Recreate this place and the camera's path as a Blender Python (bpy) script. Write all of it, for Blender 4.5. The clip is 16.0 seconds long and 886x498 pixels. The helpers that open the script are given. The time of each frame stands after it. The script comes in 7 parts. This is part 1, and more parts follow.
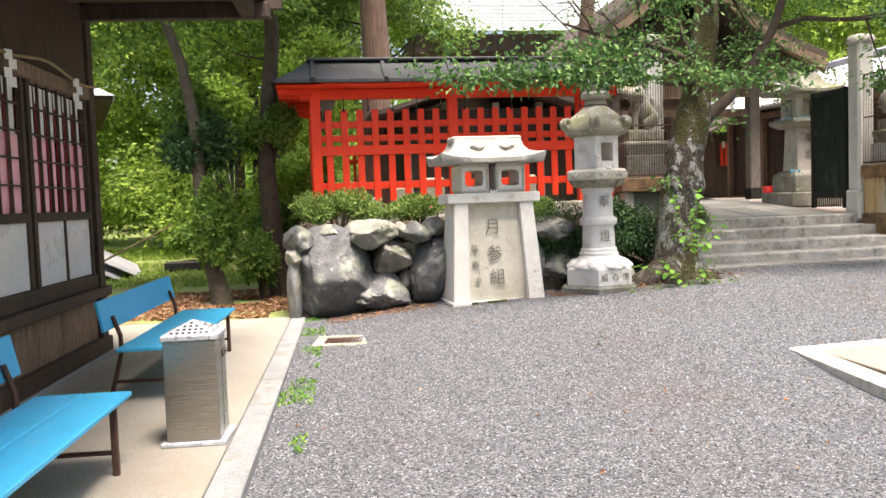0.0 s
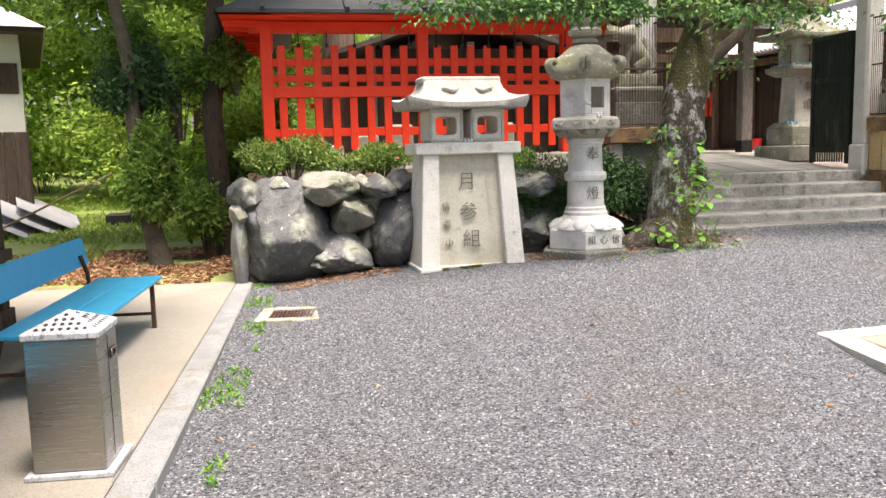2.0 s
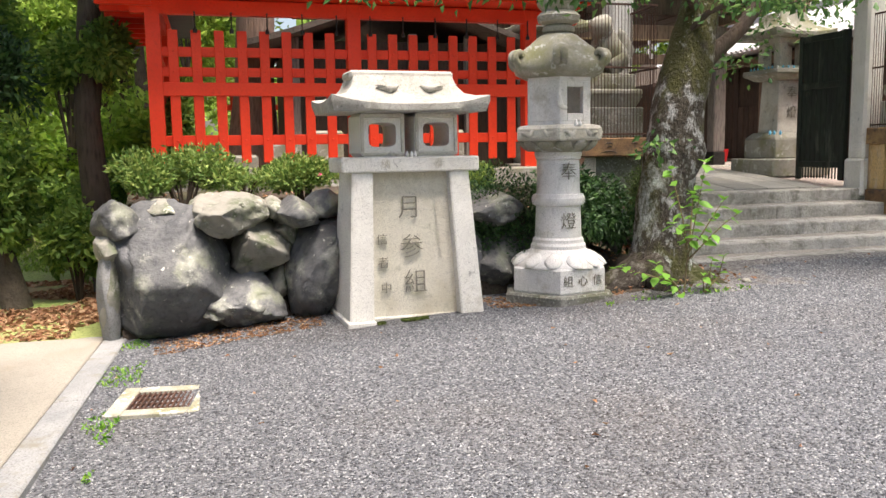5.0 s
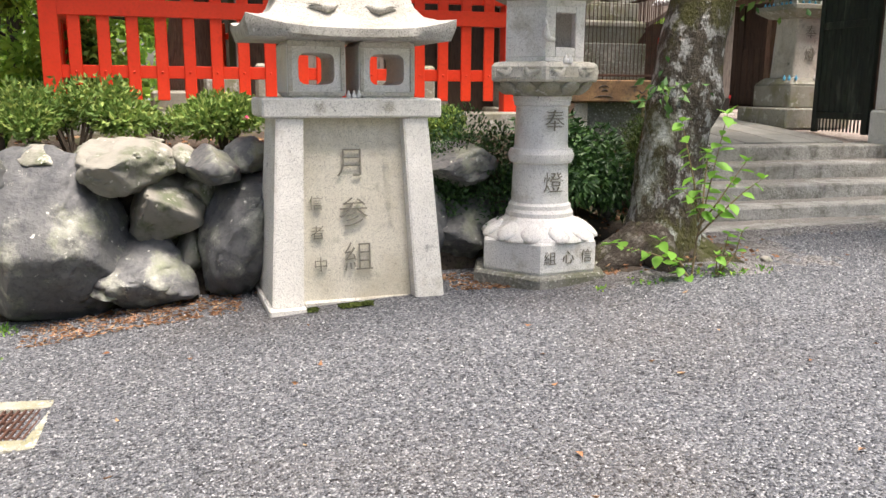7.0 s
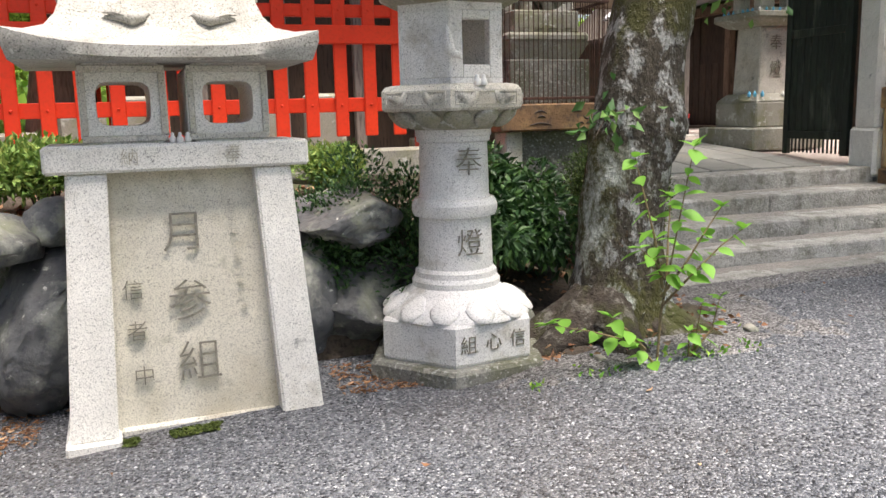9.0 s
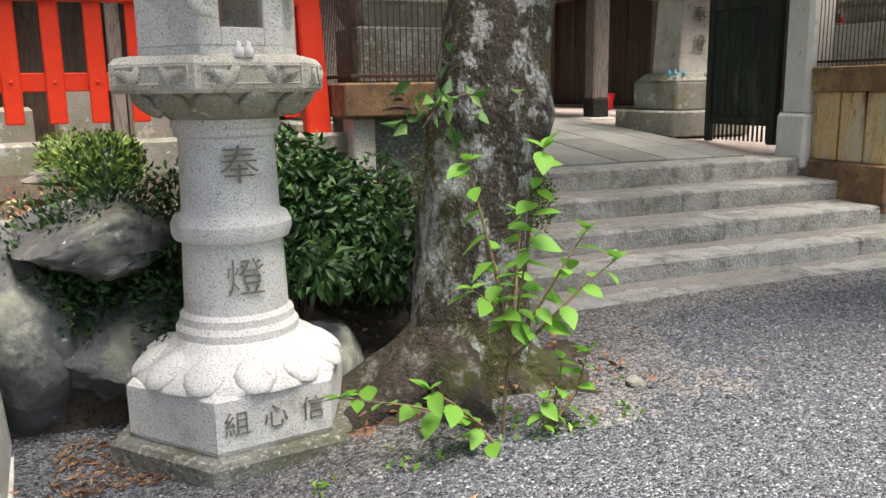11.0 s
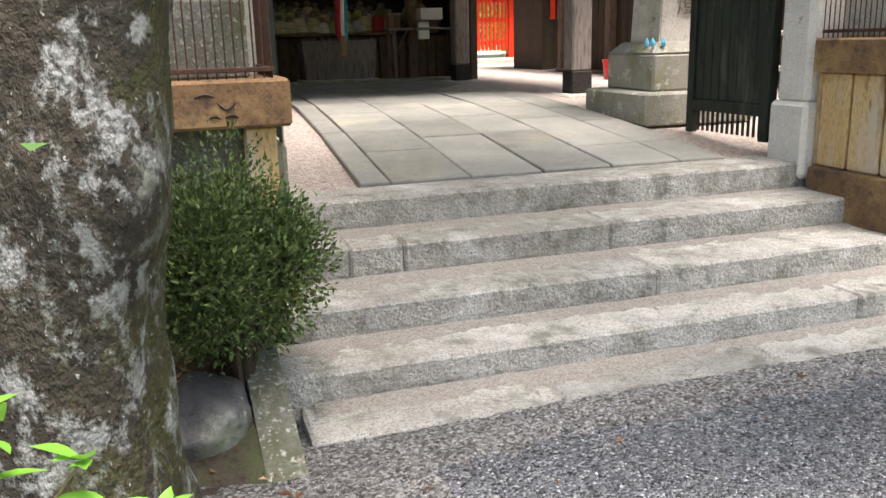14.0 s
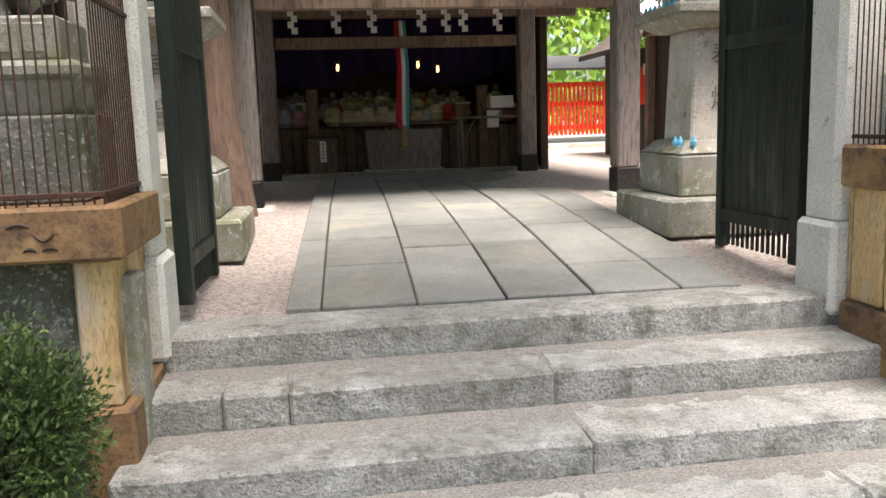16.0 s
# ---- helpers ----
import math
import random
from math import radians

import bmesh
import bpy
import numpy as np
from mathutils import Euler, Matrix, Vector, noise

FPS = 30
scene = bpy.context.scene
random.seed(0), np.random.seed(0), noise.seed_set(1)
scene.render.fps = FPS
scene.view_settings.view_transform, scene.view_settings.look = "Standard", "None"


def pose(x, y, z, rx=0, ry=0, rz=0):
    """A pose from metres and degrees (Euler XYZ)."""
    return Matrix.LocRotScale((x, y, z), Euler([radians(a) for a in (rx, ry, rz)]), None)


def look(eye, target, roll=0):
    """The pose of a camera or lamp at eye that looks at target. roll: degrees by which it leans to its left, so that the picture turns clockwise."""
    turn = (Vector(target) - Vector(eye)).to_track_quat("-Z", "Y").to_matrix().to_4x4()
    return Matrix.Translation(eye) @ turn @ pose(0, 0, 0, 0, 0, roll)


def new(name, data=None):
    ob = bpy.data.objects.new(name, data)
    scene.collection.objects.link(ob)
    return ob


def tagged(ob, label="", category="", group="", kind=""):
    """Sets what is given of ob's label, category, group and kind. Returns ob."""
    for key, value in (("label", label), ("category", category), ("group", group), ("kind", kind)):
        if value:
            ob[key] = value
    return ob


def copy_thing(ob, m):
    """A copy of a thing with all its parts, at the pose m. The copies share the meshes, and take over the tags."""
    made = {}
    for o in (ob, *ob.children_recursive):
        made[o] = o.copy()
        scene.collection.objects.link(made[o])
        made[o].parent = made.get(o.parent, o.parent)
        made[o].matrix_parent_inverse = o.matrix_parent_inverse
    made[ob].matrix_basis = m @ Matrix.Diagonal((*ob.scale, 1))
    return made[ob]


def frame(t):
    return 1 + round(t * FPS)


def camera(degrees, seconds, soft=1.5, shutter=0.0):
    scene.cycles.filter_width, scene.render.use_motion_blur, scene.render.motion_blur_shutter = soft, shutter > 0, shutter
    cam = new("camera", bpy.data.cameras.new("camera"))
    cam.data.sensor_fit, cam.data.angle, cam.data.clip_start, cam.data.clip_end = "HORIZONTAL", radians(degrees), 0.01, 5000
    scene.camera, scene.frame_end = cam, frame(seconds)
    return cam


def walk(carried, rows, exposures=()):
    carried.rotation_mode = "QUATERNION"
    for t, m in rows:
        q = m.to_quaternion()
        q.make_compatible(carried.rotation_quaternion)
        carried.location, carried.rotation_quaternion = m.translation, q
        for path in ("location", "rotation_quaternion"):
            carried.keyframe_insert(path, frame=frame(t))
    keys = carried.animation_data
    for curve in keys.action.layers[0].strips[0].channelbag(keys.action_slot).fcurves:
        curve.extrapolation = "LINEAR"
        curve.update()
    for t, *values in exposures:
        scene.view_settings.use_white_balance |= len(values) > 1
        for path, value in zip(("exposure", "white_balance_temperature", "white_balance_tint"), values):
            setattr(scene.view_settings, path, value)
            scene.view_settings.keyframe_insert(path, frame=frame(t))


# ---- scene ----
cam = camera(56.5, 16.0)
EXPO, SKY, SUN = 1.17, 0.1, 3.7
METRES, EYE, TILT, LEAN, TURN = 11.95, 1.6, 0.0, 0.0, -9.3
ROWS = [
    (0.0, 0.0, 0.0, 0.0, -0.12, -3.38, 2.1),
    (0.5, 0.0049, 0.026, 0.0015, -1.13, -1.95, 1.93),
    (1.0, 0.0028, 0.0578, 0.0005, -2.55, -3.79, 0.72),
    (1.5, -0.0, 0.0846, 0.0018, -4.06, -6.2, 1.29),
    (2.0, 0.0038, 0.1089, 0.0019, -2.12, -7.01, 1.39),
    (2.5, 0.0055, 0.1363, 0.0023, -1.73, -8.09, 0.17),
    (3.0, 0.0058, 0.1702, 0.0037, -4.91, -8.28, 1.59),
    (3.5, 0.0112, 0.1973, 0.0069, -5.17, -6.01, 1.78),
    (6.0, 0.0234, 0.3527, 0.0114, -7.73, -8.37, 1.02),
    (6.5, 0.0367, 0.3809, 0.0122, -8.37, -9.77, 1.87),
    (7.0, 0.0468, 0.412, 0.0116, -7.2, -10.99, -0.41),
    (7.5, 0.056, 0.4417, 0.0128, -9.29, -9.8, 0.65),
    (8.0, 0.0711, 0.4704, 0.0134, -8.37, -10.15, 1.83),
    (8.5, 0.0865, 0.5024, 0.0141, -6.14, -10.34, 0.36),
    (9.0, 0.1026, 0.5363, 0.0154, -9.91, -9.37, 1.38),
    (11.5, 0.2076, 0.6548, 0.0182, -15.69, -11.48, 0.51),
    (12.0, 0.2334, 0.6783, 0.0225, -22.45, -11.6, 2.7),
    (12.5, 0.2594, 0.7012, 0.0267, -19.71, -13.64, 2.13),
    (13.0, 0.2839, 0.7272, 0.0282, -18.12, -13.53, 1.58),
    (13.5, 0.3071, 0.7475, 0.0308, -19.89, -14.18, 4.11),
    (14.0, 0.3323, 0.7608, 0.0322, -8.74, -14.16, 1.49),
    (14.5, 0.3588, 0.7755, 0.033, -9.84, -11.08, 1.58),
    (15.0, 0.383, 0.7945, 0.0319, -13.01, -13.61, 3.55),
    (15.5, 0.411, 0.8041, 0.0382, -4.9, -11.82, 3.82),
    (16.0, 0.4336, 0.8204, 0.0433, 0.79, -8.68, 1.79),
]
walk(cam, [(t, pose(0, 0, EYE, TILT, LEAN, TURN) @ pose(METRES * x, METRES * y, METRES * z, 90 + pitch, roll, yaw)) for t, x, y, z, yaw, pitch, roll in ROWS],
     [(0.0, EXPO + 0.36, 6900, 16), (3.5, EXPO + 0.16, 6900, 16), (6.0, EXPO + 0.16, 6900, 16), (9.0, EXPO + 0.12, 6650, 15), (11.5, EXPO + 0.02, 6650, 13), (12.0, EXPO + 0.22, 6700, 14), (13.0, EXPO + 0.64, 6700, 15), (16.0, EXPO + 0.62, 6550, 15)])

# ---- world, sun ----
world = bpy.data.worlds.new("world")
scene.world = world
world.use_nodes = True
wn = world.node_tree
sky = wn.nodes.new("ShaderNodeTexSky")
sky.sky_type, sky.sun_disc = "NISHITA", False
sky.sun_elevation, sky.sun_rotation = radians(72.8), radians(157)
sky.dust_density, sky.air_density = 4.0, 1.2
bg = wn.nodes["Background"]
bg.inputs["Strength"].default_value = SKY
wn.links.new(sky.outputs[0], bg.inputs[0])
sun_data = bpy.data.lights.new("sun", "SUN")
sun_data.energy, sun_data.angle, sun_data.color = SUN, radians(24), (1.0, 0.95, 0.87)
sun = new("sun", sun_data)
sun.matrix_world = look((1.6, -3.7, 13), (0, 0, 0))


# ---- materials ----
EVEN = ("vermilion_paint", "blue_paint", "dark_sheet_roof", "white_plaster", "frosted_pane", "pink_cloth", "copper_roof", "brushed_steel", "silver_roof_tile", "dark_rock", "tan_rock")


def surf(name, c1, c2, scale=3.0, rough=0.75, bump=0.25, fine=60.0, metal=0.0, spots=None, stains=None, streak=1.0, rand=0.0, spec=0.4, depth=0.01, low=None):
    """A worn surface: two colours mixed by large and fine grain, with spots, stains, and relief."""
    m = bpy.data.materials.new(name)
    m.use_nodes = True
    nt = m.node_tree
    N, L = nt.nodes, nt.links
    p = N["Principled BSDF"]
    tc = N.new("ShaderNodeTexCoord")
    mp = N.new("ShaderNodeMapping")
    mp.inputs["Scale"].default_value = (1, 1, 1.0 / streak)
    L.new(tc.outputs["Object"], mp.inputs["Vector"])

    def tex(s, detail=5.0, w=0.6):
        n = N.new("ShaderNodeTexNoise")
        n.inputs["Scale"].default_value, n.inputs["Detail"].default_value, n.inputs["Roughness"].default_value = s, detail, w
        L.new(mp.outputs[0], n.inputs["Vector"])
        return n.outputs["Fac"]

    def ramp(fac, a, b):
        r = N.new("ShaderNodeMapRange")
        r.inputs["From Min"].default_value, r.inputs["From Max"].default_value = a, b
        L.new(fac, r.inputs["Value"])
        return r.outputs["Result"]

    def mix(fac, a, b):
        x = N.new("ShaderNodeMix")
        x.data_type = "RGBA"
        if isinstance(fac, float):
            x.inputs["Factor"].default_value = fac
        else:
            L.new(fac, x.inputs["Factor"])
        for s, v in ((x.inputs[6], a), (x.inputs[7], b)):
            if isinstance(v, tuple):
                s.default_value = (*v, 1)
            else:
                L.new(v, s)
        return x.outputs[2]

    big, small = tex(scale), tex(fine, 3.0)
    col = mix(ramp(big, 0.33, 0.68), c1, c2)
    dark = tuple(v * (0.85 if name in EVEN else 0.42) for v in c1)
    col = mix(ramp(small, 0.48, 0.72), col, dark)
    if stains:
        for colour, s, a, b in stains:
            col = mix(ramp(tex(s, 8.0, 0.7), a - 0.05, b - 0.09), col, colour)
    if low:
        # lichen that thins out above a height of the trunk
        colour, s, a, b, z0, z1 = low
        sep = N.new("ShaderNodeSeparateXYZ")
        L.new(tc.outputs["Object"], sep.inputs[0])
        ad = N.new("ShaderNodeMath")
        ad.operation = "MULTIPLY_ADD"
        ad.inputs[1].default_value = 0.9
        L.new(tex(3.0), ad.inputs[0])
        L.new(sep.outputs["Z"], ad.inputs[2])
        fade = N.new("ShaderNodeMath")
        fade.operation = "MULTIPLY"
        L.new(ramp(tex(s, 8.0, 0.75), a, b), fade.inputs[0])
        L.new(ramp(ad.outputs[0], z1, z0), fade.inputs[1])
        col = mix(fade.outputs[0], col, colour)
    if spots:
        colour, s, a, b = spots
        col = mix(ramp(tex(s, 2.0, 0.5), a, b), col, colour)
    if rand:
        oi = N.new("ShaderNodeObjectInfo")
        hsv = N.new("ShaderNodeHueSaturation")
        r = N.new("ShaderNodeMapRange")
        r.inputs["To Min"].default_value, r.inputs["To Max"].default_value = 1 - rand, 1 + rand
        L.new(oi.outputs["Random"], r.inputs["Value"])
        L.new(r.outputs[0], hsv.inputs["Value"])
        L.new(col, hsv.inputs["Color"])
        col = hsv.outputs[0]
    L.new(col, p.inputs["Base Color"])
    rr = N.new("ShaderNodeMapRange")
    rr.inputs["To Min"].default_value, rr.inputs["To Max"].default_value = max(0.05, rough - 0.15), min(1, rough + 0.15)
    L.new(big, rr.inputs["Value"])
    L.new(rr.outputs[0], p.inputs["Roughness"])
    p.inputs["Metallic"].default_value, p.inputs["Specular IOR Level"].default_value = metal, spec
    if bump:
        ad = N.new("ShaderNodeMath")
        ad.operation = "MULTIPLY_ADD"
        ad.inputs[1].default_value = 0.5
        L.new(small, ad.inputs[0])
        L.new(tex(scale * 5), ad.inputs[2])
        b = N.new("ShaderNodeBump")
        b.inputs["Strength"].default_value, b.inputs["Distance"].default_value = bump, depth
        L.new(ad.outputs[0], b.inputs["Height"])
        L.new(b.outputs[0], p.inputs["Normal"])
    return m


def foliage(name, c1, c2, c3, gloss=0.35, through_light=0.35):
    """Leaves: each leaf its own shade, some light through the blade."""
    m = bpy.data.materials.new(name)
    m.use_nodes = True
    N, L = m.node_tree.nodes, m.node_tree.links
    p = N["Principled BSDF"]
    geo = N.new("ShaderNodeNewGeometry")
    r = N.new("ShaderNodeValToRGB")
    r.color_ramp.elements[0].color, r.color_ramp.elements[1].color = (*c1, 1), (*c3, 1)
    e = r.color_ramp.elements.new(0.55)
    e.color = (*c2, 1)
    L.new(geo.outputs["Random Per Island"], r.inputs[0])
    L.new(r.outputs[0], p.inputs["Base Color"])
    p.inputs["Roughness"].default_value = 1 - gloss
    tr = N.new("ShaderNodeBsdfTranslucent")
    L.new(r.outputs[0], tr.inputs["Color"])
    mx = N.new("ShaderNodeMixShader")
    mx.inputs[0].default_value = through_light
    L.new(p.outputs[0], mx.inputs[1])
    L.new(tr.outputs[0], mx.inputs[2])
    L.new(mx.outputs[0], N["Material Output"].inputs[0])
    return m


def chips(name, colours, scale, bump=0.8, dirt=(0.16, 0.12, 0.08), depth=0.02):
    """Loose small stones: cells of several greys, with relief between them."""
    m = bpy.data.materials.new(name)
    m.use_nodes = True
    N, L = m.node_tree.nodes, m.node_tree.links
    p = N["Principled BSDF"]
    tc = N.new("ShaderNodeTexCoord")
    v = N.new("ShaderNodeTexVoronoi")
    v.inputs["Scale"].default_value = scale
    L.new(tc.outputs["Object"], v.inputs["Vector"])
    sep = N.new("ShaderNodeSeparateColor")
    L.new(v.outputs["Color"], sep.inputs[0])
    r = N.new("ShaderNodeValToRGB")
    el = r.color_ramp.elements
    el[0].position, el[0].color = 0, (*colours[0], 1)
    el[1].position, el[1].color = 1, (*colours[-1], 1)
    for i, c in enumerate(colours[1:-1]):
        e = el.new((i + 1) / (len(colours) - 1))
        e.color = (*c, 1)
    L.new(sep.outputs[0], r.inputs[0])
    n = N.new("ShaderNodeTexNoise")
    n.inputs["Scale"].default_value, n.inputs["Detail"].default_value = 0.55, 6
    L.new(tc.outputs["Object"], n.inputs["Vector"])
    mr = N.new("ShaderNodeMapRange")
    mr.inputs["From Min"].default_value, mr.inputs["From Max"].default_value = 0.5, 0.75
    mr.inputs["To Max"].default_value = 0.3
    L.new(n.outputs[0], mr.inputs[0])
    mx = N.new("ShaderNodeMix")
    mx.data_type = "RGBA"
    L.new(mr.outputs[0], mx.inputs["Factor"])
    L.new(r.outputs[0], mx.inputs[6])
    mx.inputs[7].default_value = (*dirt, 1)
    L.new(mx.outputs[2], p.inputs["Base Color"])
    p.inputs["Roughness"].default_value = 0.85
    p.inputs["Specular IOR Level"].default_value = 0.3
    b = N.new("ShaderNodeBump")
    b.invert = True
    b.inputs["Strength"].default_value, b.inputs["Distance"].default_value = bump, depth
    L.new(v.outputs["Distance"], b.inputs["Height"])
    L.new(b.outputs[0], p.inputs["Normal"])
    return m


def plain(name, c, rough=0.5, metal=0.0, glow=0.0, alpha=1.0):
    m = bpy.data.materials.new(name)
    m.use_nodes = True
    p = m.node_tree.nodes["Principled BSDF"]
    p.inputs["Base Color"].default_value = (*c, 1)
    p.inputs["Roughness"].default_value, p.inputs["Metallic"].default_value = rough, metal
    if glow:
        p.inputs["Emission Color"].default_value, p.inputs["Emission Strength"].default_value = (*c, 1), glow
    return m


GRAVEL = chips("gravel", [(0.029, 0.031, 0.037), (0.106, 0.114, 0.13), (0.183, 0.196, 0.218), (0.27, 0.285, 0.306), (0.122, 0.128, 0.136), (0.49, 0.508, 0.53)], 84, 1.0, depth=0.03)
SAND = chips("court_sand", [(0.3, 0.25, 0.22), (0.46, 0.39, 0.35), (0.58, 0.52, 0.48)], 60, 0.8, (0.16, 0.12, 0.09))
CONCRETE = surf("concrete", (0.35, 0.325, 0.28), (0.27, 0.25, 0.21), 0.9, 0.85, 0.15, 120, stains=[((0.27, 0.22, 0.16), 0.8, 0.56, 0.8)])
KERB = surf("kerb_concrete", (0.31, 0.315, 0.315), (0.22, 0.23, 0.235), 3, 0.85, 0.3, 90, stains=[((0.2, 0.19, 0.16), 5, 0.58, 0.75)])
GRANITE = surf("granite", (0.74, 0.715, 0.645), (0.58, 0.56, 0.49), 4, 0.8, 0.4, 170, spots=((0.13, 0.13, 0.12), 130, 0.58, 0.7), stains=[((0.3, 0.25, 0.16), 2.2, 0.55, 0.85), ((0.17, 0.17, 0.15), 7, 0.63, 0.78)], depth=0.006)
GRANITE_PALE = surf("granite_pale", (0.86, 0.845, 0.79), (0.74, 0.725, 0.67), 4, 0.8, 0.4, 170, spots=((0.2, 0.2, 0.19), 150, 0.6, 0.7), stains=[((0.4, 0.36, 0.27), 2.6, 0.62, 0.9), ((0.2, 0.2, 0.185), 7, 0.68, 0.8)], depth=0.006)
GRANITE_OCHRE = surf("granite_ochre", (0.74, 0.7, 0.59), (0.62, 0.585, 0.48), 3, 0.85, 0.4, 150, spots=((0.24, 0.22, 0.18), 140, 0.6, 0.72), stains=[((0.46, 0.41, 0.29), 1.7, 0.55, 0.85), ((0.3, 0.3, 0.21), 4, 0.64, 0.85)], depth=0.006)
GRANITE_WHITE = surf("granite_white", (0.84, 0.83, 0.805), (0.72, 0.71, 0.685), 5, 0.8, 0.35, 150, spots=((0.2, 0.2, 0.2), 140, 0.6, 0.7), stains=[((0.32, 0.28, 0.2), 3, 0.6, 0.85)], depth=0.006)
GRANITE_OLD = surf("granite_mossy", (0.40, 0.39, 0.34), (0.29, 0.28, 0.23), 3, 0.9, 0.5, 110, spots=((0.13, 0.13, 0.12), 90, 0.6, 0.75), stains=[((0.2, 0.2, 0.1), 2.5, 0.52, 0.75), ((0.5, 0.5, 0.46), 9, 0.62, 0.7)])
STEP_STONE = surf("step_granite", (0.5, 0.49, 0.455), (0.32, 0.312, 0.285), 3.5, 0.85, 1.0, 60, spots=((0.17, 0.165, 0.15), 110, 0.57, 0.7), stains=[((0.2, 0.185, 0.16), 1.3, 0.52, 0.78), ((0.17, 0.17, 0.14), 6, 0.56, 0.74), ((0.62, 0.62, 0.6), 2.6, 0.56, 0.8)], rand=0.2, depth=0.03)
PAVE_STONE = surf("paving_granite", (0.33, 0.325, 0.3), (0.22, 0.222, 0.208), 1.6, 0.8, 0.3, 110, spots=((0.2, 0.2, 0.19), 90, 0.58, 0.7), stains=[((0.38, 0.34, 0.25), 1.5, 0.6, 0.85), ((0.2, 0.2, 0.18), 4, 0.58, 0.8)], rand=0.14)
RUSTY = surf("rust_stained_stone", (0.74, 0.55, 0.29), (0.62, 0.4, 0.16), 2.5, 0.85, 0.35, 90, stains=[((0.62, 0.55, 0.44), 3.3, 0.55, 0.72), ((0.2, 0.085, 0.035), 2.6, 0.58, 0.75), ((0.1, 0.065, 0.04), 6, 0.66, 0.8)], streak=4)
CAPSTONE = surf("brown_sandstone", (0.3, 0.175, 0.085), (0.19, 0.115, 0.065), 3, 0.85, 0.5, 70, stains=[((0.46, 0.31, 0.14), 2.5, 0.55, 0.8), ((0.08, 0.06, 0.05), 6, 0.58, 0.75)])
GRANITE_GREY = surf("granite_weathered_grey", (0.52, 0.51, 0.475), (0.36, 0.35, 0.315), 5, 0.85, 0.5, 140, spots=((0.12, 0.12, 0.11), 110, 0.57, 0.7), stains=[((0.2, 0.19, 0.16), 4, 0.55, 0.78), ((0.66, 0.65, 0.6), 8, 0.62, 0.75)], depth=0.01)
GRANITE_DARK = surf("granite_weathered_dark", (0.25, 0.25, 0.225), (0.15, 0.15, 0.125), 4, 0.9, 0.8, 60, spots=((0.4, 0.41, 0.37), 45, 0.58, 0.7), stains=[((0.1, 0.105, 0.06), 2.5, 0.5, 0.72), ((0.3, 0.29, 0.25), 9, 0.6, 0.72)], depth=0.02)
ROCK = surf("dark_rock", (0.08, 0.084, 0.092), (0.135, 0.138, 0.134), 1.3, 0.62, 0.8, 26, stains=[((0.34, 0.35, 0.3), 1.4, 0.6, 0.74), ((0.2, 0.22, 0.15), 2.4, 0.6, 0.76), ((0.4, 0.41, 0.37), 7, 0.68, 0.76)], spots=((0.5, 0.5, 0.46), 22, 0.72, 0.75), depth=0.015, rand=0.22)
ROCK_TAN = surf("tan_rock", (0.31, 0.297, 0.255), (0.19, 0.188, 0.168), 2.0, 0.8, 0.45, 40, stains=[((0.12, 0.14, 0.085), 2.2, 0.56, 0.72), ((0.42, 0.42, 0.38), 3.4, 0.62, 0.74), ((0.3, 0.2, 0.14), 4, 0.68, 0.8)], spots=((0.5, 0.49, 0.44), 18, 0.7, 0.74), depth=0.018, rand=0.2)
RED = surf("vermilion_paint", (0.9, 0.06, 0.018), (0.82, 0.045, 0.014), 2.5, 0.5, 0.1, 40, stains=[((0.6, 0.035, 0.015), 4, 0.66, 0.85)], spec=0.35)
ROOF_DARK = surf("dark_sheet_roof", (0.016, 0.018, 0.022), (0.03, 0.033, 0.038), 2.5, 0.55, 0.15, 30, stains=[((0.07, 0.07, 0.066), 5, 0.66, 0.8)], spec=0.5)
COPPER = surf("copper_roof", (0.60, 0.66, 0.66), (0.66, 0.71, 0.71), 0.8, 0.45, 0.2, 12)
TILE = surf("silver_roof_tile", (0.52, 0.52, 0.54), (0.4, 0.4, 0.42), 2, 0.5, 0.2, 30)
BARK_ROOF = surf("brown_shingle_roof", (0.075, 0.058, 0.047), (0.12, 0.095, 0.078), 1.5, 0.9, 0.6, 30, depth=0.02)
WOOD = surf("weathered_wood", (0.19, 0.125, 0.085), (0.28, 0.2, 0.14), 6, 0.75, 0.4, 40, streak=7, stains=[((0.06, 0.04, 0.03), 3, 0.55, 0.8)])
WOOD_GREY = surf("grey_wood", (0.22, 0.185, 0.165), (0.3, 0.265, 0.24), 7, 0.8, 0.4, 45, streak=8)
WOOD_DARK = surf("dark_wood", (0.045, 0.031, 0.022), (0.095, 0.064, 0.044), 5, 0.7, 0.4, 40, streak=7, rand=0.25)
GREEN_BLACK = surf("green_black_paint", (0.012, 0.017, 0.014), (0.022, 0.034, 0.024), 4, 0.55, 0.3, 40, streak=6, stains=[((0.09, 0.1, 0.08), 6, 0.6, 0.8)])
BARK = surf("cherry_bark", (0.075, 0.063, 0.046), (0.03, 0.026, 0.02), 7, 0.95, 1.0, 44, streak=1.5, stains=[((0.32, 0.33, 0.32), 9.0, 0.56, 0.67), ((0.06, 0.06, 0.016), 1.3, 0.5, 0.6), ((0.15, 0.07, 0.028), 8.0, 0.68, 0.8)], low=((0.5, 0.54, 0.52), 2.6, 0.52, 0.63, 1.4, 2.0), spots=((0.42, 0.44, 0.4), 70, 0.68, 0.76), depth=0.05)
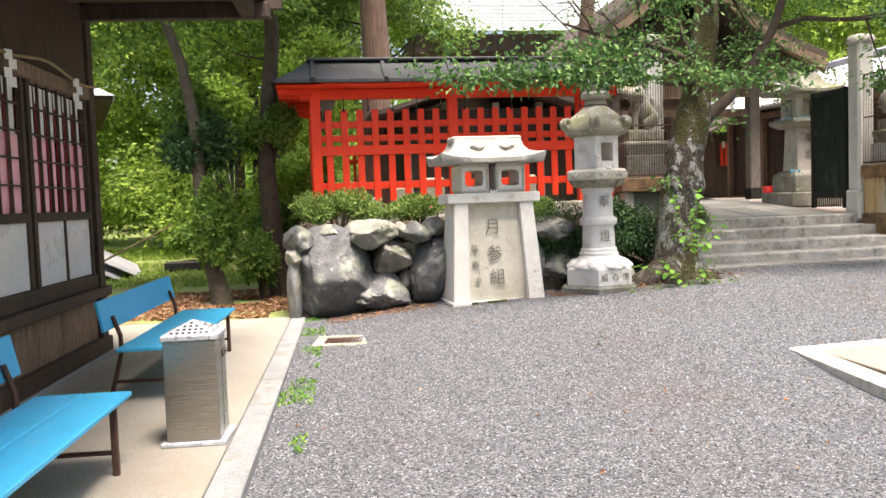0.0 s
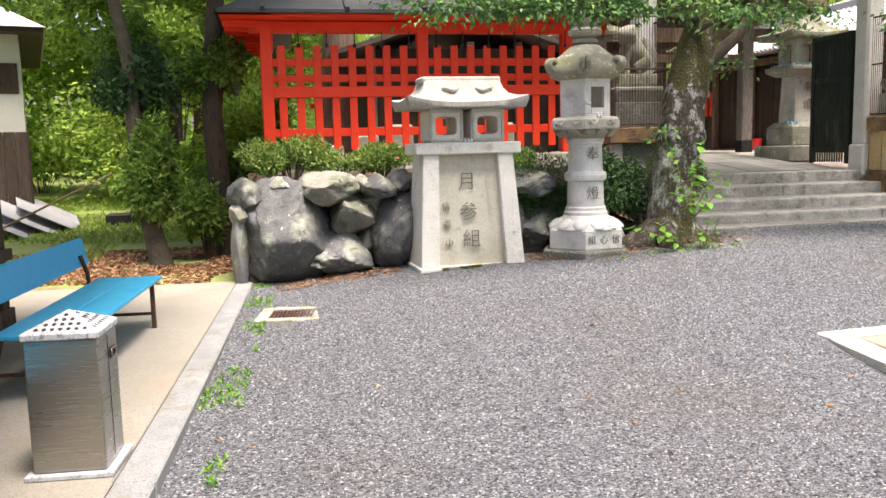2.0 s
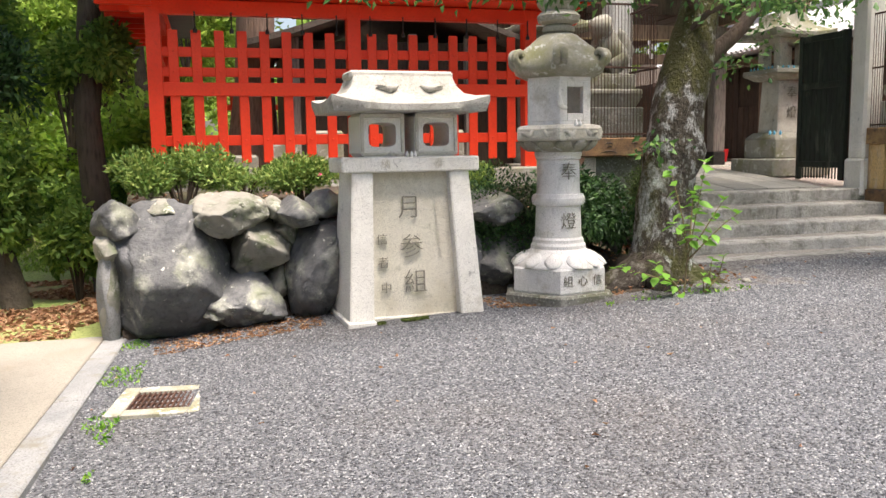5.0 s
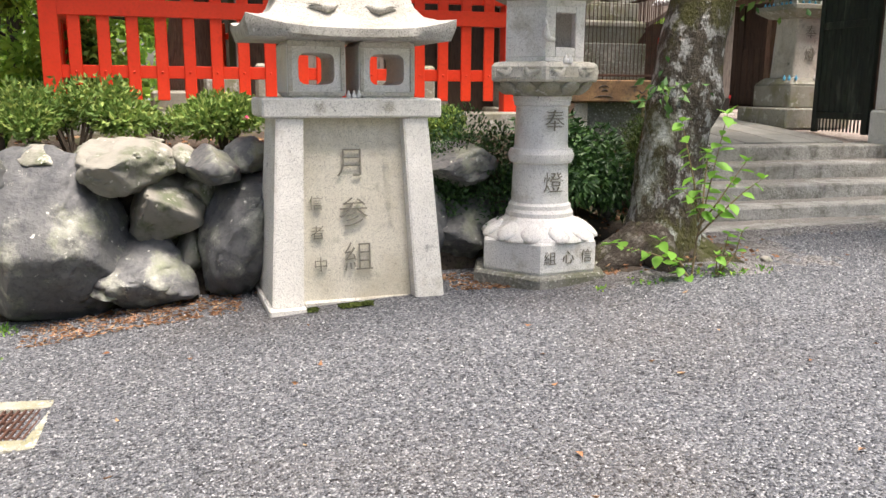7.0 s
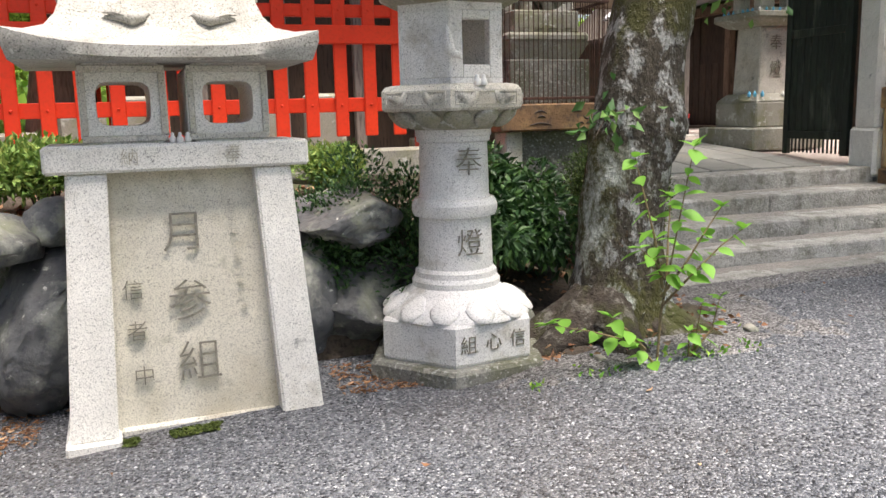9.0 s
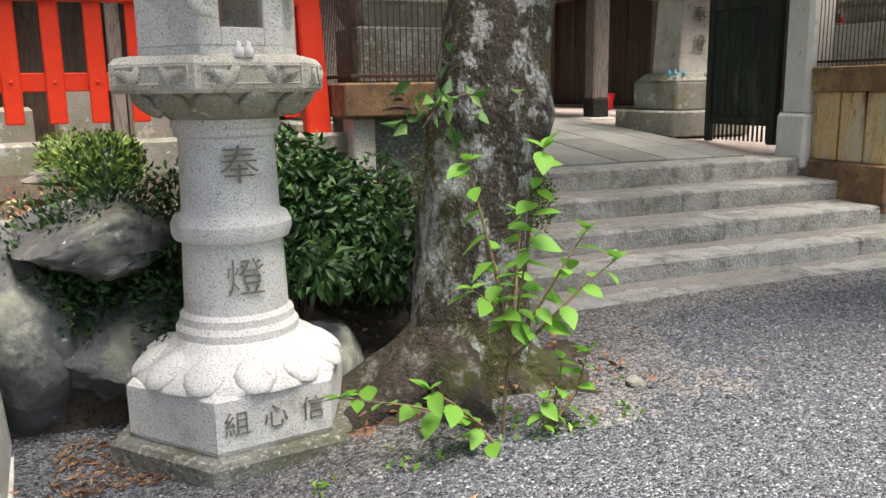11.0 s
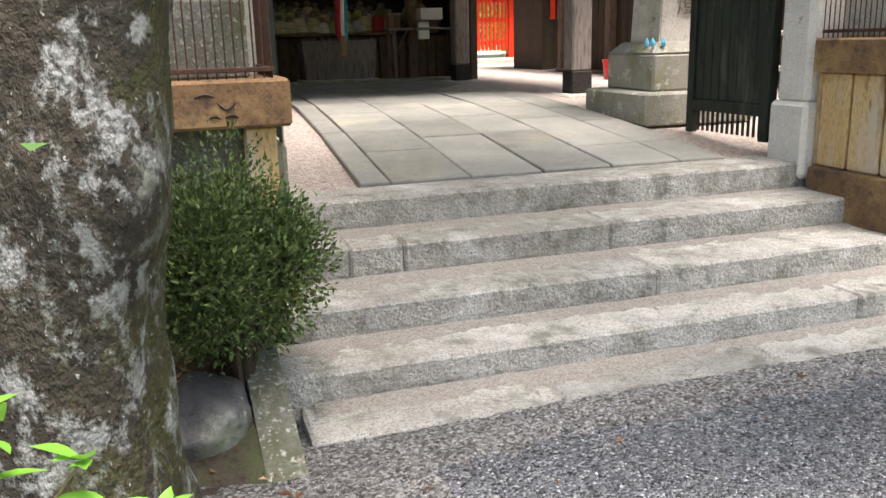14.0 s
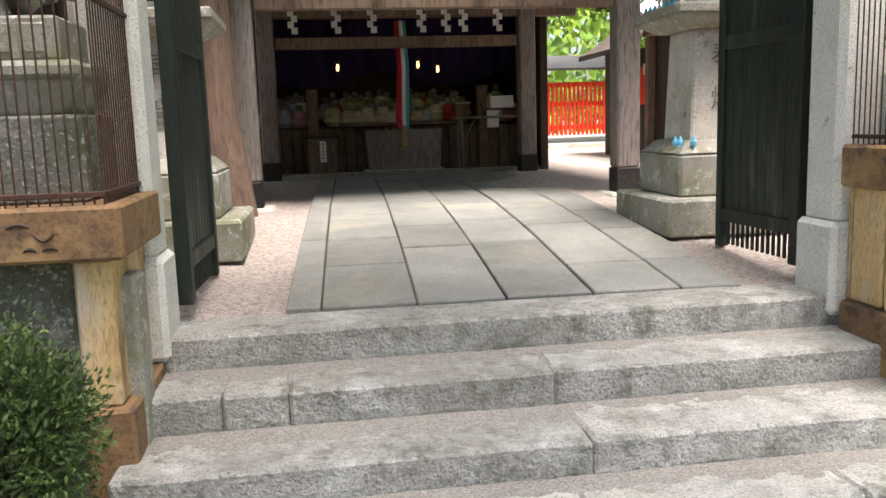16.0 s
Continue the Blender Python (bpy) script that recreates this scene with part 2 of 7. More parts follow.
BARK_ROOT = surf("root_bark", (0.07, 0.055, 0.042), (0.034, 0.028, 0.022), 6, 0.95, 1.0, 40, stains=[((0.055, 0.06, 0.018), 2.0, 0.52, 0.68), ((0.16, 0.15, 0.13), 9, 0.6, 0.72)], depth=0.03)
BARK_BROWN = surf("brown_bark", (0.10, 0.072, 0.05), (0.05, 0.04, 0.03), 4, 0.95, 1.0, 30, streak=5, depth=0.03)
BARK_CEDAR = surf("cedar_bark", (0.29, 0.19, 0.145), (0.19, 0.125, 0.095), 9, 0.95, 0.9, 40, streak=12, depth=0.03)
STEM = surf("twig", (0.17, 0.12, 0.07), (0.25, 0.2, 0.1), 20, 0.8, 0.2, 60)
LEAF_CHERRY = foliage("cherry_leaf", (0.045, 0.13, 0.035), (0.085, 0.2, 0.05), (0.18, 0.32, 0.075))
LEAF_DARK = foliage("camellia_leaf", (0.016, 0.05, 0.016), (0.038, 0.1, 0.03), (0.09, 0.19, 0.05), 0.5, 0.3)
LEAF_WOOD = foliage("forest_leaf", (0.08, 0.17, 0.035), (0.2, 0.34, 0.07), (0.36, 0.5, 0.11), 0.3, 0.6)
# the forest leaf again, with sunlight put into its brighter colour
LEAF_SUNLIT = foliage("forest_leaf_painted_sunlit", (0.16, 0.28, 0.045), (0.32, 0.48, 0.08), (0.5, 0.64, 0.13), 0.3, 0.6)
LEAF_SAP = foliage("young_leaf", (0.10, 0.27, 0.035), (0.17, 0.40, 0.05), (0.36, 0.56, 0.08), 0.4, 0.4)
LEAF_AZALEA = foliage("azalea_leaf", (0.09, 0.17, 0.035), (0.18, 0.3, 0.065), (0.36, 0.44, 0.12), 0.3, 0.35)
LEAF_BOX = foliage("box_leaf", (0.05, 0.07, 0.025), (0.08, 0.14, 0.04), (0.2, 0.29, 0.08), 0.35, 0.3)
GRASS = foliage("grass_blade", (0.2, 0.34, 0.06), (0.36, 0.52, 0.1), (0.52, 0.62, 0.2), 0.2, 0.5)
LITTER = foliage("fallen_leaf", (0.2, 0.09, 0.045), (0.33, 0.17, 0.085), (0.5, 0.34, 0.2), 0.2, 0.1)
SOIL = surf("soil", (0.05, 0.038, 0.029), (0.088, 0.068, 0.05), 2.5, 0.95, 0.8, 40, stains=[((0.06, 0.075, 0.03), 2, 0.56, 0.75)], depth=0.03)
LAWN = surf("lawn_ground", (0.26, 0.36, 0.09), (0.32, 0.34, 0.13), 0.6, 0.95, 0.5, 40, stains=[((0.2, 0.15, 0.085), 0.5, 0.52, 0.7)])
MOSS = surf("moss", (0.06, 0.09, 0.015), (0.1, 0.13, 0.025), 6, 0.95, 0.8, 60)
BLUE = surf("blue_paint", (0.03, 0.36, 0.64), (0.05, 0.43, 0.72), 3, 0.35, 0.08, 50, streak=1, stains=[((0.03, 0.36, 0.58), 3, 0.55, 0.75), ((0.28, 0.36, 0.4), 9, 0.68, 0.75)], spec=0.5)
STEEL = surf("brushed_steel", (0.4, 0.385, 0.355), (0.34, 0.325, 0.3), 5, 0.3, 0.05, 90, metal=0.95, streak=0.05)
GREY_PAINT = surf("worn_grey_paint", (0.55, 0.57, 0.6), (0.4, 0.42, 0.46), 9, 0.6, 0.2, 60, stains=[((0.2, 0.2, 0.22), 25, 0.58, 0.7)])
RUST_IRON = surf("rusty_iron", (0.055, 0.03, 0.022), (0.11, 0.05, 0.033), 12, 0.8, 0.3, 80)
IRON = surf("dark_iron", (0.03, 0.03, 0.03), (0.06, 0.055, 0.05), 10, 0.6, 0.2, 60, metal=0.5)
PLASTER = surf("white_plaster", (0.74, 0.72, 0.66), (0.66, 0.63, 0.57), 1.2, 0.9, 0.1, 40, stains=[((0.45, 0.42, 0.36), 1.5, 0.62, 0.85)])
FROSTED = surf("frosted_pane", (0.72, 0.7, 0.69), (0.64, 0.62, 0.62), 2, 0.3, 0.02, 20)
PAPER = plain("white_paper", (0.8, 0.79, 0.76), 0.8)
WHITE = plain("white_porcelain", (0.8, 0.79, 0.77), 0.35)
PINK = surf("pink_cloth", (0.9, 0.5, 0.54), (0.86, 0.4, 0.46), 3, 0.9, 0.1, 40)
CRIMSON = surf("crimson_cloth", (0.4, 0.02, 0.03), (0.55, 0.04, 0.05), 5, 0.9, 0.1, 50)
PURPLE = surf("purple_curtain", (0.035, 0.018, 0.10), (0.022, 0.012, 0.065), 3, 0.9, 0.1, 40, streak=5)
ROPE = surf("straw_rope", (0.36, 0.27, 0.14), (0.28, 0.2, 0.1), 20, 0.9, 0.4, 80)
# shade of cut strokes put into the colour of raised letters; also notice ink
INK_SHADE = surf("ink_and_incised_shadow", (0.2, 0.185, 0.15), (0.27, 0.25, 0.2), 20, 0.95, 0.1, 60)
INCISION_SHADE_FAINT = surf("worn_incision_shade", (0.46, 0.43, 0.35), (0.52, 0.49, 0.4), 20, 0.95, 0.1, 60)
LAMP_GLOW = plain("lamp_glow", (1.0, 0.55, 0.15), 0.5, 0, 1.6)


# ---- mesh helpers ----
def chamfer(bm, x0, x1, y0, y1, z0, z1, c=0.008, m=None):
    """A box with chamfered edges."""
    lo, hi = (x0, y0, z0), (x1, y1, z1)
    c = min(c, 0.3 * min(abs(hi[i] - lo[i]) for i in range(3)))
    V = {}
    for sx in (0, 1):
        for sy in (0, 1):
            for sz in (0, 1):
                s = (sx, sy, sz)
                for a in range(3):
                    co = [(hi[i] if s[i] else lo[i]) + (0 if i == a else (-c if s[i] else c)) for i in range(3)]
                    co = Vector(co)
                    V[s, a] = bm.verts.new(m @ co if m else co)
    out = []
    for a in range(3):
        b, d = (a + 1) % 3, (a + 2) % 3
        for v in (0, 1):
            q = []
            for p, r in ((0, 0), (1, 0), (1, 1), (0, 1)):
                s = [0, 0, 0]
                s[a], s[b], s[d] = v, p, r
                q.append(V[tuple(s), a])
            out.append(bm.faces.new(q if v else q[::-1]))
        for p in (0, 1):
            for r in (0, 1):
                s, e = [0, 0, 0], [0, 0, 0]
                s[b] = e[b] = p
                s[d] = e[d] = r
                e[a] = 1
                s, e = tuple(s), tuple(e)
                q = [V[s, b], V[e, b], V[e, d], V[s, d]]
                out.append(bm.faces.new(q if p != r else q[::-1]))
    for s in [(i, j, k) for i in (0, 1) for j in (0, 1) for k in (0, 1)]:
        q = [V[s, 0], V[s, 1], V[s, 2]]
        out.append(bm.faces.new(q if sum(s) % 2 else q[::-1]))
    return bm


def bx(*a, c=0.008, m=None):
    return chamfer(bmesh.new(), *a, c=c, m=m)


def lathe(bm, profile, n=24, centre=(0, 0), twist=0.0, fluted=None):
    """A turned body from (radius, height) pairs; n = 6 or 8 gives a prism."""
    rings = []
    for r, z in profile:
        ring = []
        for i in range(n):
            a = 2 * math.pi * (i + twist) / n
            rr = r * (1 + (fluted[1] * abs(math.cos(fluted[0] * a / 2)) if fluted else 0))
            ring.append(bm.verts.new((centre[0] + rr * math.cos(a), centre[1] + rr * math.sin(a), z)))
        rings.append(ring)
    for a, b in zip(rings, rings[1:]):
        for i in range(n):
            bm.faces.new((a[i], a[(i + 1) % n], b[(i + 1) % n], b[i]))
    bm.faces.new(rings[0][::-1])
    bm.faces.new(rings[-1])
    return bm


def tube(bm, pts, radii, n=8, rough=0.0, cap=True):
    """A limb along points with a radius at each."""
    pts = [Vector(p) for p in pts]
    rings, side = [], None
    for i, p in enumerate(pts):
        d = (pts[min(i + 1, len(pts) - 1)] - pts[max(i - 1, 0)]).normalized()
        side = (side - d * side.dot(d)) if side else d.orthogonal()
        side.normalize()
        up = d.cross(side)
        ring = []
        for k in range(n):
            a = 2 * math.pi * k / n
            w = side * math.cos(a) + up * math.sin(a)
            r = radii[i]
            if rough:
                r *= 1 + rough * noise.noise((p + w * 0.3) * 2.3) + rough * 0.5 * noise.noise((p + w * 0.3) * 7)
            ring.append(bm.verts.new(p + w * r))
        rings.append(ring)
    for a, b in zip(rings, rings[1:]):
        for k in range(n):
            bm.faces.new((a[k], a[(k + 1) % n], b[(k + 1) % n], b[k]))
    if cap:
        bm.faces.new(rings[0][::-1])
        bm.faces.new(rings[-1])
    return bm


def finish(bm, mat, name, smooth=None):
    bmesh.ops.recalc_face_normals(bm, faces=bm.faces)
    me = bpy.data.meshes.new(name)
    if smooth:
        for e in bm.edges:
            e.smooth = len(e.link_faces) == 2 and e.calc_face_angle(0) < radians(smooth)
        for f in bm.faces:
            f.smooth = True
    bm.to_mesh(me)
    bm.free()
    me.materials.append(mat)
    return me


def part(name, bm, material, parent=None, label="", smooth=None):
    ob = new(name, finish(bm, material, name, smooth))
    if parent:
        ob.parent = parent
    return tagged(ob, label)


def thing(name, label, category, at=(0, 0, 0), turn=0.0, group="", kind=""):
    ob = new(name)
    ob.empty_display_size = 0.1
    ob.matrix_basis = pose(*at, 0, 0, turn)
    return tagged(ob, label, category, group, kind)


def structure(name, bm, material, label, category="structure", smooth=None):
    return tagged(part(name, bm, material, smooth=smooth), label, category, kind="structure")


def leaf_mesh(name, mat, centres, ways, sizes, width=0.5, seed=1, fold=0.18):
    """Many leaves in one mesh: a pointed blade of two facets at each centre, growing along its way."""
    rng = np.random.default_rng(seed)
    n = len(centres)
    w = ways / (np.linalg.norm(ways, axis=1, keepdims=True) + 1e-9)
    r = rng.normal(size=(n, 3))
    s = np.cross(w, r)
    s /= np.linalg.norm(s, axis=1, keepdims=True) + 1e-9
    u = np.cross(s, w)
    L = sizes[:, None]
    base, tip = centres - w * L * 0.5, centres + w * L * 0.5 - u * L * 0.08
    mid = centres - w * L * 0.06
    a = mid + s * L * width * 0.5 + u * L * fold
    b = mid - s * L * width * 0.5 + u * L * fold
    V = np.stack([base, a, tip, b], 1).reshape(-1, 3).astype(np.float32)
    i = np.arange(n)[:, None] * 4
    F = np.concatenate([i + np.array([[0, 1, 2]]), i + np.array([[0, 2, 3]])], 1).reshape(-1)
    me = bpy.data.meshes.new(name)
    me.vertices.add(len(V))
    me.vertices.foreach_set("co", V.ravel())
    me.loops.add(len(F))
    me.loops.foreach_set("vertex_index", F.astype(np.int32))
    me.polygons.add(len(F) // 3)
    me.polygons.foreach_set("loop_start", np.arange(0, len(F), 3, dtype=np.int32))
    me.update(calc_edges=True)
    me.materials.append(mat)
    return me


def leaves_round(rng, pts, per, spread, size, flat=0.6, droop=0.0):
    """Leaf centres, ways and sizes scattered round points."""
    pts = np.repeat(np.asarray(pts, float), per, 0)
    d = rng.normal(size=pts.shape) * spread
    d[:, 2] *= flat
    way = d + rng.normal(size=pts.shape) * spread * 0.6
    way[:, 2] -= droop * spread
    return pts + d, way, size * rng.uniform(0.65, 1.25, len(pts))


# ---- ground ----
def gz(x, y):
    """Height of the open ground: it rises ahead and to the steps."""
    t = min(max((y - 5.0) / 4.0, 0.0), 1.0)
    crown = 0.36 * (1 - math.exp(-min(max(x - 0.35, 0.0), 6.6) / 2.6)) * t * t * (3 - 2 * t)
    dip = 0.08 * math.exp(-((x - 3.7) / 0.9) ** 2 - ((y - 10.6) / 0.8) ** 2)
    return 0.0105 * min(max(y, -3.0), 11.0) + crown - dip


def court_z(y):
    t = min(max((y - 13.3) / 3.9, 0), 1)
    return 1.108 + 0.272 * t * (1.5 - 0.5 * t)


def bed_z(x, y):
    t = min(max((y - 10.95) / 0.5, 0), 1)
    rise = 1.0 if x < 3.2 else max(0.25, 1 - 0.42 * (x - 3.2))
    back = min(max((y - 11.9) / 0.5, 0), 1)
    base = gz(x, 10.9) - 0.05
    return base + (1.2 - base) * max(t * rise, back) + 0.14 * back + 0.05 * noise.noise(Vector((x * 3, y * 3, 1)))


def spans(*stops):
    out = []
    for a, b, d in stops:
        k = max(1, round((b - a) / d))
        out += [a + (b - a) * i / k for i in range(k)]
    return out + [stops[-1][1]]


def sheet(xs, ys, f):
    bm = bmesh.new()
    g = [[bm.verts.new((x, y, f(x, y))) for x in xs] for y in ys]
    for a, b in zip(g, g[1:]):
        for i in range(len(xs) - 1):
            bm.faces.new((a[i], a[i + 1], b[i + 1], b[i]))
    return bm


structure("ground", sheet(spans((-900, -60, 210), (-60, -2, 4), (-2, 11, 0.2), (11, 60, 4), (60, 900, 210)), spans((-900, -40, 215), (-40, 0, 4), (0, 12.6, 0.2), (12.6, 60, 4), (60, 900, 210)),
          lambda x, y: gz(x, y) + 0.012 * noise.noise(Vector((x * 0.9, y * 0.9, 0))) - (0.03 if x < -1 or y > 11.2 else 0)), GRAVEL, "wide ground of loose grey gravel before the shrine", "ground", 40)
# lawn and leaf litter beyond the apron
structure("lawn", sheet(spans((-60, -4, 2), (-4, 0.05, 0.27)), spans((11.12, 14, 0.3), (14, 60, 2)), lambda x, y: 0.12 + 0.022 * (y - 11) * (1 if y < 40 else 0) + (0.64 if y >= 40 else 0) + 0.03 * noise.noise(Vector((x, y, 3)))), LAWN, "mown lawn under trees with bare patches", "lawn", 40)
# planting bed behind the boulders
structure("planting_bed", sheet(spans((-0.1, 5.6, 0.12)), spans((10.95, 12.62, 0.12)), lambda x, y: bed_z(x, y)), SOIL, "sloping soil bed behind a boulder edging", "planting bed", 40)

# shrine court, one level up
structure("court_floor", sheet(spans((0.1, 4.8, 1), (4.8, 13, 0.4), (13, 40, 4)), spans((12.95, 17.4, 0.3), (17.4, 60, 4)), lambda x, y: court_z(y) - (0.015 if not 6.3 < x < 9.3 else 0.04) + (0.012 * noise.noise(Vector((x * 1.5, y * 1.5, 7))) if 5 < x < 12 else 0)), SAND, "sandy pinkish court floor inside the gate", "floor", 40)
# foot walls that close the court's edge
bm = bx(0.05, 5.9, 12.42, 12.62, 0.2, 1.52, c=0.02)
structure("fence_footing", bm, GRANITE_OLD, "long low stone footing under the red fence", "footing")
structure("court_edge_wall", bx(9.5, 30, 12.75, 12.95, 0.2, 1.07), GRANITE_OLD, "stone retaining edge of the court", "wall")

# stone steps
def worn_block(x0, x1, y0, y1, z0, z1, c=0.016, rough=0.006, gap=0.11):
    """A hewn block whose edges and faces wander a little."""
    bm = bx(x0, x1, y0, y1, z0, z1, c=c)
    for axis, a, b in ((0, x0, x1), (2, z0, z1), (1, y0, y1)):
        k = int((b - a) / gap)
        for i in range(1, k):
            co, no = [0, 0, 0], [0, 0, 0]
            co[axis], no[axis] = a + (b - a) * i / k, 1
            bmesh.ops.bisect_plane(bm, geom=bm.verts[:] + bm.edges[:] + bm.faces[:], plane_co=co, plane_no=no)
    for v in bm.verts:
        q = v.co * 7
        v.co += Vector((0.3 * noise.noise(q), noise.noise(q + Vector((5, 0, 0))), 0.6 * noise.noise(q + Vector((0, 9, 0))))) * rough
    return bm


GRIT = chips("tread_grit", [(0.2, 0.185, 0.17), (0.29, 0.27, 0.245), (0.38, 0.355, 0.325)], 130, 0.5, (0.24, 0.22, 0.2))
steps = thing("stone_steps", "worn grey granite steps up to the shrine court", "steps", (0, 0, 0), kind="structure")
random.seed(4)
STEP_ROWS = ((5.78, 10.3, 11.32, 11.72, 0.468), (5.70, 10.0, 11.66, 12.13, 0.605), (5.80, 9.80, 12.06, 12.60, 0.765), (5.83, 9.6, 12.51, 13.05, 0.935), (5.84, 9.57, 12.93, 13.34, 1.115))
STEP_JOINTS = ((6.88, 8.02, 9.3), (8.79,), (7.79,), (6.2, 6.5, 7.75), ())
for (x0, x1, y0, y1, z), js in zip(STEP_ROWS, STEP_JOINTS):
    xs = (x0, *js, x1)
    for a, b in zip(xs, xs[1:]):
        w = random.uniform(-0.009, 0.009)
        bm = worn_block(a + 0.002, b - 0.002, y0 + w, y1, z - 0.3, z + random.uniform(-0.004, 0.004))
        part("step_block", bm, STEP_STONE, steps, smooth=28)
# grit trodden into the inner half of each tread
for k, ((x0, x1, y0, y1, z), up) in enumerate(zip(STEP_ROWS, STEP_ROWS[1:])):
    edge = up[2] - 0.012

    def grit(x, y, z=z, k=k, edge=edge):
        back = (edge - y) / 0.2
        n = 0.5 * noise.noise(Vector((x * 1.7, y * 3, k * 7))) + 0.45 * noise.noise(Vector((x * 8, y * 8, k * 5))) + 0.3 * noise.noise(Vector((x * 26, y * 26, k)))
        return z + max(-0.03, min(0.012, 0.009 + 0.02 * (0.15 - back + n)))

    structure("tread_grit", sheet(spans((x0 + 0.06, x1 - 0.1, 0.025)), spans((edge - 0.3, edge, 0.025)), grit), GRIT, "pinkish grit lying along the back of a tread", "grit", 40)

# court paving
paving = thing("court_paving", "large worn granite slabs paving the shrine court", "paving", (0, 0, 0), kind="structure")
TWO = Matrix.Translation((7.5, 13.36, 0)) @ Matrix.Rotation(radians(-1.9), 4, "Z") @ Matrix.Translation((-7.5, -13.36, 0))
bed = structure("paving_bed", sheet(spans((6.47, 9.11, 0.6)), spans((13.37, 21.1, 0.3)), lambda x, y: court_z(y) - 0.012), SOIL, "dark earth in the joints between the slabs", "earth", 40)
bed.matrix_basis = TWO
COLS = (6.46, 6.66, 7.2, 7.71, 8.22, 8.75, 9.12)
for ci, (a, b) in enumerate(zip(COLS, COLS[1:])):
    y = 13.36
    while y < 21.0:
        ln = random.uniform(0.55, 1.35) if ci else 1.7
        e = min(y + ln, 21.2)
        bm = bmesh.new()
        m = TWO @ Matrix.Translation((0, y, court_z(y))) @ Matrix.Rotation(math.atan2(court_z(e) - court_z(y), e - y), 4, "X")
        g = 0.0045 + 0.003 * (random.random() < 0.4)
        chamfer(bm, a + g, b - g, g, e - y - 0.008 - 0.012 * random.random(), -0.08, 0.012 + random.uniform(-0.003, 0.004), 0.008, m)
        part("paving_slab", bm, PAVE_STONE, paving)
        y = e

# apron before the side building, and its kerb
ap = thing("concrete_apron", "pale stained concrete apron beside the wooden building", "pavement", (-0.06, 11.1, 0.0), -2.85, kind="structure")
part("slab", bx(-3.2, -0.2, -16, 0, -0.2, 0.128, c=0.01), CONCRETE, ap)
y = 0.0
while y > -15:
    part("kerb_stone", bx(-0.195, 0, y - 1.99, y, -0.2, 0.13, c=0.012), KERB, ap, "grey kerb stone with worn edge")
    y -= 2.0
part("kerb_stone", bx(-3.2, 0, 0.003, 0.11, -0.2, 0.118, c=0.012), KERB, ap)

# paved corner on the other side
pv = thing("paved_path", "pale flagstone path with a granite border", "pavement", (4.16, 6.66, -0.018), 0, kind="structure")
pv.matrix_basis = pose(4.16, 6.66, -0.05, 1.1, -1.3, 0)
part("border", bx(0.0, 0.2, -9.0, -0.19, 0.0, 0.235, c=0.01, m=Matrix.Rotation(radians(-5.5), 4, "Z")), GRANITE, pv)
part("border", bx(0.0, 9.0, -0.18, 0.0, 0.0, 0.235, c=0.01), GRANITE, pv)
for i in range(9):
    for j in range(9):
        part("flagstone", bx(0.21 + i * 0.95 - 0.0, 1.15 + i * 0.95, -1.13 - j * 0.95, -0.19 - j * 0.95, 0.0, 0.222, c=0.008), surf("flag", (0.42, 0.35, 0.28), (0.34, 0.28, 0.22), 1.5, 0.85, 0.3, 90, rand=0.1) if not (i or j) else bpy.data.materials["flag"], pv)

# iron drain grate
dr = thing("drain_grate", "rusty iron grate in a concrete frame at the gravel edge", "drain", (0.34, 9.0, 0.076), -8)
for a in ((-0.31, -0.2, -0.31, 0.31), (0.2, 0.31, -0.31, 0.31), (-0.2, 0.2, -0.31, -0.2), (-0.2, 0.2, 0.2, 0.31)):
    part("frame", bx(*a, -0.05, 0.045, c=0.006), GRANITE_OLD, dr)
# solid dark block under the bars, coloured as the shade of the open pit
part("pit", bx(-0.2, 0.2, -0.2, 0.2, -0.05, 0.005), IRON, dr)
for i in range(12):
    part("bar", bx(-0.198 + i * 0.034, -0.186 + i * 0.034, -0.199, 0.199, 0.01, 0.04, c=0.002), RUST_IRON, dr)
for i in range(4):
    part("cross_bar", bx(-0.199, 0.199, -0.15 + i * 0.1, -0.143 + i * 0.1, 0.012, 0.036, c=0.002), RUST_IRON, dr)


# ---- writing ----
def words(text, size, parent, at, material=INK_SHADE, depth=0.004, upright=True, turn=0.0, lean=0.0):
    cu = bpy.data.curves.new("inscription", "FONT")
    cu.body, cu.size, cu.extrude, cu.align_x, cu.align_y = text, size, depth, "CENTER", "CENTER"
    cu.offset = -0.011 * size
    tmp = bpy.data.objects.new("tmp", cu)
    scene.collection.objects.link(tmp)
    me = bpy.data.meshes.new_from_object(tmp.evaluated_get(bpy.context.evaluated_depsgraph_get()))
    bpy.data.objects.remove(tmp)
    me.materials.clear()
    me.materials.append(material)
    ob = new("inscription", me)
    ob.parent = parent
    ob.matrix_basis = pose(*at, 90 + lean, 0, turn)
    return tagged(ob, kind="stuff")


# ---- the twin-window stone monument ----
mon = thing("stone_monument", "pale granite twin lantern monument with carved characters", "monument", (2.352, 10.55, 0.25), 3)


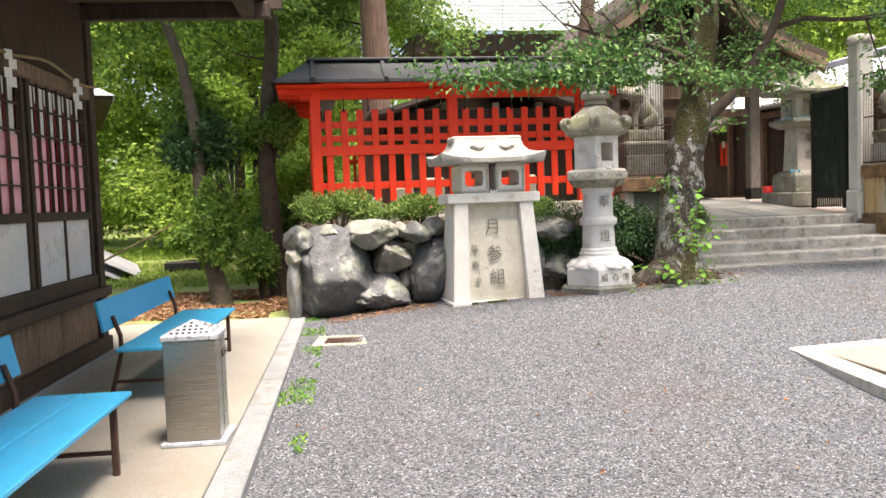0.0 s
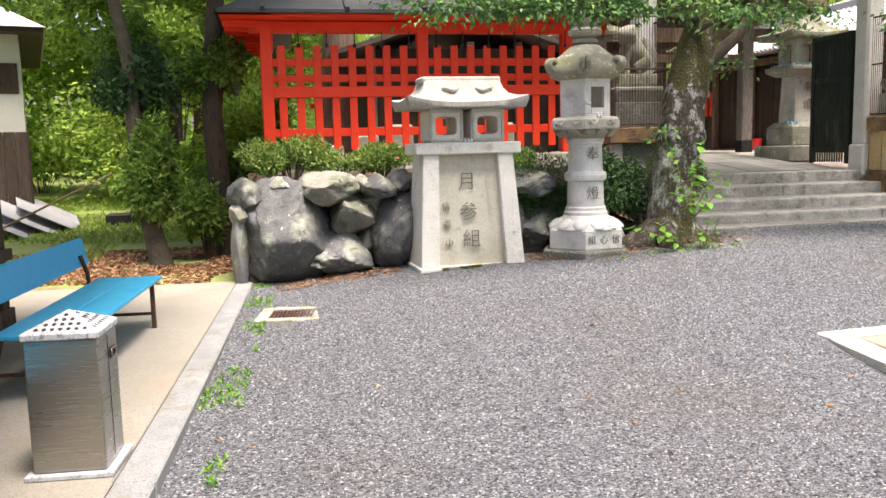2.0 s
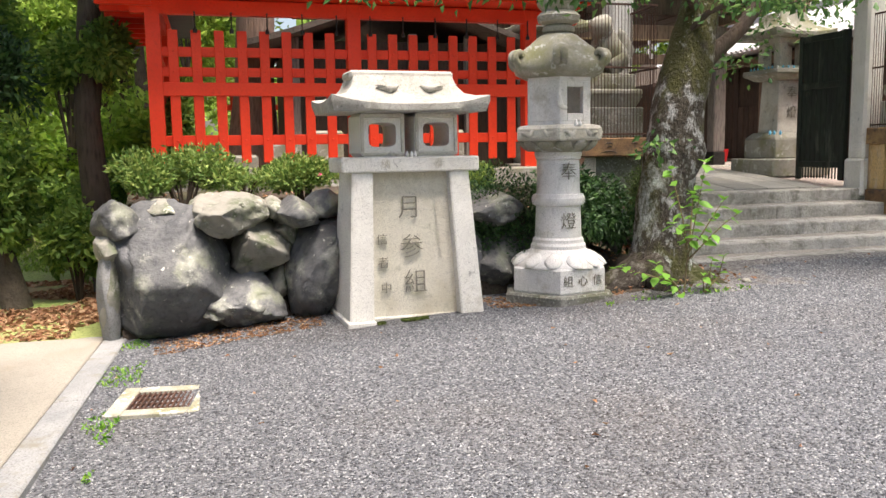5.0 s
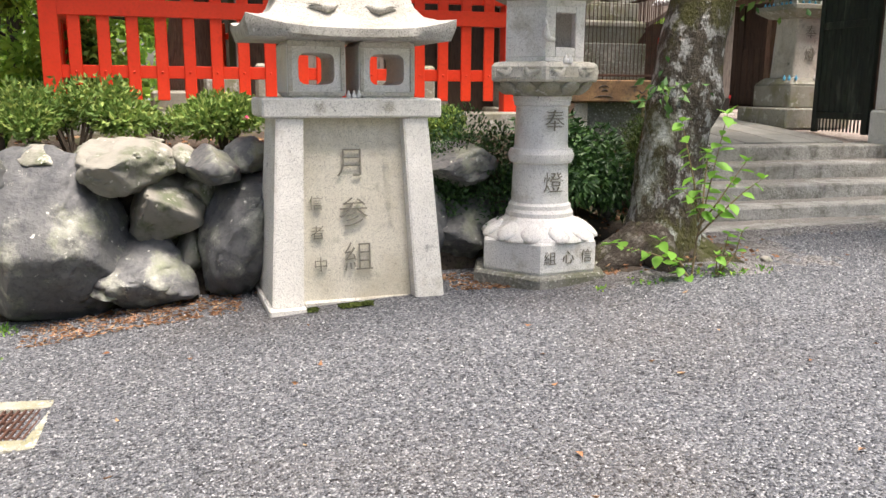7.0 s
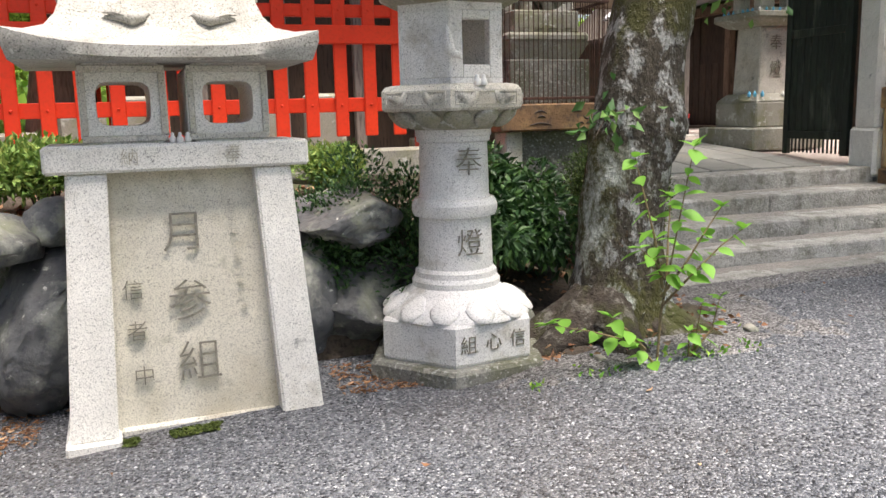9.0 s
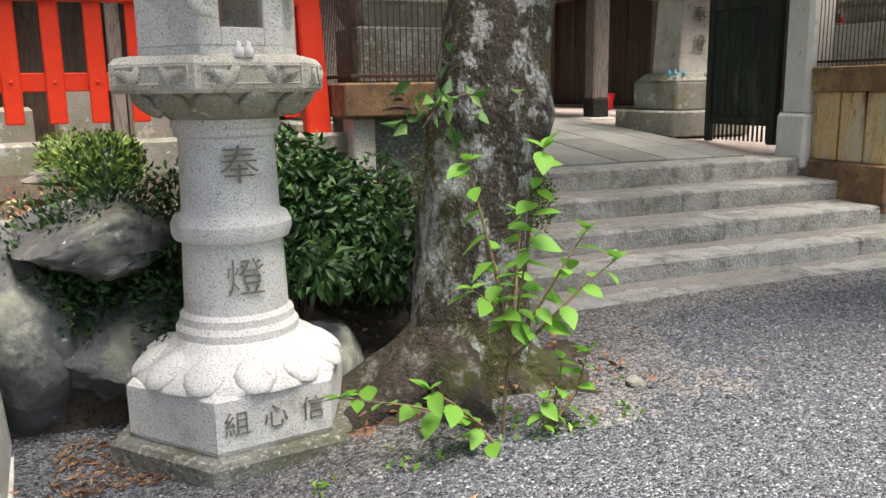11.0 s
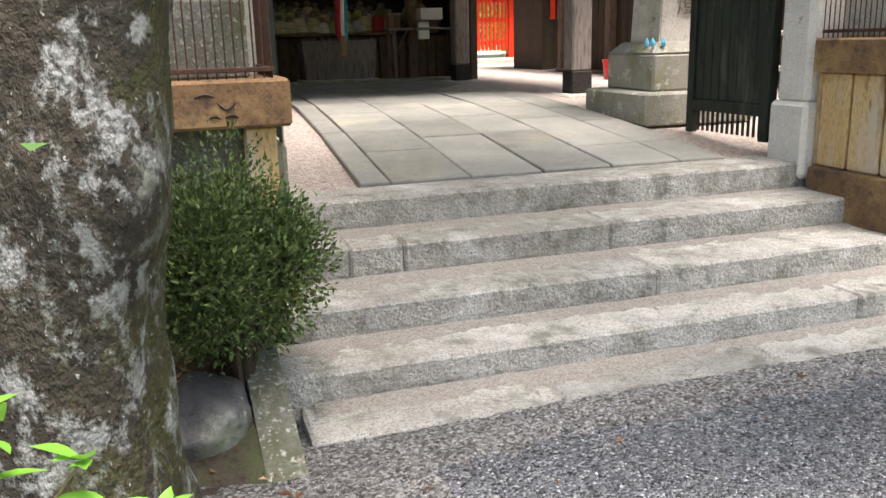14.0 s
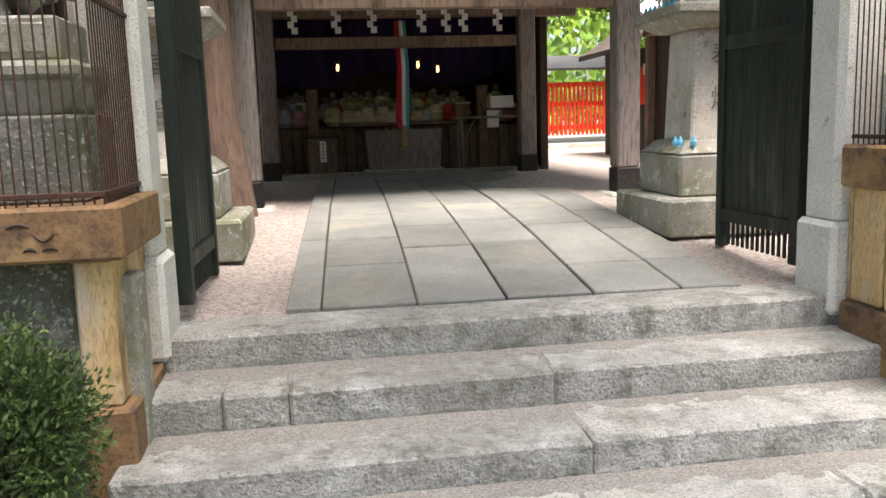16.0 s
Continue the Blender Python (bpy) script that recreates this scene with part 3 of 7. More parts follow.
def prism(bm, lo, hi, z0, z1):
    """A block between a lower and an upper rectangle."""
    q = [bm.verts.new((x, y, z)) for (x0, x1, y0, y1), z in ((lo, z0), (hi, z1)) for x, y in ((x0, y0), (x1, y0), (x1, y1), (x0, y1))]
    for f in ((3, 2, 1, 0), (4, 5, 6, 7), (0, 1, 5, 4), (1, 2, 6, 5), (2, 3, 7, 6), (3, 0, 4, 7)):
        bm.faces.new([q[i] for i in f])
    bmesh.ops.bevel(bm, geom=bm.edges[:], offset=0.01, segments=2, affect="EDGES")
    return bm


part("post", prism(bmesh.new(), (-0.6, -0.39, -0.40, 0.36), (-0.52, -0.34, -0.26, 0.26), 0.05, 1.30), GRANITE_PALE, mon)
part("post", prism(bmesh.new(), (0.39, 0.6, -0.40, 0.36), (0.34, 0.52, -0.26, 0.26), 0.05, 1.30), GRANITE_PALE, mon)
part("foot", bx(-0.622, -0.375, -0.43, 0.4, -0.1, 0.055, c=0.012), GRANITE_PALE, mon)
part("foot", bx(0.375, 0.622, -0.43, 0.4, -0.1, 0.055, c=0.012), GRANITE_PALE, mon)
part("sill", bx(-0.375, 0.375, -0.31, 0.3, -0.1, 0.06, c=0.012), GRANITE, mon)
part("tablet", prism(bmesh.new(), (-0.43, 0.43, -0.285, 0.2), (-0.36, 0.36, -0.165, 0.15), 0.03, 1.30), GRANITE_OCHRE, mon, "inscribed granite tablet stained towards its foot")
part("slab", bx(-0.61, 0.61, -0.29, 0.29, 1.295, 1.425, c=0.014), GRANITE_PALE, mon, "thick granite slab")


def window_block(x0, x1, y0, y1, z0, z1):
    """A hollow stone lantern chamber with a rounded opening through front and back."""
    bm = bmesh.new()
    t = 0.075
    cx, cz = (x0 + x1) / 2, (z0 + z1) / 2
    hw, hh = (x1 - x0) / 2, (z1 - z0) / 2
    outer, inner = [], []
    n = 32
    for i in range(n):
        a = 2 * math.pi * (i + 0.5) / n
        c, s = math.cos(a), math.sin(a)
        k = 1 / max(abs(c), abs(s))
        outer.append((cx + hw * c * k, cz + hh * s * k))
        p = (abs(c) ** 5 + abs(s) ** 5) ** (-1 / 5)
        inner.append((cx + (hw - t) * c * p, cz + 0.0 + (hh - 0.085) * s * p))
    rows = []
    for y in (y0, y1):
        rows.append([[bm.verts.new((x, y, z)) for x, z in ring] for ring in (outer, inner)])
    (fo, fi), (bo, bi) = rows
    for i in range(n):
        j = (i + 1) % n
        for q in ((fo[i], fo[j], fi[j], fi[i]), (bo[j], bo[i], bi[i], bi[j]), (fi[i], fi[j], bi[j], bi[i]), (fo[j], fo[i], bo[i], bo[j])):
            bm.faces.new(q)
    return bm


for s in (-1, 1):
    ch = part("lantern_chamber", window_block(*sorted((s * 0.025 + s * 0.02, s * 0.435)), -0.22, 0.22, 1.425, 1.80), GRANITE_PALE, mon, smooth=35)
    for yy, dz in ((-0.232, 0), ):
        cx = s * 0.24
        part("rim", bx(cx - 0.19, cx + 0.19, yy, yy + 0.02, 1.435, 1.465, c=0.004), GRANITE, ch)
        part("rim", bx(cx - 0.19, cx + 0.19, yy, yy + 0.02, 1.755, 1.79, c=0.004), GRANITE, ch)
        part("rim", bx(cx - 0.19, cx - 0.16, yy, yy + 0.02, 1.466, 1.754, c=0.004), GRANITE, ch)
        part("rim", bx(cx + 0.16, cx + 0.19, yy, yy + 0.02, 1.466, 1.754, c=0.004), GRANITE, ch)


def curved_roof(hw, hd, thick, top_w, top_d, h, lift, n=18):
    """A stone roof with a swept eave that curls up at the corners, and a flat crown."""
    bm = bmesh.new()
    rings = []
    lev = ((0.96, 0, 0), (1.0, thick * 0.15, 1), (1.0, thick, 1), (0.86, thick + h * 0.12, 0.55), (0.74, thick + h * 0.3, 0.2), (0.67, thick + h * 0.55, 0), (0.62, thick + h * 0.86, 0))
    for k, z, lf in lev:
        ring = []
        for side in range(4):
            for i in range(n):
                u = -1 + 2 * i / n
                x, y = ((u, -1), (1, u), (-u, 1), (-1, -u))[side]
                t = (k - 0.62) / 0.38
                wx = hw * t + top_w * (1 - t)
                wy = hd * t + top_d * (1 - t)
                up = lift * lf * (abs(x) ** 3) * (0.4 + 0.6 * abs(y) ** 2)
                ring.append(bm.verts.new((x * wx, y * wy, z + up)))
        rings.append(ring)
    for a, b in zip(rings, rings[1:]):
        m = len(a)
        for i in range(m):
            bm.faces.new((a[i], a[(i + 1) % m], b[(i + 1) % m], b[i]))
    bm.faces.new(rings[0][::-1])
    bm.faces.new(rings[-1])
    return bm


bm = curved_roof(0.68, 0.47, 0.06, 0.43, 0.2, 0.29, 0.075)
bmesh.ops.translate(bm, verts=bm.verts, vec=(-0.035, 0, 1.80))
roof = part("roof", bm, GRANITE_GREY, mon, "swept granite roof with two carved birds", smooth=40)
bm = bx(-0.495, 0.425, -0.16, 0.16, 2.08, 2.155, c=0.02)
part("ridge", bm, GRANITE_GREY, roof)


def bird(s=1.0):
    bm = bmesh.new()
    tube(bm, [(-0.12 * s, 0, 0.02), (-0.06 * s, -0.01, 0.015), (0, -0.015, 0), (0.04 * s, -0.01, 0.015), (0.06 * s, 0, 0.045), (0.08 * s, 0, 0.04)], [0.008, 0.022, 0.032, 0.022, 0.018, 0.005], 8)
    tube(bm, [(-0.02 * s, -0.02, 0.01), (-0.08 * s, -0.03, 0.025), (-0.13 * s, -0.02, 0.03)], [0.02, 0.016, 0.004], 6)
    return bm


for s in (-1, 1):
    bm = bird(-s)
    bmesh.ops.transform(bm, matrix=pose(-s * -0.0 + s * 0.17, -0.262, 1.985, -38, 0, 0), verts=bm.verts)
    part("carved_bird", bm, GRANITE_GREY, roof, smooth=50)
for ch, x, z, y in (("月", -0.015, 0.98, -0.217), ("参", -0.01, 0.64, -0.249), ("組", 0.015, 0.335, -0.277)):
    words(ch, 0.22, mon, (x, y, z), lean=-5.2)
for ch, x, z, y in (("信", -0.27, 0.72, -0.241), ("者", -0.265, 0.52, -0.26), ("中", -0.25, 0.30, -0.281)):
    words(ch, 0.105, mon, (x, y, z), lean=-5.2)
for i in range(9):
    words("一" if i % 2 else "三", 0.05, mon, (0.22 + 0.004 * i, -0.2 - 0.0058 * i, 1.09 - i * 0.062), lean=-5.2, depth=0.002, material=INCISION_SHADE_FAINT)
words("奉", 0.085, mon, (0.235, -0.291, 1.36), depth=0.003, material=INCISION_SHADE_FAINT)
words("納", 0.085, mon, (-0.235, -0.291, 1.36), depth=0.003, material=INCISION_SHADE_FAINT)
for i, x in enumerate((-0.035, 0.0, 0.035)):
    b = thing("bird_figurine", "tiny white porcelain bird figurine on the stone slab", "figurine", (2.365 + x, 10.55 - 0.25 - (0.012 if i == 1 else 0), 1.675), 0, "white birds")
    bm = bmesh.new()
    lathe(bm, ((0.012, 0), (0.017, 0.01), (0.016, 0.024), (0.008, 0.034), (0.010, 0.042), (0.003, 0.05)), 10)
    part("body", bm, WHITE, b, smooth=60)

# ---- the round-post stone lantern ----
lan = thing("stone_lantern", "pale granite lantern with a lotus base and round shaft", "stone lantern", (3.89, 10.68, 0.24), 0)
part("base", lathe(bmesh.new(), ((0.57, -0.1), (0.57, 0.13), (0.55, 0.15)), 6, twist=0.15), GRANITE_DARK, lan, "dark wet-stained hexagonal base")
part("plinth", lathe(bmesh.new(), ((0.475, 0.15), (0.485, 0.17), (0.485, 0.375), (0.47, 0.39)), 6, twist=0.15), GRANITE_WHITE, lan)
lotus = bmesh.new()
lathe(lotus, ((0.44, 0.385), (0.435, 0.41), (0.36, 0.475), (0.28, 0.52), (0.26, 0.545)), 48)
lb_ = part("lotus_base", lotus, GRANITE_WHITE, lan, smooth=60)


def petal(r, z, a, wide, tall, out, tip):
    """A rounded lotus petal swelling from a sloping rim."""
    bm = bmesh.new()
    bmesh.ops.create_uvsphere(bm, u_segments=12, v_segments=8, radius=1.0)
    for v in bm.verts:
        k = 1 - 0.35 * max(0, -v.co.x)
        v.co = Vector((v.co.x * out, v.co.y * wide * k, v.co.z * tall))
    bmesh.ops.transform(bm, matrix=Matrix.Rotation(a, 4, "Z") @ Matrix.Translation((r, 0, z)) @ Matrix.Rotation(tip, 4, "Y"), verts=bm.verts)
    return bm


for i in range(12):
    part("petal", petal(0.375, 0.45, 2 * math.pi * i / 12, 0.088, 0.03, 0.1, 0.62), GRANITE_WHITE, lb_, smooth=60)
shaft = bmesh.new()
lathe(shaft, ((0.262, 0.54), (0.262, 0.575), (0.245, 0.6), (0.242, 0.63), (0.222, 0.65), (0.212, 0.93), (0.212, 0.945), (0.24, 0.955), (0.252, 0.985), (0.252, 1.02), (0.235, 1.055), (0.212, 1.06), (0.205, 1.08), (0.198, 1.375), (0.214, 1.385), (0.214, 1.41), (0.222, 1.415), (0.222, 1.45)), 32)
part("shaft", shaft, GRANITE_WHITE, lan, smooth=22)
lotus2 = bmesh.new()
lathe(lotus2, ((0.22, 1.45), (0.25, 1.47), (0.31, 1.505), (0.345, 1.55), (0.36, 1.565)), 48)
lb_ = part("lotus_bracket", lotus2, GRANITE_OLD, lan, smooth=60)
for i in range(12):
    part("petal", petal(0.318, 1.512, 2 * math.pi * (i + 0.5) / 12, 0.08, 0.028, 0.075, -0.75), GRANITE_OLD, lb_, smooth=60)
part("platform", lathe(bmesh.new(), ((0.43, 1.555), (0.445, 1.57), (0.445, 1.665), (0.42, 1.69), (0.36, 1.70)), 6, twist=0.15), GRANITE, lan)
# birds carved in low relief on the platform's faces
for face in (3, 4, 5):
    m = 2 * math.pi * (face + 0.65) / 6
    turn_ = Matrix.Rotation(m + math.pi / 2, 4, "Z")
    for u, sgn in ((-0.1, 1), (0.1, -1)):
        bm = bird(0.62 * sgn)
        bmesh.ops.transform(bm, matrix=turn_ @ Matrix.Translation((u, -0.387, 1.605)) @ Matrix.Scale(0.3, 4, (0, 1, 0)), verts=bm.verts)
        part("carved_bird", bm, GRANITE, lan, smooth=50)
    for a in ((-0.195, 0.195, 1.585, 1.592), (-0.195, 0.195, 1.652, 1.659), (-0.195, -0.188, 1.593, 1.651), (0.188, 0.195, 1.593, 1.651)):
        part("panel_rim", bx(a[0], a[1], -0.39, -0.383, a[2], a[3], c=0.002, m=turn_), GRANITE, lan)
# firebox: six posts and panels, with openings on two opposite faces
fb = part("firebox", lathe(bmesh.new(), ((0.33, 1.695), (0.33, 1.73)), 6, twist=0.15), GRANITE_WHITE, lan, "six-sided fire chamber with square openings")
part("lintel", lathe(bmesh.new(), ((0.33, 2.09), (0.33, 2.14)), 6, twist=0.15), GRANITE_WHITE, fb)
for i in range(6):
    a = 2 * math.pi * (i + 0.15) / 6
    b = 2 * math.pi * (i + 1.15) / 6
    p, q = Vector((0.33 * math.cos(a), 0.33 * math.sin(a), 0)), Vector((0.33 * math.cos(b), 0.33 * math.sin(b), 0))
    mid, along = (p + q) / 2, (q - p)
    m = Matrix.Translation(mid) @ Matrix.Rotation(math.atan2(along.y, along.x), 4, "Z")
    h = along.length / 2
    if i in (1, 4):
        for u0, u1, v0, v1 in ((-h, -0.085, 1.73, 2.09), (0.085, h, 1.73, 2.09), (-0.085, 0.085, 1.73, 1.80), (-0.085, 0.085, 2.04, 2.09)):
            part("jamb", bx(u0, u1, 0.0, 0.06, v0, v1, c=0.005, m=m), GRANITE_WHITE, fb)
    elif i == 5 or i == 2:
        for u0, u1, v0, v1 in ((-h, -0.1, 1.73, 2.09), (0.1, h, 1.73, 2.09), (-0.1, 0.1, 1.73, 1.80), (-0.1, 0.1, 2.05, 2.09)):
            part("jamb", bx(u0, u1, 0.0, 0.06, v0, v1, c=0.005, m=m), GRANITE_WHITE, fb)
    else:
        part("panel", bx(-h, h, 0.0, 0.06, 1.73, 2.09, c=0.005, m=m), GRANITE_WHITE, fb)
bm = bird(0.9)
bmesh.ops.transform(bm, matrix=Matrix.Translation((-0.13, -0.325, 1.88)) @ pose(0, 0, 0, 0, 70, -18), verts=bm.verts)
part("carved_bird", bm, GRANITE_WHITE, fb, smooth=50)
# roof with six curled corners
bm = bmesh.new()
rings = []
for r, z, lift in ((0.34, 2.13, 0), (0.43, 2.17, 0.3), (0.45, 2.22, 0.6), (0.41, 2.29, 0.5), (0.34, 2.38, 0.15), (0.27, 2.46, 0), (0.19, 2.52, 0), (0.12, 2.55, 0)):
    ring = []
    for i in range(48):
        a = 2 * math.pi * i / 48
        k = abs(math.cos(3 * (a - 2 * math.pi * 0.15 / 6))) ** 5
        hexr = r * (0.93 + 0.12 * k * (1 if lift else 0.3))
        ring.append(bm.verts.new((hexr * math.cos(a), hexr * math.sin(a), z + 0.09 * lift * k)))
    rings.append(ring)
for a, b in zip(rings, rings[1:]):
    for i in range(48):
        bm.faces.new((a[i], a[(i + 1) % 48], b[(i + 1) % 48], b[i]))
bm.faces.new(rings[0][::-1]), bm.faces.new(rings[-1])
lroof = part("roof", bm, GRANITE_OLD, lan, "mushroom-shaped stone roof with curled corners", smooth=60)
for i in range(6):
    a = 2 * math.pi * (i + 0.15) / 6
    bm = bmesh.new()
    d = Vector((math.cos(a), math.sin(a), 0))
    side = Vector((-d.y, d.x, 0))
    for s in (-1, 1):
        spiral = []
        rad = []
        for k in range(14):
            th = k / 13 * 4.6
            rr = 0.068 - 0.0038 * k
            spiral.append(d * (0.43 + rr * math.sin(th)) + Vector((0, 0, 2.315 - rr * math.cos(th))) + side * s * 0.035)
            rad.append(0.036)
        tube(bm, spiral, rad, 7)
    part("curled_corner", bm, GRANITE_OLD, lroof, smooth=60)
fin = bmesh.new()
lathe(fin, ((0.12, 2.545), (0.15, 2.56), (0.15, 2.60), (0.12, 2.62), (0.19, 2.65), (0.2, 2.70), (0.17, 2.735), (0.15, 2.75), (0.195, 2.80), (0.205, 2.86), (0.19, 2.93), (0.12, 2.985), (0.04, 3.02), (0.01, 3.05)), 24)
part("finial", fin, GRANITE_OLD, lan, smooth=50)
words("奉", 0.17, lan, (0.012, -0.217, 1.26), turn=2)
words("燈", 0.17, lan, (0.012, -0.222, 0.80), turn=2)
for ch, u in (("組", -0.2), ("心", 0.0), ("信", 0.2)):
    m = 2 * math.pi * (4 + 0.65) / 6
    mid = Vector((0.485 * math.cos(m), 0.485 * math.sin(m), 0)) * 0.866
    al = Vector((-math.sin(m), math.cos(m), 0))
    p = mid + al * u * 0.8 + Vector((math.cos(m), math.sin(m), 0)) * 0.004
    words(ch, 0.11, lan, (p.x, p.y, 0.27), turn=math.degrees(m) + 90, depth=0.003)
for i, x in enumerate((-0.018, 0.018)):
    b = thing("bird_figurine", "tiny white porcelain bird figurine on the lantern platform", "figurine", (3.92 + x, 10.68 - 0.37, 1.925), 0, "white birds")
    bm = bmesh.new()
    lathe(bm, ((0.016, 0), (0.022, 0.012), (0.02, 0.03), (0.01, 0.042), (0.012, 0.05), (0.003, 0.06)), 10)
    part("body", bm, WHITE, b, smooth=60)

# ---- red fence with its little roof ----
fence = thing("red_fence", "vermilion lattice fence under a dark sheet roof", "fence", (0, 0, 0))
FY = 12.6
for x in (0.2, 2.29, 4.36):
    part("post", bx(x - 0.075, x + 0.075, FY - 0.04, FY + 0.11, 1.5, 3.32, c=0.006), RED, fence)
part("end_post", prism(bmesh.new(), (4.68, 4.84, FY - 0.10, FY + 0.05), (4.62, 4.76, FY - 0.0, FY + 0.12), 1.5, 3.32), RED, fence)
part("beam", bx(-0.02, 4.95, FY - 0.03, FY + 0.08, 3.17, 3.32, c=0.006), RED, fence)
for z0, z1, d in ((2.74, 2.84, 0), (2.535, 2.63, 0), (2.33, 2.47, -0.05), (1.81, 1.92, 0)):
    part("rail", bx(0.27, 4.7, FY + 0.0 + d, FY + 0.05 + d * 0.4, z0, z1, c=0.005), RED, fence)
x, i = 0.39, 0
while x < 4.6:
    if abs(x - 2.29) > 0.1 and abs(x - 4.36) > 0.1:
        bm = bx(x - 0.052, x + 0.052, FY - 0.03, FY - 0.002, 1.62 + (0.13 if i < 2 else 0), 3.01, c=0.012)
        pk = part("picket", bm, RED, fence)
        for z in (1.865, 2.79, 2.585):
            st = bmesh.new()
            lathe(st, ((0.012, 0), (0.012, 0.004), (0.004, 0.01)), 8)
            bmesh.ops.transform(st, matrix=pose(x, FY - 0.03, z, 90, 0, 0), verts=st.verts)
            part("stud", st, RED, pk)
    x += 0.2335
    i += 1
# side return going back from the corner
for y in (14.3, 16.0):
    part("post", bx(0.13, 0.27, y, y + 0.14, 1.3, 3.32, c=0.006), RED, fence)
for z0, z1 in ((2.74, 2.84), (2.33, 2.47), (1.81, 1.92)):
    part("rail", bx(0.17, 0.23, 12.7, 16.1, z0, z1), RED, fence)
for k in range(14):
    part("picket", bx(0.11, 0.14, 12.85 + k * 0.235, 12.95 + k * 0.235, 1.6, 3.0, c=0.01), RED, fence)
part("beam", bx(0.14, 0.26, 12.68, 16.2, 3.17, 3.32), RED, fence)
# eaves: red rafters and boards under the dark sheet
for k in range(9):
    part("rafter", bx(-0.34, 0.2, 12.5 + k * 0.42, 12.57 + k * 0.42, 3.24, 3.32, c=0.004, m=Matrix.Translation((0, 0, 0.0))), RED, fence)
part("eave_board", bx(-0.36, 0.3, 12.16, 16.3, 3.33, 3.36, c=0.004), RED, fence)
part("eave_board", bx(-0.36, 4.95, 12.16, 12.9, 3.332, 3.362, c=0.004), RED, fence)


def slope_roof(x0, x1, y0, y1, ze, zr, hip):
    """A low roof along x: front and back slopes with a swept hip at the near end."""
    bm = bmesh.new()
    ym = (y0 + y1) / 2
    n = 8
    rows = []
    for i in range(n + 1):
        t = i / n
        z = ze + (zr - ze) * (0.65 * t + 0.35 * t * t)
        xl = x0 + hip * t
        rows.append((xl, y0 + (ym - y0) * t, y1 + (ym - y1) * t, z))
    f = [(bm.verts.new((xl, yf, z)), bm.verts.new((x1, yf, z)), bm.verts.new((x1, yb, z)), bm.verts.new((xl, yb, z))) for xl, yf, yb, z in rows]
    for a, b in zip(f, f[1:]):
        for k in range(4):
            bm.faces.new((a[k], a[(k + 1) % 4], b[(k + 1) % 4], b[k]))
    bm.faces.new(f[0][::-1])
    return bm


rf = part("roof", slope_roof(-0.40, 4.98, 12.1, 13.3, 3.40, 3.76, 0.5), ROOF_DARK, fence, "dark sheet-metal roof with raised battens")
part("fascia", bx(-0.41, 4.98, 12.09, 12.13, 3.355, 3.41, c=0.004), ROOF_DARK, rf)
part("fascia", bx(-0.42, -0.38, 12.09, 16.3, 3.355, 3.41, c=0.004), ROOF_DARK, rf)
part("side_roof", bx(-0.41, 0.6, 13.2, 16.3, 3.40, 3.5, c=0.03), ROOF_DARK, rf)
for x in (0.18, 1.24, 2.25, 3.28, 4.3):
    bm = bmesh.new()
    tube(bm, [(x, 12.07, 3.40), (x, 12.25, 3.475), (x, 12.45, 3.58), (x, 12.68, 3.755)], [0.04] * 4, 4)
    part("batten", bm, ROOF_DARK, rf)
part("ridge_cap", bx(0.1, 4.98, 12.62, 12.78, 3.755, 3.80, c=0.012), ROOF_DARK, rf)
# small bells hung from the beam
for k in range(11):
    x = 0.62 + k * 0.37
    bell = thing("hanging_bell", "small dark iron bell on a twisted chain", "bell", (x, FY - 0.05, 2.98), 0, "bells along the fence")
    bm = bmesh.new()
    for j in range(7):
        lathe(bm, ((0.004, 0.05 + j * 0.024), (0.009, 0.058 + j * 0.024), (0.009, 0.068 + j * 0.024), (0.004, 0.074 + j * 0.024)), 6)
    part("chain", bm, IRON, bell)
    bm = bmesh.new()
    lathe(bm, ((0.022, 0), (0.022, 0.03), (0.012, 0.05), (0.004, 0.055)), 10)
    part("cup", bm, IRON, bell, smooth=50)


# ---- boulders of the bed ----
def boulder(name, at, size, seed, mat, label, cuts=9, group="boulder edging", turn=0.0, smooth=50):
    """A water-worn boulder: a rounded body with a few broad flats, dents and soft edges."""
    rng = random.Random(seed)
    bm = bmesh.new()
    bmesh.ops.create_icosphere(bm, subdivisions=5 if size[0] > 0.25 else 4, radius=1.0)
    planes = []
    for _ in range(cuts):
        n = Vector((rng.uniform(-1, 1), rng.uniform(-1, 0.4), rng.uniform(-0.8, 1))).normalized()
        planes.append((n, rng.uniform(0.58, 0.84)))
    for v in bm.verts:
        p = v.co.copy()
        p.x, p.z = math.copysign(abs(p.x) ** 0.82, p.x), math.copysign(abs(p.z) ** 0.82, p.z)
        for n, d in planes:
            k = p.dot(n) - d
            p -= n * (0.028 * math.log1p(math.exp(min(k / 0.028, 30.0)))) * 0.88
        q = p * 1.5 + Vector((seed * 3.1, seed, 0))
        p *= 1 + 0.1 * noise.noise(q) + 0.045 * noise.noise(q * 2.7) - 0.05 * max(0.0, 0.12 - abs(noise.noise(q * 1.9 + Vector((7, 2, 5))))) / 0.12 + 0.025 * noise.noise(q * 6) + 0.01 * noise.noise(q * 15)
        v.co = Vector((p.x * size[0], p.y * size[1], p.z * size[2]))
    ob = part(name, bm, mat, smooth=smooth)
    ob.matrix_basis = pose(*at, 0, turn, 0)
    return tagged(ob, label, "boulder", group)


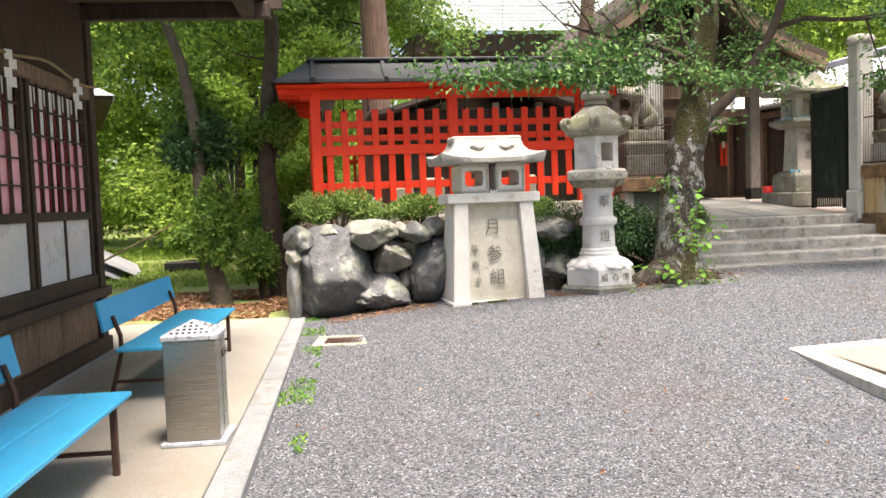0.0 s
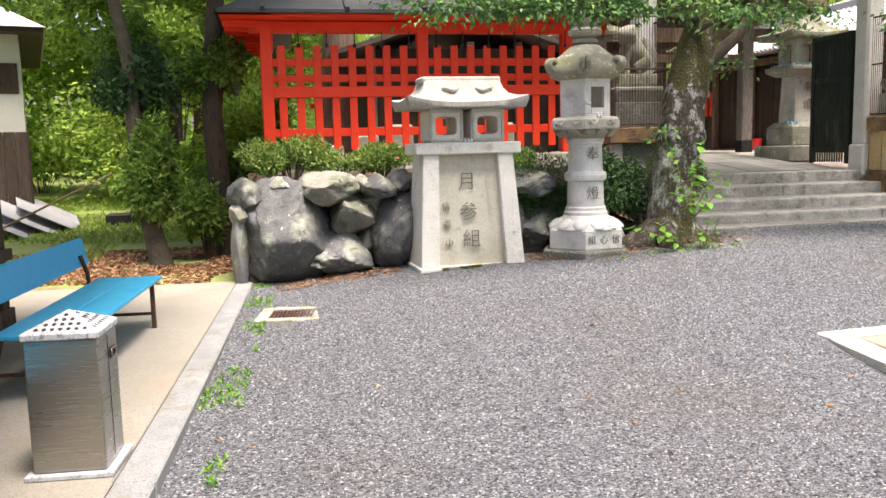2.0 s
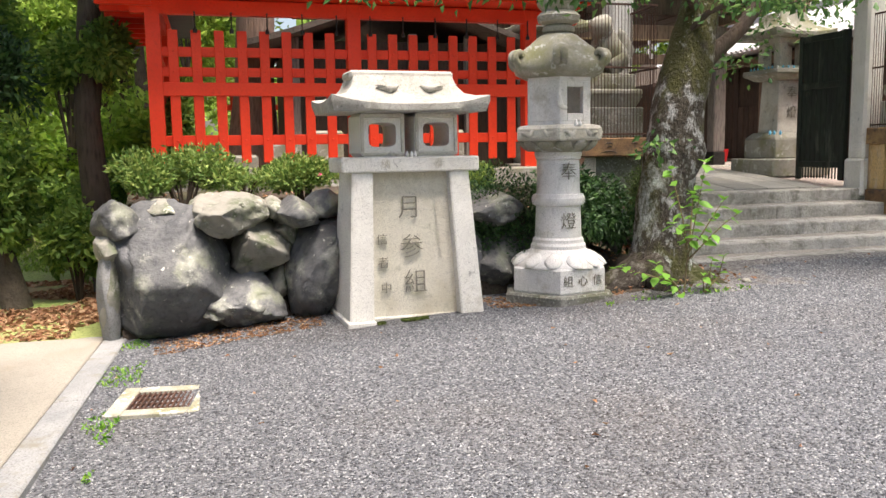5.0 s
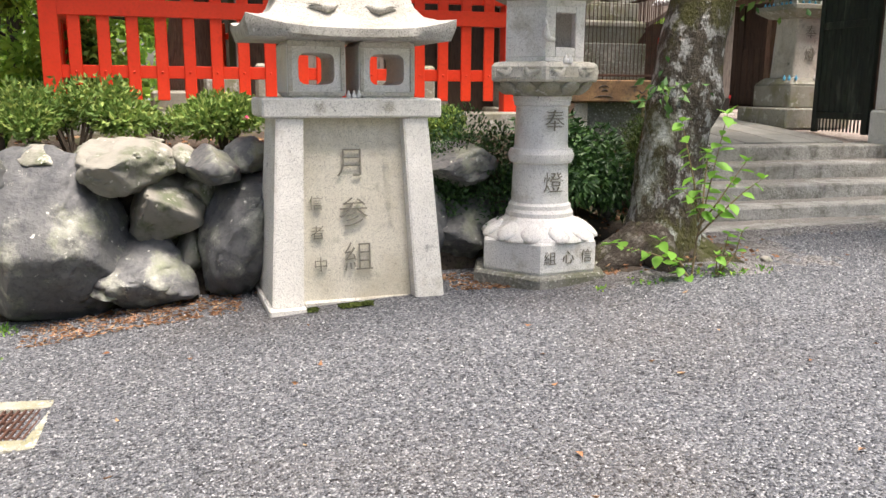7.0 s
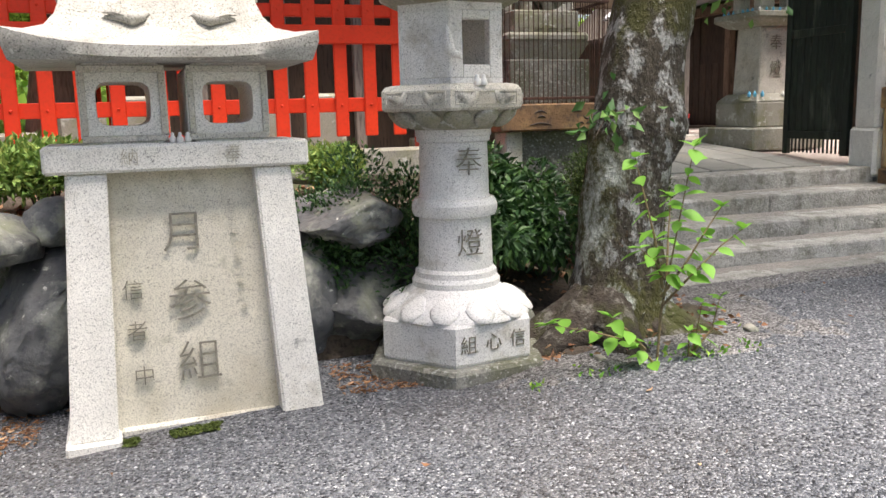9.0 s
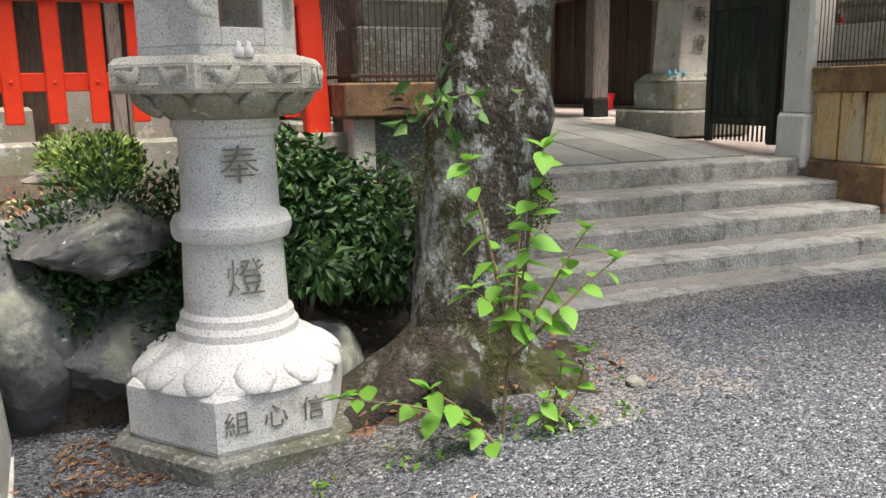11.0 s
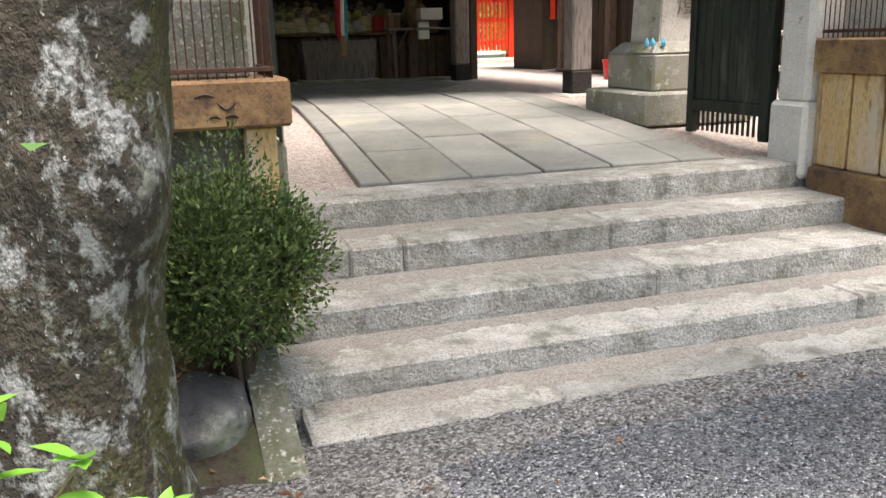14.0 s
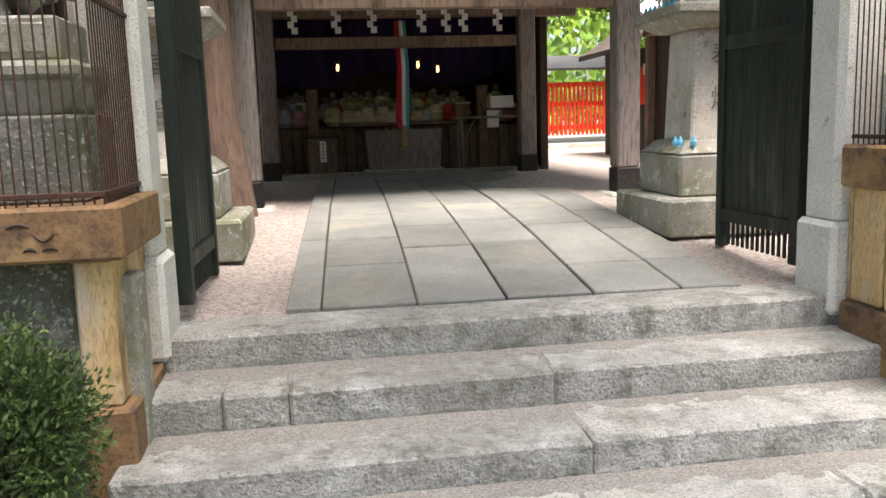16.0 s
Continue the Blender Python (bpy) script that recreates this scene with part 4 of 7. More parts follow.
structure("bed_face", prism(bmesh.new(), (-0.1, 5.3, 11.1, 11.5), (0.0, 3.6, 11.25, 11.5), 0.1, 1.15), SOIL, "dark earth packed behind the boulders", "earth bank")
DK, TN = "dark grey-green boulder with pale lichen spots", "tan lichen-covered boulder in the bed edging"
for k, (x, z, hx, hz, mat, d, turn) in enumerate((
        (0.36, 0.70, 0.56, 0.55, ROCK, 0.0, 4), (-0.1, 1.16, 0.21, 0.17, ROCK, 0.12, -10), (-0.14, 0.93, 0.15, 0.14, ROCK_TAN, 0.06, 0), (-0.17, 0.55, 0.12, 0.36, ROCK_TAN, 0.1, 4), (0.3, 1.22, 0.2, 0.1, ROCK_TAN, 0.14, 6),
        (0.84, 1.17, 0.38, 0.19, ROCK_TAN, 0.02, 8), (1.09, 0.86, 0.26, 0.28, ROCK_TAN, 0.08, -14), (0.98, 0.43, 0.36, 0.26, ROCK, 0.0, 10), (0.67, 0.33, 0.13, 0.08, ROCK, -0.12, 0),
        (1.60, 0.74, 0.31, 0.5, ROCK, 0.02, 16), (1.36, 0.98, 0.14, 0.15, ROCK_TAN, 0.14, 0), (1.42, 1.18, 0.21, 0.16, ROCK, 0.06, 0), (1.74, 1.25, 0.18, 0.12, ROCK, 0.08, -8), (1.22, 1.22, 0.1, 0.1, ROCK_TAN, 0.12, 0),
        (1.28, 0.55, 0.13, 0.2, ROCK_TAN, 0.14, 10), (2.2, 0.7, 0.42, 0.5, ROCK, 0.25, 0), (2.85, 0.75, 0.4, 0.5, ROCK, 0.25, -10), (3.3, 1.14, 0.36, 0.17, ROCK, 0.22, -5), (3.35, 0.6, 0.3, 0.36, ROCK, 0.22, 0),
        (3.85, 0.55, 0.36, 0.36, ROCK, 0.3, 0), (4.4, 0.48, 0.22, 0.18, ROCK, 0.15, 10), (4.85, 0.85, 0.2, 0.24, ROCK, 0.5, 0), (0.9, 0.66, 0.1, 0.1, ROCK_TAN, 0.16, 0), (1.95, 0.9, 0.2, 0.3, ROCK, 0.16, 0))):
    boulder("boulder", (x, 11.02 + d, z), (hx * 1.13, 0.46 if hx > 0.2 else 0.28, hz * 1.13), k + 3, mat, DK if mat is ROCK else TN, turn=turn)
for k, (x, y, z, hx) in enumerate(((0.9, 11.75, 1.3, 0.2), (0.2, 11.6, 1.28, 0.14), (3.2, 11.9, 1.36, 0.22), (2.1, 11.7, 1.28, 0.18))):
    boulder("flat_stone", (x, y, z), (hx, 0.13, 0.055), k + 60, ROCK_TAN, "flat tan stone lying on the soil bed", group="flat stones")
boulder("corner_mortar", (-0.2, 11.05, 0.5), (0.1, 0.2, 0.5), 80, KERB, "pale lime-washed end of the boulder edging", cuts=3)
bm = bmesh.new()
q = [bm.verts.new(v) for v in ((9.9, 11.86, 0.35), (10.42, 11.36, 0.28), (10.72, 11.5, 0.28), (10.02, 12.3, 0.35), (9.86, 11.98, 0.86), (10.4, 11.4, 0.5), (10.68, 11.58, 0.56), (9.96, 12.34, 0.98))]
for f in ((3, 2, 1, 0), (4, 5, 6, 7), (0, 1, 5, 4), (1, 2, 6, 5), (2, 3, 7, 6), (3, 0, 4, 7)):
    bm.faces.new([q[i] for i in f])
bmesh.ops.bevel(bm, geom=bm.edges[:], offset=0.02, segments=2, affect="EDGES")
tagged(part("step_flank_stone", bm, GRANITE_DARK), "slanting rough granite slab flanking the steps", "stone slab")
boulder("boulder", (10.35, 12.1, 0.78), (0.52, 0.34, 0.33), 92, ROCK, DK)
boulder("boulder", (10.9, 12.0, 0.6), (0.5, 0.3, 0.3), 93, ROCK, DK)
bm = bmesh.new()
q = [bm.verts.new(v) for v in ((5.56, 11.08, 0.3), (5.74, 11.08, 0.3), (5.69, 12.3, 0.3), (5.52, 12.3, 0.3), (5.58, 11.1, 0.44), (5.73, 11.1, 0.44), (5.68, 12.3, 1.05), (5.54, 12.3, 1.05))]
for f in ((3, 2, 1, 0), (4, 5, 6, 7), (0, 1, 5, 4), (1, 2, 6, 5), (2, 3, 7, 6), (3, 0, 4, 7)):
    bm.faces.new([q[i] for i in f])
tagged(part("step_cheek_stone", bm, GRANITE_DARK), "sloping granite slab edging the steps beside a bush", "stone slab")


# ---- guardian pedestals ----
def guardian(name, x0, x1, y0, y1, zb, mirror, inner_stone):
    """A rust-stained stone pedestal with a cage of thin rods round a guardian lion on carved blocks."""
    th = thing(name, "rust-stained stone pedestal with an iron cage on top", "pedestal", (0, 0, 0), group="guardian pedestals")
    part("plinth", bx(x0 - 0.05, x1 + 0.05, y0 - 0.05, y1, zb - 0.4, zb, c=0.015), CAPSTONE, th, "brown stained base course")
    w = 0.24
    inner = x1 if mirror else x0
    for a in (x0, x1 - 0.15):
        part("pier", bx(a, a + 0.15, y0, y0 + w, zb, zb + 0.62, c=0.012), RUSTY if abs(a - inner) < 0.3 else GRANITE, th)
    for i in range(3):
        yy = y0 + w + 0.02 + i * 0.27
        xx = (x1 - w, x1) if mirror else (x0, x0 + w)
        part("pier", bx(xx[0], xx[1], yy, min(yy + 0.25, y1 - 0.02), zb, zb + 0.62, c=0.012), RUSTY, th)
    part("panel", bx(x0 + 0.05, x1 - 0.05, y0 + 0.05, y1 - 0.05, zb, zb + 0.62, c=0.01), inner_stone, th)
    part("cap", bx(x0 - 0.07, x1 + 0.07, y0 - 0.07, y1, zb + 0.621, zb + 0.84, c=0.014), CAPSTONE, th, "thick brown capstone")
    # shallow carving of clouds and waves along the capstone's face, its groove shade painted as dark beads
    t = zb + 0.84
    for i, (f, dz, ln, bow) in enumerate(((0.3, 0.14, 0.11, 0.02), (0.31, 0.105, 0.07, 0.015), (0.3, 0.045, 0.2, 0.018), (0.66, 0.145, 0.09, 0.012), (0.76, 0.12, 0.08, -0.03), (0.7, 0.05, 0.05, 0.01), (0.78, 0.05, 0.06, 0.012))):
        xm, k = x0 + (x1 - x0) * f, 6
        bm = bmesh.new()
        tube(bm, [(xm + ln * (j / k - 0.5), y0 - 0.0695, zb + 0.621 + dz + bow * math.sin(math.pi * j / k)) for j in range(k + 1)], [0.003 + 0.006 * math.sin(math.pi * j / k) for j in range(k + 1)], 6)
        part("carving", bm, WOOD_DARK, th, smooth=50)
    part("block", bx(x0 + 0.09, x1 - 0.09, y0 + 0.12, y1 - 0.06, t, t + 0.36, c=0.012), inner_stone, th)
    cx, cy, hw, hd = (x0 + x1) / 2, (y0 + y1) / 2 + 0.03, (x1 - x0) / 2 - 0.09, (y1 - y0) / 2 - 0.1
    sc = part("scroll_base", prism(bmesh.new(), (cx - hw * 0.8, cx + hw * 0.8, cy - hd * 0.8, cy + hd * 0.8), (cx - hw, cx + hw, cy - hd, cy + hd), t + 0.36, t + 0.5), GRANITE_OLD, th)
    part("ledge", bx(cx - hw, cx + hw, cy - hd, cy + hd, t + 0.5, t + 0.58, c=0.03), GRANITE_OLD, th)
    part("carved_block", bx(cx - hw * 0.8, cx + hw * 0.8, cy - hd * 0.8, cy + hd * 0.8, t + 0.58, t + 0.76, c=0.012), GRANITE_OLD, th)
    for i in range(4):
        part("carving", bx(cx - hw * 0.7 + i * hw * 0.36, cx - hw * 0.7 + i * hw * 0.36 + hw * 0.28, cy - hd * 0.8 - 0.012, cy - hd * 0.8 + 0.01, t + 0.61, t + 0.73, c=0.01), GRANITE_OLD, th)
    # rods of the cage
    k = 0
    for (ax, ay), (bx_, by) in (((x0, y0), (x1, y0)), ((x0, y0), (x0, y1)), ((x1, y0), (x1, y1))):
        ln = math.hypot(bx_ - ax, by - ay)
        for i in range(int(ln / 0.042) + 1):
            f = i * 0.042 / ln
            bm = bmesh.new()
            px, py = ax + (bx_ - ax) * f, ay + (by - ay) * f
            lathe(bm, ((0.0042, t), (0.0042, t + 1.55)), 5, (px, py))
            part("rod", bm, RUST_IRON, th)
    for z in (t + 0.03, t + 0.8, t + 1.52):
        for a in ((x0 - 0.01, x1 + 0.01, y0 - 0.012, y0 + 0.012), (x0 - 0.012, x0 + 0.012, y0 + 0.013, y1), (x1 - 0.012, x1 + 0.012, y0 + 0.013, y1)):
            part("cage_bar", bx(*a, z, z + 0.022, c=0.003), RUST_IRON, th)
    # seated stone lion, one plain body
    lion = bmesh.new()
    s = -1 if mirror else 1
    z0 = t + 0.76
    tube(lion, [(cx - s * 0.2, cy + 0.05, z0 + 0.12), (cx - s * 0.1, cy, z0 + 0.22), (cx, cy - 0.03, z0 + 0.36), (cx + s * 0.06, cy - 0.05, z0 + 0.5)], [0.15, 0.18, 0.16, 0.13], 12, 0.12)
    tube(lion, [(cx + s * 0.05, cy - 0.05, z0 + 0.46), (cx + s * 0.12, cy - 0.1, z0 + 0.57), (cx + s * 0.2, cy - 0.16, z0 + 0.55), (cx + s * 0.26, cy - 0.19, z0 + 0.52)], [0.13, 0.15, 0.11, 0.05], 12, 0.15)
    for dy in (-0.1, 0.08):
        tube(lion, [(cx + s * 0.08, cy + dy, z0 + 0.4), (cx + s * 0.13, cy + dy, z0 + 0.2), (cx + s * 0.13, cy + dy, z0 - 0.005)], [0.07, 0.055, 0.05], 8, 0.1)
        tube(lion, [(cx - s * 0.16, cy + dy * 1.4, z0 + 0.18), (cx - s * 0.02, cy + dy * 1.5, z0 + 0.1), (cx - s * 0.06, cy + dy * 1.5, z0 - 0.005)], [0.1, 0.07, 0.05], 8, 0.1)
    tube(lion, [(cx - s * 0.26, cy + 0.05, z0 + 0.1), (cx - s * 0.32, cy + 0.05, z0 + 0.3), (cx - s * 0.24, cy + 0.05, z0 + 0.5), (cx - s * 0.2, cy + 0.05, z0 + 0.56)], [0.05, 0.09, 0.06, 0.01], 8, 0.2)
    tagged(part("guardian_lion", lion, GRANITE_OLD, smooth=60), "weathered seated stone guardian lion inside a rod cage", "statue")
    return th


guardian("guardian_pedestal", 9.5, 10.43, 12.08, 12.88, 1.1, False, GRANITE)
pl = guardian("guardian_pedestal", 4.92, 5.84, 12.28, 13.02, 1.0, True, GRANITE_DARK)


# ---- gate: pillars and open leaves ----
def gate_pillar(x, y):
    th = thing("gate_pillar", "tall pale granite gate pillar with a domed cap", "pillar", (x, y, 1.0), group="gate pillars")
    part("foot", bx(-0.185, 0.185, -0.185, 0.185, 0.0, 0.52, c=0.03), GRANITE_PALE, th)
    part("shaft", bx(-0.155, 0.155, -0.155, 0.155, 0.5, 3.05, c=0.035), GRANITE_PALE, th)
    bm = bmesh.new()
    lathe(bm, ((0.2, 3.05), (0.235, 3.07), (0.235, 3.12), (0.2, 3.17), (0.1, 3.2), (0.02, 3.21)), 16)
    part("cap", bm, GRANITE, th, smooth=40)


gate_pillar(9.6, 13.08)
gate_pillar(5.74, 13.08)


def gate_leaf(x, y, turn, mirror):
    th = thing("gate_leaf", "open dark green wooden gate leaf of upright slats", "gate", (x, y, 1.2), turn, "gate leaves")
    L, H = 0.95, 2.15
    part("stile", bx(0, 0.09, -0.04, 0.04, 0, H, c=0.006), GREEN_BLACK, th)
    part("stile", bx(L - 0.07, L, -0.035, 0.035, 0, H, c=0.006), GREEN_BLACK, th)
    for z in (0.18, 1.35, H - 0.1):
        part("rail", bx(0.09, L - 0.07, -0.03, 0.03, z, z + 0.09, c=0.006), GREEN_BLACK, th)
    for i in range(8):
        part("board", bx(0.095 + i * 0.098, 0.187 + i * 0.098, -0.012, 0.012, 0.27, H - 0.1, c=0.004), GREEN_BLACK, th)
    for i in range(13):
        part("spike", bx(0.11 + i * 0.059, 0.128 + i * 0.059, -0.01, 0.01, 0.02, 0.18, c=0.003), GREEN_BLACK, th)
    bm = bmesh.new()
    tube(bm, [(0.45, -0.05 * mirror, 1.25), (0.5, -0.08 * mirror, 1.1), (0.6, -0.07 * mirror, 0.98), (0.62, -0.04 * mirror, 0.85)], [0.02, 0.03, 0.025, 0.015], 6)
    part("latch", bm, IRON, th)


gate_leaf(9.53, 13.36, 93, 1)
gate_leaf(5.95, 13.3, 88, -1)
for i, x in enumerate((9.63, 9.74)):
    tagged(part("gate_bar", bx(x, x + 0.05, 13.3, 13.36, 1.1, 3.25, c=0.006), GREEN_BLACK), "dark upright gate bar beside the pillar", "gate bar", "gate bars")
# iron railing beside the gate
rl = thing("rod_fence", "brown iron rod fence beside the gate pillar", "fence", (0, 0, 0))
for i in range(7):
    part("rod", bx(9.8 + i * 0.09, 9.815 + i * 0.09, 13.05, 13.065, 1.05, 3.15, c=0.002), RUST_IRON, rl)
for z in (1.5, 2.3, 3.0):
    part("rail", bx(9.78, 10.4, 13.04, 13.075, z, z + 0.04, c=0.004), RUST_IRON, rl)

# ---- second lantern in the court ----
l2 = thing("stone_lantern", "mossy square stone lantern with blue beads on its ledge", "stone lantern", (9.74, 15.06, 1.33), 0)
part("base", bx(-0.55, 0.55, -0.55, 0.55, -0.1, 0.18, c=0.02), GRANITE_OLD, l2)
part("plinth", bx(-0.4, 0.4, -0.4, 0.4, 0.18, 0.5, c=0.02), GRANITE_OLD, l2)
part("plinth_top", prism(bmesh.new(), (-0.4, 0.4, -0.4, 0.4), (-0.3, 0.3, -0.3, 0.3), 0.5, 0.6), GRANITE_OLD, l2)
part("shaft", prism(bmesh.new(), (-0.25, 0.25, -0.25, 0.25), (-0.22, 0.22, -0.22, 0.22), 0.58, 1.43), GRANITE, l2)
part("ledge", prism(bmesh.new(), (-0.3, 0.3, -0.3, 0.3), (-0.44, 0.44, -0.44, 0.44), 1.43, 1.52), GRANITE_OLD, l2)
part("ledge_slab", bx(-0.44, 0.44, -0.44, 0.44, 1.52, 1.6, c=0.015), GRANITE_OLD, l2)
fb2 = part("firebox", bx(-0.27, 0.27, -0.27, 0.27, 1.6, 1.66, c=0.01), GRANITE, l2)
for sx in (-1, 1):
    for sy in (-1, 1):
        part("corner_post", bx(*sorted((sx * 0.27, sx * 0.12)), *sorted((sy * 0.27, sy * 0.12)), 1.66, 2.0, c=0.01), GRANITE, fb2)
part("lintel", bx(-0.27, 0.27, -0.27, 0.27, 2.0, 2.1, c=0.01), GRANITE, fb2)
bm = curved_roof(0.56, 0.56, 0.06, 0.22, 0.22, 0.4, 0.06)
bmesh.ops.translate(bm, verts=bm.verts, vec=(0, 0, 2.09))
part("roof", bm, GRANITE_OLD, l2, "moss-grown swept stone roof", smooth=45)
words("奉", 0.2, l2, (0.0, -0.248, 1.22))
words("燈", 0.2, l2, (0.0, -0.254, 0.9))
AQUA, REDP = plain("blue_glaze", (0.15, 0.5, 0.75), 0.3), plain("red_glaze", (0.75, 0.05, 0.03), 0.35)
for i, (dx, dy, mt, lb) in enumerate(((-0.35, -0.2, AQUA, "blue"), (-0.37, -0.33, AQUA, "blue"), (-0.28, -0.36, AQUA, "blue"), (0.05, -0.34, WHITE, "white"), (0.13, -0.35, REDP, "red"), (0.2, -0.33, REDP, "red"))):
    f = thing("bird_figurine", "small %s glazed bird figurine on the lantern plinth" % lb, "figurine", (9.74 + dx, 15.06 + dy, 1.935), 0, "glazed birds")
    bm = bmesh.new()
    lathe(bm, ((0.016, -0.045), (0.022, -0.02), (0.02, 0.0), (0.01, 0.01), (0.012, 0.02), (0.003, 0.03)), 10)
    part("body", bm, mt, f, smooth=60)
for i in range(16):
    f = thing("bird_figurine", "small blue glazed bird figurine on the lantern ledge", "figurine", (9.74 - 0.4 + (i % 9) * 0.1 if i < 9 else 9.34, 14.66 if i < 9 else 14.7 + (i - 8) * 0.09, 2.93), 0, "glazed birds")
    bm = bmesh.new()
    lathe(bm, ((0.016, 0.0), (0.02, 0.014), (0.009, 0.028), (0.011, 0.036), (0.003, 0.044)), 8)
    part("body", bm, AQUA if i % 4 else WHITE, f, smooth=60)
l3 = copy_thing(l2, pose(5.6, 15.06, 1.33))
tagged(l3, "tall mossy square stone lantern behind the gate leaf")

# ---- worship hall ----
hall = thing("worship_hall", "open timber worship hall with a brown shingle gable roof", "hall", (0, 0, 0))
for y in (16.9, 20.9):
    for x in (6.02, 9.76):
        ps = part("post", bx(x - 0.12, x + 0.12, y - 0.12, y + 0.12, 1.62, 4.1, c=0.02), WOOD_GREY, hall, "weathered grey-brown timber post")
        part("shoe", bx(x - 0.125, x + 0.125, y - 0.125, y + 0.125, 1.37, 1.62, c=0.01), IRON, ps, "dark metal shoe")
        part("foot_stone", bx(x - 0.23, x + 0.23, y - 0.23, y + 0.23, 1.2, 1.375, c=0.02), GRANITE, ps)
for y in (16.9, 20.9):
    part("beam", bx(5.3, 10.5, y - 0.09, y + 0.09, 3.62, 3.87, c=0.01), WOOD, hall)
    part("beam", bx(6.16, 9.62, y - 0.06, y + 0.06, 3.2, 3.36, c=0.01), WOOD, hall)
for x in (6.02, 9.76):
    part("beam", bx(x - 0.08, x + 0.08, 16.0, 24.0, 3.88, 4.06, c=0.01), WOOD, hall)


def gable(x0, x1, y0, y1, ze, zr, thick, sag=0.35, over=0.0):
    """A roof with its ridge along y and slopes that sag and lift at the eaves."""
    bm = bmesh.new()
    n, k = 16, 6
    grid = []
    for j in range(k + 1):
        y = y0 + (y1 - y0) * j / k
        row = []
        for i in range(n + 1):
            u = -1 + 2 * i / n
            t = 1 - abs(u)
            z = ze + (zr - ze) * ((1 - sag) * t + sag * t * t) + over * (abs(2 * j / k - 1) ** 3) * (1 - t) ** 2
            row.append(((x0 + x1) / 2 + u * (x1 - x0) / 2, y, z))
        grid.append(row)
    top = [[bm.verts.new(p) for p in r] for r in grid]
    bot = [[bm.verts.new((p[0], p[1], p[2] - thick)) for p in r] for r in grid]
    for j in range(k):
        for i in range(n):
            bm.faces.new((top[j][i], top[j][i + 1], top[j + 1][i + 1], top[j + 1][i]))
            bm.faces.new((bot[j][i + 1], bot[j][i], bot[j + 1][i], bot[j + 1][i + 1]))
    for j in range(k):
        for i in (0, n):
            bm.faces.new((top[j][i], top[j + 1][i], bot[j + 1][i], bot[j][i]))
    for i in range(n):
        for j in (0, k):
            bm.faces.new((top[j][i], top[j][i + 1], bot[j][i + 1], bot[j][i]))
    return bm


hr = part("roof", gable(4.85, 10.98, 16.0, 24.5, 4.32, 6.5, 0.14, 0.45, 0.12), BARK_ROOF, hall, "thick brown shingle roof with curved eaves", smooth=50)
for i in range(14):
    yy = 16.05 + i * 0.6
    for s in (-1, 1):
        cx = 7.915
        m = Matrix.Translation((cx + s * 3.0, yy, 4.16)) @ Matrix.Rotation(-s * -0.36 if s < 0 else 0.36, 4, "Y")
        part("rafter", bx(-1.0 if s > 0 else -0.1, 0.1 if s > 0 else 1.0, 0, 0.07, 0.02, 0.1, c=0.004, m=m), WOOD, hr)
part("verge_board", gable(4.9, 10.93, 15.98, 16.08, 4.2, 6.35, 0.2, 0.45, 0.1), WOOD, hr)
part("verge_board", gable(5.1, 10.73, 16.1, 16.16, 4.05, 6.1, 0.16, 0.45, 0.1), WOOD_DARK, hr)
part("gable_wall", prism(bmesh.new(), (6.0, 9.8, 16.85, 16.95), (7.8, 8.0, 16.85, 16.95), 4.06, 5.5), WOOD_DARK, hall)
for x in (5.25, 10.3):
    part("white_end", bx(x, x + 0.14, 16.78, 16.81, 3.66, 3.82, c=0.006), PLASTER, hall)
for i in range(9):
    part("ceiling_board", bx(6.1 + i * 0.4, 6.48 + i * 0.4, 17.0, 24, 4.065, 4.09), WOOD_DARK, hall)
# inner sanctuary behind the hall
sn = thing("sanctuary", "dark timber sanctuary hung with a purple curtain", "shrine building", (0, 0, 0))
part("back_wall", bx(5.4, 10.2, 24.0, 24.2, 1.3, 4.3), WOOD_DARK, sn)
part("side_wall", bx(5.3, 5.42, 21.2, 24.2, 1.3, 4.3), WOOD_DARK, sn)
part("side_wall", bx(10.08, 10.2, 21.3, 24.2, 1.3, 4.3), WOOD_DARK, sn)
part("floor_sill", bx(5.4, 10.2, 21.35, 21.6, 1.3, 1.42, c=0.02), GRANITE_OLD, sn)
for i in range(28):
    if not 11 < i < 19:
        part("board", bx(5.45 + i * 0.168, 5.6 + i * 0.168, 22.3 + 0.01 * (i % 2), 22.34 + 0.01 * (i % 2), 1.38, 2.08, c=0.004), WOOD, sn)
for x in (6.62, 9.35):
    part("newel", bx(x - 0.09, x + 0.09, 22.1, 22.28, 1.38, 2.7, c=0.02), WOOD, sn)
bm = bmesh.new()
n = 80
v0 = [(bm.verts.new((5.5 + 4.6 * i / n, 22.9 + 0.05 * math.sin(i * 1.1), 4.2)), bm.verts.new((5.5 + 4.6 * i / n, 22.9 + 0.07 * math.sin(i * 1.1 + 0.4), 2.75 + 0.25 * math.cos(2 * math.pi * i / n) ** 2))) for i in range(n + 1)]
for a, b in zip(v0, v0[1:]):
    bm.faces.new((a[0], b[0], b[1], a[1]))
part("curtain", bm, PURPLE, sn, "deep purple draped curtain", smooth=60)
ob = thing("offering_box", "wide weathered timber offering box before the altar", "offering box", (8.0, 21.9, 1.38))
part("body", prism(bmesh.new(), (-0.55, 0.55, -0.25, 0.25), (-0.6, 0.6, -0.28, 0.28), 0.02, 0.66), WOOD_GREY, ob)
part("base", bx(-0.62, 0.62, -0.3, 0.3, -0.03, 0.05, c=0.01), GRANITE, ob)
